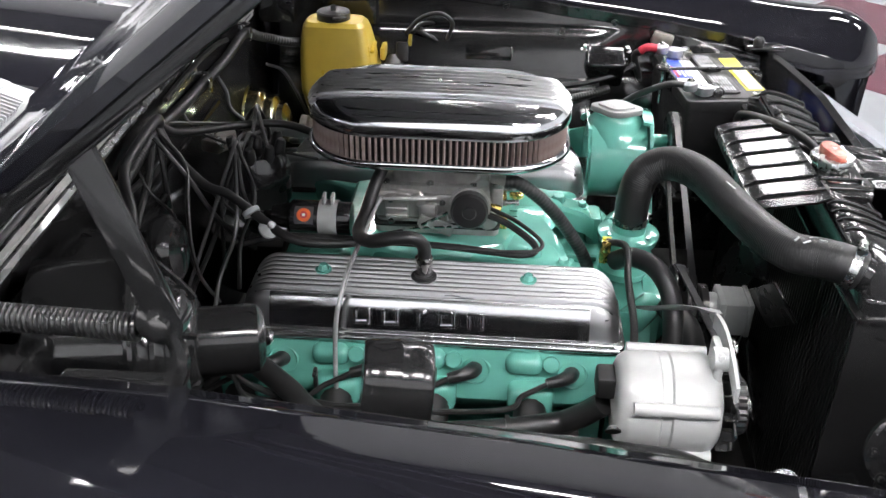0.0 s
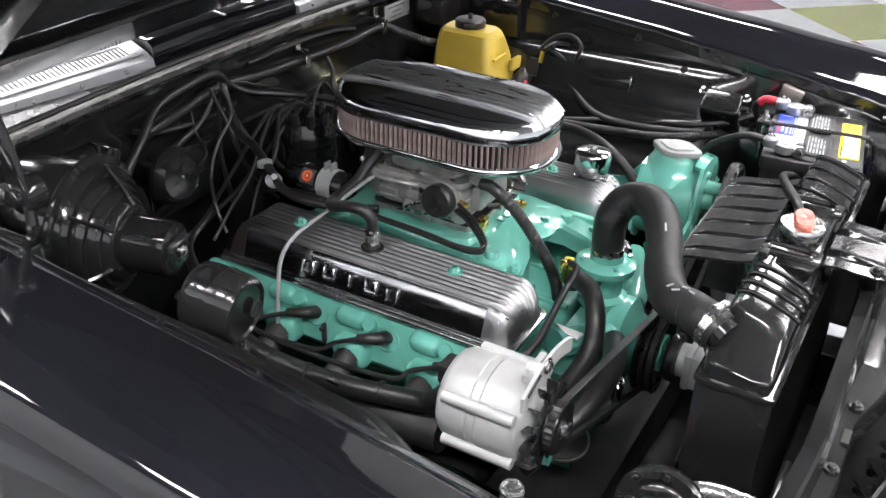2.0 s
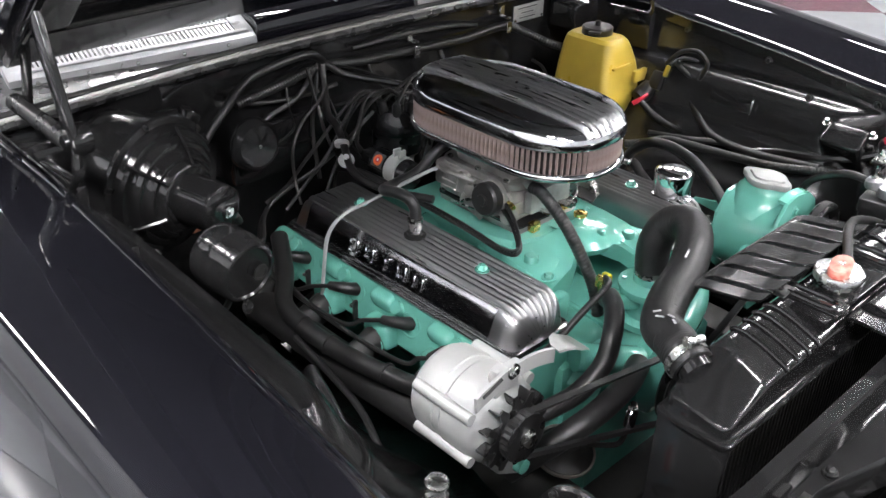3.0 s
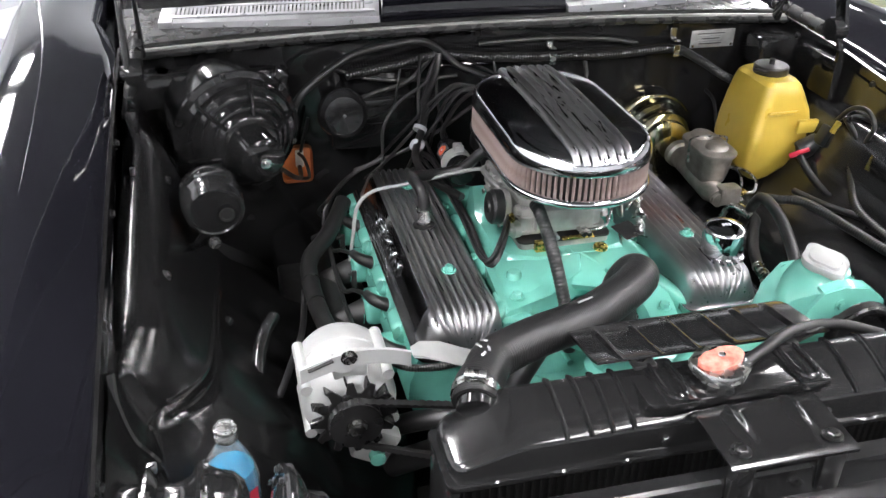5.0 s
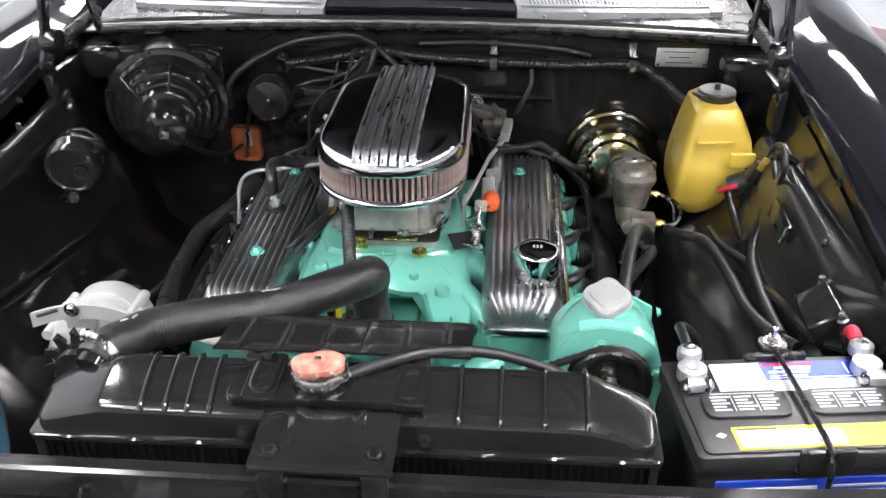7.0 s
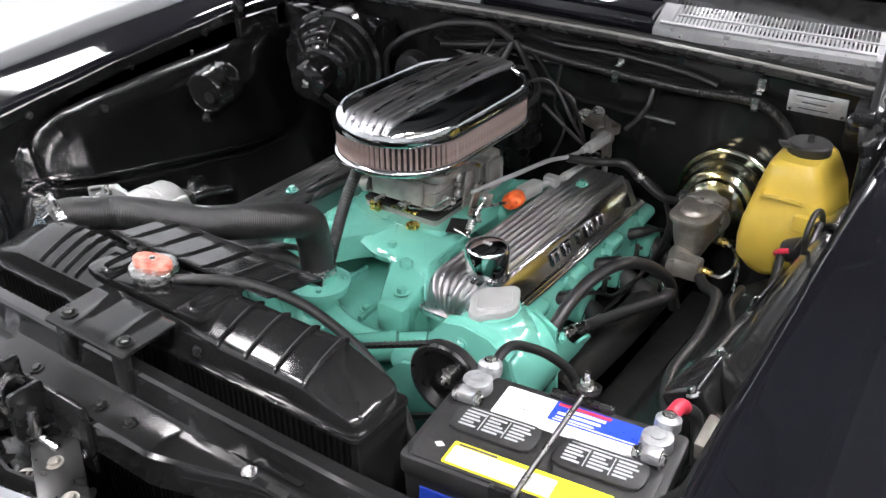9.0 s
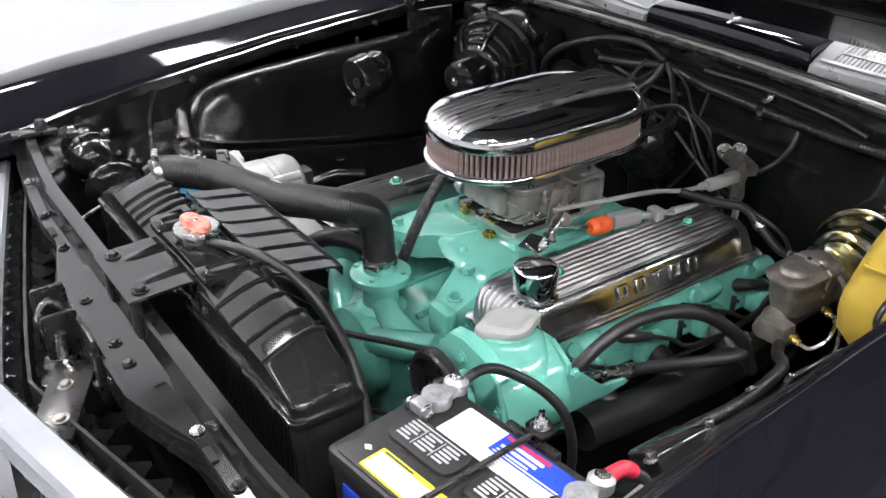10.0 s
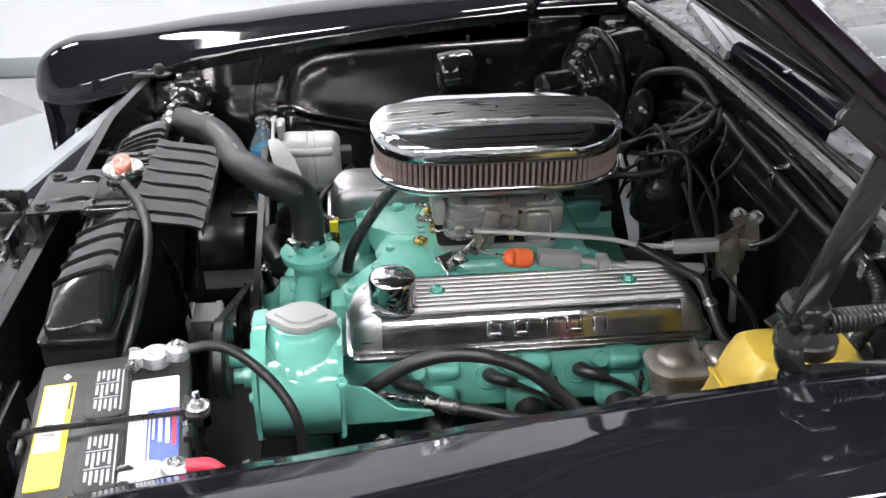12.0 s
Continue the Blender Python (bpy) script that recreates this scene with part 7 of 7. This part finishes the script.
part("bail", tube([(0.42, 0.23, 0.82), (0.418, 0.235, 0.86), (0.425, 0.235, 0.874), (0.462, 0.232, 0.878), (0.50, 0.23, 0.874), (0.506, 0.23, 0.86), (0.504, 0.225, 0.82)], 0.0025, 6), STEEL, mc, "steel wire bail")
part("outlet_block", box(0.48, 0.15, 0.775, 0.05, 0.035, 0.04, 0.006), CAST, mc)
part("end_plug", lathe([(0, 0), (0.016, 0), (0.016, 0.01), (0.010, 0.012), (0, 0.012)], (0.456, 0.148, 0.768), (0, -1, -0.1), 20), CAST, mc)
for x, y, z in ((0.507, 0.155, 0.775), (0.505, 0.235, 0.80)):
    part("fitting", lathe([(0, 0), (0.008, 0), (0.008, 0.012), (0.005, 0.02), (0, 0.02)], (x, y, z), (1, -0.2, -0.1), 6), BRASS, mc, "brass pipe nut")
hose("brake_line", [(0.525, 0.152, 0.772), (0.545, 0.15, 0.775), (0.558, 0.17, 0.79), (0.55, 0.20, 0.80), (0.528, 0.232, 0.798)], 0.0032, "thin bent steel brake pipe", "pipe", STEEL, segs=8)
hose("brake_line", [(0.525, 0.23, 0.80), (0.55, 0.22, 0.78), (0.555, 0.20, 0.72), (0.55, 0.15, 0.64)], 0.0032, "thin bent steel brake pipe", "pipe", STEEL, segs=8)
hose("brake_switch_lead", [(0.56, 0.44, 0.90), (0.565, 0.40, 0.88), (0.565, 0.36, 0.80), (0.56, 0.33, 0.72)], 0.004, "thin black wire beside the booster", "wire", WIRE, segs=8)

# ---- washer bottle ----
wb = thing("washer_bottle", (0.61, 0.27, 0.78), "yellowed plastic washer bottle with a black cap", "washer bottle")
bsec = [(0.775, 0.578, 0.612, 0.22, 0.29), (0.785, 0.562, 0.628, 0.21, 0.32), (0.812, 0.543, 0.655, 0.198, 0.35), (0.85, 0.542, 0.682, 0.192, 0.36), (0.885, 0.546, 0.698, 0.190, 0.362), (0.895, 0.548, 0.697, 0.195, 0.362),
        (0.94, 0.558, 0.688, 0.202, 0.362), (0.975, 0.567, 0.672, 0.208, 0.36), (0.995, 0.573, 0.662, 0.214, 0.356), (1.003, 0.582, 0.655, 0.222, 0.348)]
part("bottle", rings(bmesh.new(), [[((a + b) / 2 + x, (c + d) / 2 + y, z) for x, y in outline(b - a, d - c, min(0.022, (d - c) * 0.45, (b - a) * 0.45), 4)] for z, a, b, c, d in [(q[0] - 0.010,) + q[1:] for q in bsec]]), YELLOW, wb, "", 30)
part("cap", lathe([(0, 0), (0.036, 0), (0.038, 0.003), (0.038, 0.018), (0.035, 0.021), (0, 0.022)], (0.621, 0.29, 0.990), segs=30), RUBBER, wb, "black rubber cap")
part("cap_tab", join(box(0.588, 0.272, 1.004, 0.03, 0.03, 0.006, 0.003, 2, (0, 10, 30)), lathe([(0, 0), (0.007, 0), (0.006, 0.014), (0, 0.016)], (0.621, 0.29, 1.009), segs=12)), RUBBER, wb)
part("mount_ear", box(0.665, 0.182, 0.905, 0.05, 0.012, 0.03, 0.004), YELLOW, wb)
part("shoulder_step", box(0.612, 0.1985, 0.932, 0.075, 0.010, 0.007, 0.003, 2, (-8, 0, 2)), YELLOW, wb)
pm = thing("washer_pump", (0.672, 0.16, 0.87), "black washer pump with a red wire and yellow plug", "washer pump")
part("body", lathe([(0, 0), (0.02, 0), (0.022, 0.01), (0.022, 0.045), (0.014, 0.05), (0, 0.05)], (0.645, 0.165, 0.855), (0.9, -0.2, 0.5), 20), RUBBER, pm)
part("block", box(0.69, 0.14, 0.895, 0.04, 0.03, 0.045, 0.005, 2, (0, 25, 0)), RUBBER, pm)
part("yellow_plug", box(0.69, 0.122, 0.925, 0.012, 0.008, 0.028, 0.002, 2, (0, 25, 0)), YELLOW, pm, "yellow plastic connector")
part("red_boot", tube([(0.628, 0.165, 0.845), (0.64, 0.15, 0.86), (0.655, 0.145, 0.868)], 0.006, 10), INKRED, pm)
for pts, r in (([(0.70, 0.133, 0.938), (0.70, 0.098, 0.976), (0.70, 0.053, 0.989), (0.70, 0.023, 0.967), (0.70, 0.033, 0.932), (0.70, 0.04, 0.885), (0.70, 0.079, 0.817)], 0.005),
               ([(0.70, 0.11, 0.949), (0.70, 0.043, 0.913), (0.70, -0.009, 0.867), (0.69, -0.062, 0.82), (0.68, -0.165, 0.825), (0.67, -0.306, 0.835)], 0.006),
               ([(0.70, 0.118, 0.94), (0.725, 0.10, 0.955), (0.742, 0.06, 0.945), (0.735, 0.02, 0.90), (0.70, 0.02, 0.86)], 0.005),
               ([(0.698, 0.13, 0.92), (0.703, 0.09, 0.912), (0.675, 0.02, 0.86), (0.648, -0.05, 0.825), (0.64, -0.15, 0.82), (0.635, -0.26, 0.832), (0.634, -0.32, 0.84)], 0.0095),
               ([(0.64, 0.15, 0.85), (0.648, 0.10, 0.82), (0.655, 0.03, 0.81), (0.69, 0.04, 0.84), (0.72, 0.08, 0.90)], 0.008),
               ([(0.52, 0.10, 0.79), (0.545, 0.06, 0.80), (0.58, 0.02, 0.81), (0.60, -0.10, 0.812), (0.605, -0.22, 0.822), (0.625, -0.30, 0.832), (0.65, -0.35, 0.84)], 0.010),
               ([(0.60, 0.09, 0.80), (0.61, 0.0, 0.812), (0.655, -0.1, 0.818), (0.668, -0.24, 0.83), (0.67, -0.33, 0.84)], 0.007)):
    hose("wing_loom", pts, r, "black sleeved wiring along the inner wing", "wiring loom", WIRE, rib=(0.006, 0.0008) if r > 0.008 else None, group="wing looms")
rl = thing("relay_box", (0.70, -0.34, 0.87), "ribbed black voltage regulator on the inner wing", "regulator")
part("cover", box(0.692, -0.34, 0.880, 0.060, 0.09, 0.085, 0.008, 3, (0, -35, 0)), GLOSS, rl)
part("base", box(0.722, -0.34, 0.86, 0.012, 0.11, 0.09, 0.004, 2, (0, -35, 0)), SATIN, rl)
part("stud", bolt((0.69, -0.39, 0.92), (-0.4, 0, 1), 0.006, 0.012), STEEL, rl)
part("stud", bolt((0.69, -0.29, 0.92), (-0.4, 0, 1), 0.006, 0.012), STEEL, rl)
solo("wing_brace", box(0.742, -0.475, 0.935, 0.02, 0.05, 0.03, 0.004, 2, (15, 0, 0)), CAST, "small grey steel bracket on the inner wing", "bracket", at=(0.742, -0.475, 0.935))

# ---- battery ----
BM = Matrix.Translation((0.441, -0.680, 0.0)) @ Matrix.Rotation(radians(7), 4, "Z")
BL, BW, BZ = 0.300, 0.192, 0.908
bat = thing("battery", BM @ Vector((BL / 2, BW / 2, 0.69)), "black car battery with white, blue and yellow labels", "battery")


def on_battery(bm):
    bm.transform(BM)
    return bm


def patch(u0, u1, v0, v1, z, thick=0.0006, r=0.0005, n=1):
    """A flat rectangle on the battery top, along its length and width."""
    return on_battery(slab([((u0 + u1) / 2 + x, (v0 + v1) / 2 + y) for x, y in outline(u1 - u0, v1 - v0, r, n)], z, z + thick))


part("case", on_battery(rings(bmesh.new(), [[(BL / 2 + x * k, BW / 2 + y * k, z) for x, y in outline(BL - 0.008, BW - 0.008, 0.008, 3)] for k, z in ((0.94, 0.690), (0.97, 0.715), (1.0, 0.877), (1.0, 0.886))])), BATT, bat)
part("lid", on_battery(slab([(BL / 2 + x, BW / 2 + y) for x, y in outline(BL, BW, 0.010, 4)], 0.881, BZ, 0.004)), BATT, bat)
part("lid_step", on_battery(slab([(BL / 2 + x, 0.062 + y) for x, y in outline(BL - 0.02, 0.112, 0.010, 3)], BZ - 0.002, BZ + 0.003, 0.0015)), BATT, bat)
for u0 in (0.030, 0.164):
    w = 0.112
    part("vent_cap", on_battery(slab([(u0 + w / 2 + x, 0.090 + y) for x, y in outline(w, 0.050, 0.014, 2)], BZ + 0.002, BZ + 0.008, 0.002)), BATT, bat, "embossed vent cap with pale print")
    z = BZ + 0.0079
    part("print_bar", patch(u0 + 0.014, u0 + w - 0.012, 0.1075, 0.1095, z), PALE, bat)
    for c in range(3):
        for k in range(5):
            a = u0 + 0.012 + 0.031 * c
            cut = (0.0, 0.006, 0.003, 0.009, 0.004)[(k + 2 * c) % 5]
            part("print_bar", patch(a, a + 0.026 - cut, 0.1005 - 0.0062 * k, 0.1038 - 0.0062 * k, z), PALE, bat)
    for a in (0.0385, 0.0695):
        part("print_rule", patch(u0 + a, u0 + a + 0.0012, 0.074, 0.105, z), PALE, bat)
part("white_label", patch(0.064, 0.262, 0.119, 0.179, BZ, 0.0014, 0.003, 2), WHITE, bat, "white label")
for k in range(3):
    part("print_bar", patch(0.085, 0.112 - 0.005 * k, 0.132 + 0.010 * k, 0.134 + 0.010 * k, BZ + 0.0014), PALE, bat)
part("blue_label", patch(0.132, 0.262, 0.141, 0.1792, BZ, 0.0018, 0.002, 2), BLUE, bat, "blue label with pale print bars")
for k, (a, b, v0, v1, m) in enumerate(((0.136, 0.205, 0.171, 0.1765, INKRED), (0.150, 0.200, 0.1635, 0.1685, WHITE), (0.140, 0.196, 0.155, 0.1595, WHITE), (0.140, 0.190, 0.148, 0.1505, WHITE), (0.138, 0.256, 0.1435, 0.1452, WHITE), (0.246, 0.248, 0.150, 0.174, WHITE))):
    part("print_bar", patch(a, b, v0, v1, BZ + 0.0018), m, bat)
for k in range(4):
    part("print_bar", patch(0.140 + 0.004 * (k % 2), 0.245 - 0.011 * (k % 3), 0.1225 + 0.0045 * k, 0.1240 + 0.0045 * k, BZ + 0.0014), PALE, bat)
part("yellow_label", patch(0.053, 0.252, 0.010, 0.049, BZ + 0.003, 0.0012, 0.002, 2), LEMON, bat, "yellow warning label")
part("label_panel", patch(0.057, 0.187, 0.0125, 0.0415, BZ + 0.0042), WHITE, bat)
for k in range(9):
    part("print_bar", patch(0.064 + 0.013 * k, 0.072 + 0.013 * k, 0.016 + 0.002 * (k % 2), 0.038 - 0.004 * (k % 3), BZ + 0.0048), PALE, bat)
part("print_bar", patch(0.060, 0.110, 0.0435, 0.0465, BZ + 0.0042), INK, bat)
part("chip_mark", on_battery(slab([(0.038 + x, 0.036 + y) for x, y in ((-0.007, 0), (0, -0.005), (0.007, 0), (0, 0.005))], BZ + 0.003, BZ + 0.0036)), WHITE, bat)
part("front_label", on_battery(box(BL / 2, 0.0035, 0.838, 0.245, 0.003, 0.058, 0.001, 1)), BLUE, bat, "blue front label with a pale logo bar")
part("logo_bar", on_battery(box(0.10, 0.0015, 0.846, 0.11, 0.0015, 0.020, 0.0005, 1)), WHITE, bat)
for k in range(3):
    part("print_bar", on_battery(box(0.21, 0.0015, 0.855 - k * 0.009, 0.075 - 0.012 * k, 0.0015, 0.003, 0, 1)), PALE, bat)
part("red_line", on_battery(box(0.10, 0.0015, 0.826, 0.13, 0.0015, 0.004, 0, 1)), INKRED, bat)
for u in (0.032, 0.268):
    part("post", on_battery(lathe([(0, 0), (0.0105, 0), (0.009, 0.024), (0, 0.024)], (u, 0.150, BZ), segs=16)), LEAD, bat)


def terminal(u, s):
    t = thing("battery_terminal", BM @ Vector((u, 0.15, BZ + 0.01)), "grey lead battery clamp with a steel bolt" if s < 0 else "grey lead battery clamp with a red boot", "battery terminal", "battery terminals")
    part("clamp_ring", on_battery(lathe([(0.010, 0), (0.019, 0), (0.020, 0.003), (0.019, 0.017), (0.010, 0.019)], (u, 0.150, BZ + 0.004), segs=24)), LEAD, t)
    part("jaw", on_battery(box(u + s * 0.002, 0.126, BZ + 0.012, 0.024, 0.022, 0.016, 0.004)), LEAD, t)
    part("jaw_bolt", on_battery(join(tube([(u - 0.020, 0.122, BZ + 0.012), (u + 0.020, 0.122, BZ + 0.012)], 0.0045, 8), bolt((u - 0.013, 0.122, BZ + 0.012), (-1, 0, 0), 0.008, 0.008), bolt((u + 0.013, 0.122, BZ + 0.012), (1, 0, 0), 0.008, 0.007))), STEEL, t)
    part("cable_head", on_battery(join(box(u + 0.004, 0.170, BZ + 0.014, 0.020, 0.024, 0.012, 0.004), lathe([(0, 0), (0.015, 0), (0.0165, 0.004), (0.016, 0.015), (0.010, 0.020), (0, 0.020)], (u + 0.004, 0.178, BZ + 0.012), (0, 0.15, 1), 18))), LEAD, t)
    part("clamp_screw", on_battery(bolt((u + 0.004, 0.180, BZ + 0.0315), (0, 0.15, 1), 0.006, 0.005)), STEEL, t)
    return t


tn, tp2 = terminal(0.032, -1), terminal(0.268, 1)
part("red_boot", on_battery(tube([(0.272, 0.192, BZ + 0.022), (0.276, 0.215, BZ + 0.022), (0.280, 0.228, BZ + 0.012)], 0.0095, 12)), INKRED, tp2, "bright red cable boot")
hose("battery_cable", [(0.456, -0.495, 0.928), (0.452, -0.455, 0.932), (0.455, -0.42, 0.918), (0.478, -0.374, 0.882), (0.502, -0.345, 0.835), (0.515, -0.34, 0.76), (0.50, -0.35, 0.66)], 0.0072, "thick black battery cable bending down to the frame", "battery cable", RUBBER)
hose("battery_cable", [(0.690, -0.422, 0.920), (0.705, -0.41, 0.90), (0.72, -0.43, 0.82), (0.70, -0.40, 0.70)], 0.0085, "thick black battery cable beside the inner wing", "battery cable", RUBBER)
hd2 = thing("battery_hold_down", (0.585, -0.6, 0.93), "black rod clamping the battery across its top", "hold-down")
part("rod", on_battery(tube([(0.160, 0.204, 0.922), (0.160, 0.185, 0.921), (0.158, 0.095, 0.922), (0.156, 0.005, 0.922), (0.155, -0.012, 0.914), (0.155, -0.020, 0.890), (0.155, -0.022, 0.80)], 0.004, 8)), SATIN, hd2)
part("rear_grip", on_battery(box(0.160, 0.190, 0.899, 0.085, 0.012, 0.036, 0.004)), SATIN, hd2)
part("front_grip", on_battery(box(0.156, -0.003, 0.897, 0.070, 0.008, 0.040, 0.003)), SATIN, hd2)
part("stud", on_battery(tube([(0.160, 0.204, 0.84), (0.160, 0.204, 0.948)], 0.004, 8)), STEEL, hd2)
part("nut", on_battery(bolt((0.160, 0.204, 0.926), (0, 0, 1), 0.009, 0.010)), STEEL, hd2)
part("ear", on_battery(slab([(0.160 + x, 0.204 + y) for x, y in outline(0.036, 0.030, 0.010, 4)], 0.921, 0.9245)), SATIN, hd2)
solo("battery_tray", on_battery(join(box(BL / 2, BW / 2, 0.680, BL + 0.02, BW + 0.02, 0.012, 0.003), box(BL / 2, BW / 2, 0.56, 0.06, 0.16, 0.24, 0.006))), SATIN, "satin black battery tray", "battery tray", at=(0.58, -0.575, 0.68))

# ---- passenger front corner: horns, fluid bottle ----
hnp, hax = Vector((-0.74, -0.622, 0.888)), Vector((1.0, -0.08, -0.07)).normalized()
h = thing("car_horn", hnp, "gloss black disc horn lying beside the radiator support", "horn")
part("back_shell", lathe([(0, 0), (0.026, 0), (0.03, 0.006), (0.031, 0.024), (0.04, 0.03), (0.049, 0.032), (0.050, 0.036), (0.044, 0.040), (0.032, 0.046), (0.029, 0.056), (0, 0.056)], hnp, hax, 36), GLOSS, h)
part("coil_housing", lathe([(0.029, 0.05), (0.031, 0.07), (0.038, 0.082), (0.050, 0.088), (0.0535, 0.091), (0.0535, 0.096), (0.049, 0.10), (0.044, 0.112), (0.040, 0.130), (0.030, 0.142), (0.014, 0.148), (0, 0.149)], hnp, hax, 36), GLOSS, h)
m = axis_matrix(hnp, hax)
for k in range(6):
    a = 2 * math.pi * k / 6
    part("screw", bolt(m @ Vector((0.050 * math.cos(a), 0.050 * math.sin(a), 0.096)), hax, 0.0045), STEEL, h)
for k in range(4):
    a = 2 * math.pi * k / 4 + 0.5
    part("clip", box(*(m @ Vector((0.05 * math.cos(a), 0.05 * math.sin(a), 0.036))), 0.012, 0.012, 0.010, 0.002), STEEL, h)
part("terminal", tube([m @ Vector((0, 0, 0.148)), m @ Vector((0, 0, 0.158))], 0.006, 10), STEEL, h)
part("stay", tube([m @ Vector((0.03, 0, 0.06)), (-0.68, -0.68, 0.86), (-0.69, -0.715, 0.84)], 0.010, 8, flat=0.35), STEEL, h, "bare steel stay")
h2p, h2x = Vector((-0.548, -0.622, 0.845)), Vector((-1.0, 0.0, 0.24)).normalized()
h2 = thing("car_horn", h2p, "gloss black round horn with a screwed rim ring", "horn")
part("back_shell", lathe([(0, -0.045), (0.020, -0.045), (0.024, -0.040), (0.026, -0.020), (0.040, -0.012), (0.048, -0.006), (0.053, 0), (0, 0)], h2p, h2x, 40), GLOSS, h2)
part("rim_ring", lathe([(0.040, 0), (0.055, 0), (0.057, 0.003), (0.057, 0.010), (0.053, 0.014), (0.043, 0.015), (0.040, 0.012)], h2p, h2x, 44), GLOSS, h2)
part("face", lathe([(0, 0.004), (0.041, 0.004), (0.038, 0.012), (0.030, 0.018), (0.012, 0.020), (0, 0.020)], h2p, h2x, 40), GLOSS, h2)
hm2 = axis_matrix(h2p, h2x)
for k in range(8):
    a = 2 * math.pi * k / 8
    part("screw", bolt(hm2 @ Vector((0.049 * math.cos(a), 0.049 * math.sin(a), 0.0145)), h2x, 0.0045), SATIN, h2)
part("stay", tube([h2p - h2x * 0.035, (-0.49, -0.66, 0.845), (-0.47, -0.73, 0.83)], 0.010, 8, flat=0.35), STEEL, h2, "bare steel stay")
FBX, FBY, FBZ = -0.615, -0.455, 0.638
fb = thing("fluid_bottle", (FBX, FBY, FBZ), "clear plastic bottle half full of blue washer fluid", "bottle")
part("fluid", lathe([(0, 0), (0.034, 0), (0.0365, 0.004), (0.0365, 0.115), (0.034, 0.133), (0.0325, 0.138), (0, 0.138)], (FBX, FBY, FBZ), segs=28), FLUID, fb, "bright blue fluid")
g = part("shell", lathe([(0, -0.003), (0.036, -0.003), (0.039, 0.003), (0.039, 0.118), (0.035, 0.138), (0.026, 0.160), (0.0165, 0.178), (0.0135, 0.186), (0.0135, 0.212), (0.0122, 0.212), (0.0122, 0.186), (0.0152, 0.178), (0.0247, 0.160), (0.0337, 0.138), (0.0377, 0.117), (0.0377, 0.002), (0, 0.0)], (FBX, FBY, FBZ), segs=28), GLASS, fb, "clear plastic shell")
g.visible_shadow = False
for dz in (0.190, 0.205):
    part("neck_ring", lathe([(0.0136, dz), (0.0155, dz), (0.0155, dz + 0.003), (0.0136, dz + 0.003)], (FBX, FBY, FBZ), segs=24), STEEL, fb)
for nm, r, a0, a1, z0, z1, m in (("label", 0.0396, 215, 300, 0.045, 0.116, WHITE), ("label_band", 0.0400, 290, 330, 0.045, 0.116, INKRED)):
    part(nm, rings(bmesh.new(), [[(FBX + r * math.cos(radians(d)), FBY + r * math.sin(radians(d)), FBZ + z) for d in range(a0, a1 + 1, 5)] for z in (z0, z1)], False, False), m, fb, "white label" if m is WHITE else "red label band")
solo("bottle_shelf", box(FBX, FBY - 0.01, FBZ - 0.009, 0.15, 0.16, 0.012, 0.003), SATIN, "small black shelf under the fluid bottle", "shelf", at=(FBX, FBY, FBZ - 0.009))
hose("side_loom", [(-0.43, -0.262, 0.79), (-0.415, -0.23, 0.75), (-0.41, -0.19, 0.728), (-0.432, -0.06, 0.722), (-0.438, 0.06, 0.722), (-0.43, 0.14, 0.732), (-0.385, 0.20, 0.75), (-0.34, 0.28, 0.78)], 0.017, "thick taped black loom along the engine side", "wiring loom", WIRE, segs=14)
for p in ((-0.419, -0.13, 0.7255), (-0.4375, -0.0, 0.7215), (-0.4375, 0.075, 0.7225)):
    solo("loom_tie", lathe([(0.0172, -0.003), (0.0188, -0.003), (0.0188, 0.003), (0.0172, 0.003)], p, (-0.1, 1, 0.0), 18), WIRE, "black tie round the loom", "cable tie", "loom ties", at=p)
hose("lower_tube", [(-0.56, -0.30, 0.70), (-0.53, -0.24, 0.71), (-0.50, -0.16, 0.715), (-0.47, -0.05, 0.70), (-0.45, 0.08, 0.70)], 0.006, "thin black tube low beside the inner wing", segs=8)

# ---- floor tiles, laid diagonally ----
S = 0.72
tile = bmesh.new()
bmesh.ops.create_cube(tile, size=1)
tile.transform(Matrix.Diagonal((S - 0.004, S - 0.004, 0.01, 1)))
bmesh.ops.bevel(tile, geom=[e for e in tile.edges if e.verts[0].co.z > 0 and e.verts[1].co.z > 0], offset=0.002, segments=1, affect="EDGES")
tmes = [mesh_of(tile.copy(), "floor_tile", m) for m in TILES]
R45 = Matrix.Rotation(radians(45), 4, "Z")
o45 = R45.inverted() @ Vector((-3.015, -1.726, 0))
count = 0
for i in range(-8, 14):
    for j in range(-10, 11):
        p = R45 @ Vector((o45.x + (i + 0.5) * S, o45.y + (j + 0.5) * S, 0.006))
        if p.x < -3.1 or p.x > 6.0 or abs(p.y) > 5.2 or (abs(p.x) < 0.5 and abs(p.y) < 1.4):
            continue
        k = (i + j) % 2
        # white tiles on this side take the dimmed copy
        if p.x > 1.6:
            k = 4 if k else (3 if p.y > -0.9 and i % 3 == 0 else 2)
        piece("floor_tile", tmes[k], floor, Matrix.Translation(p) @ R45)
        count += 1
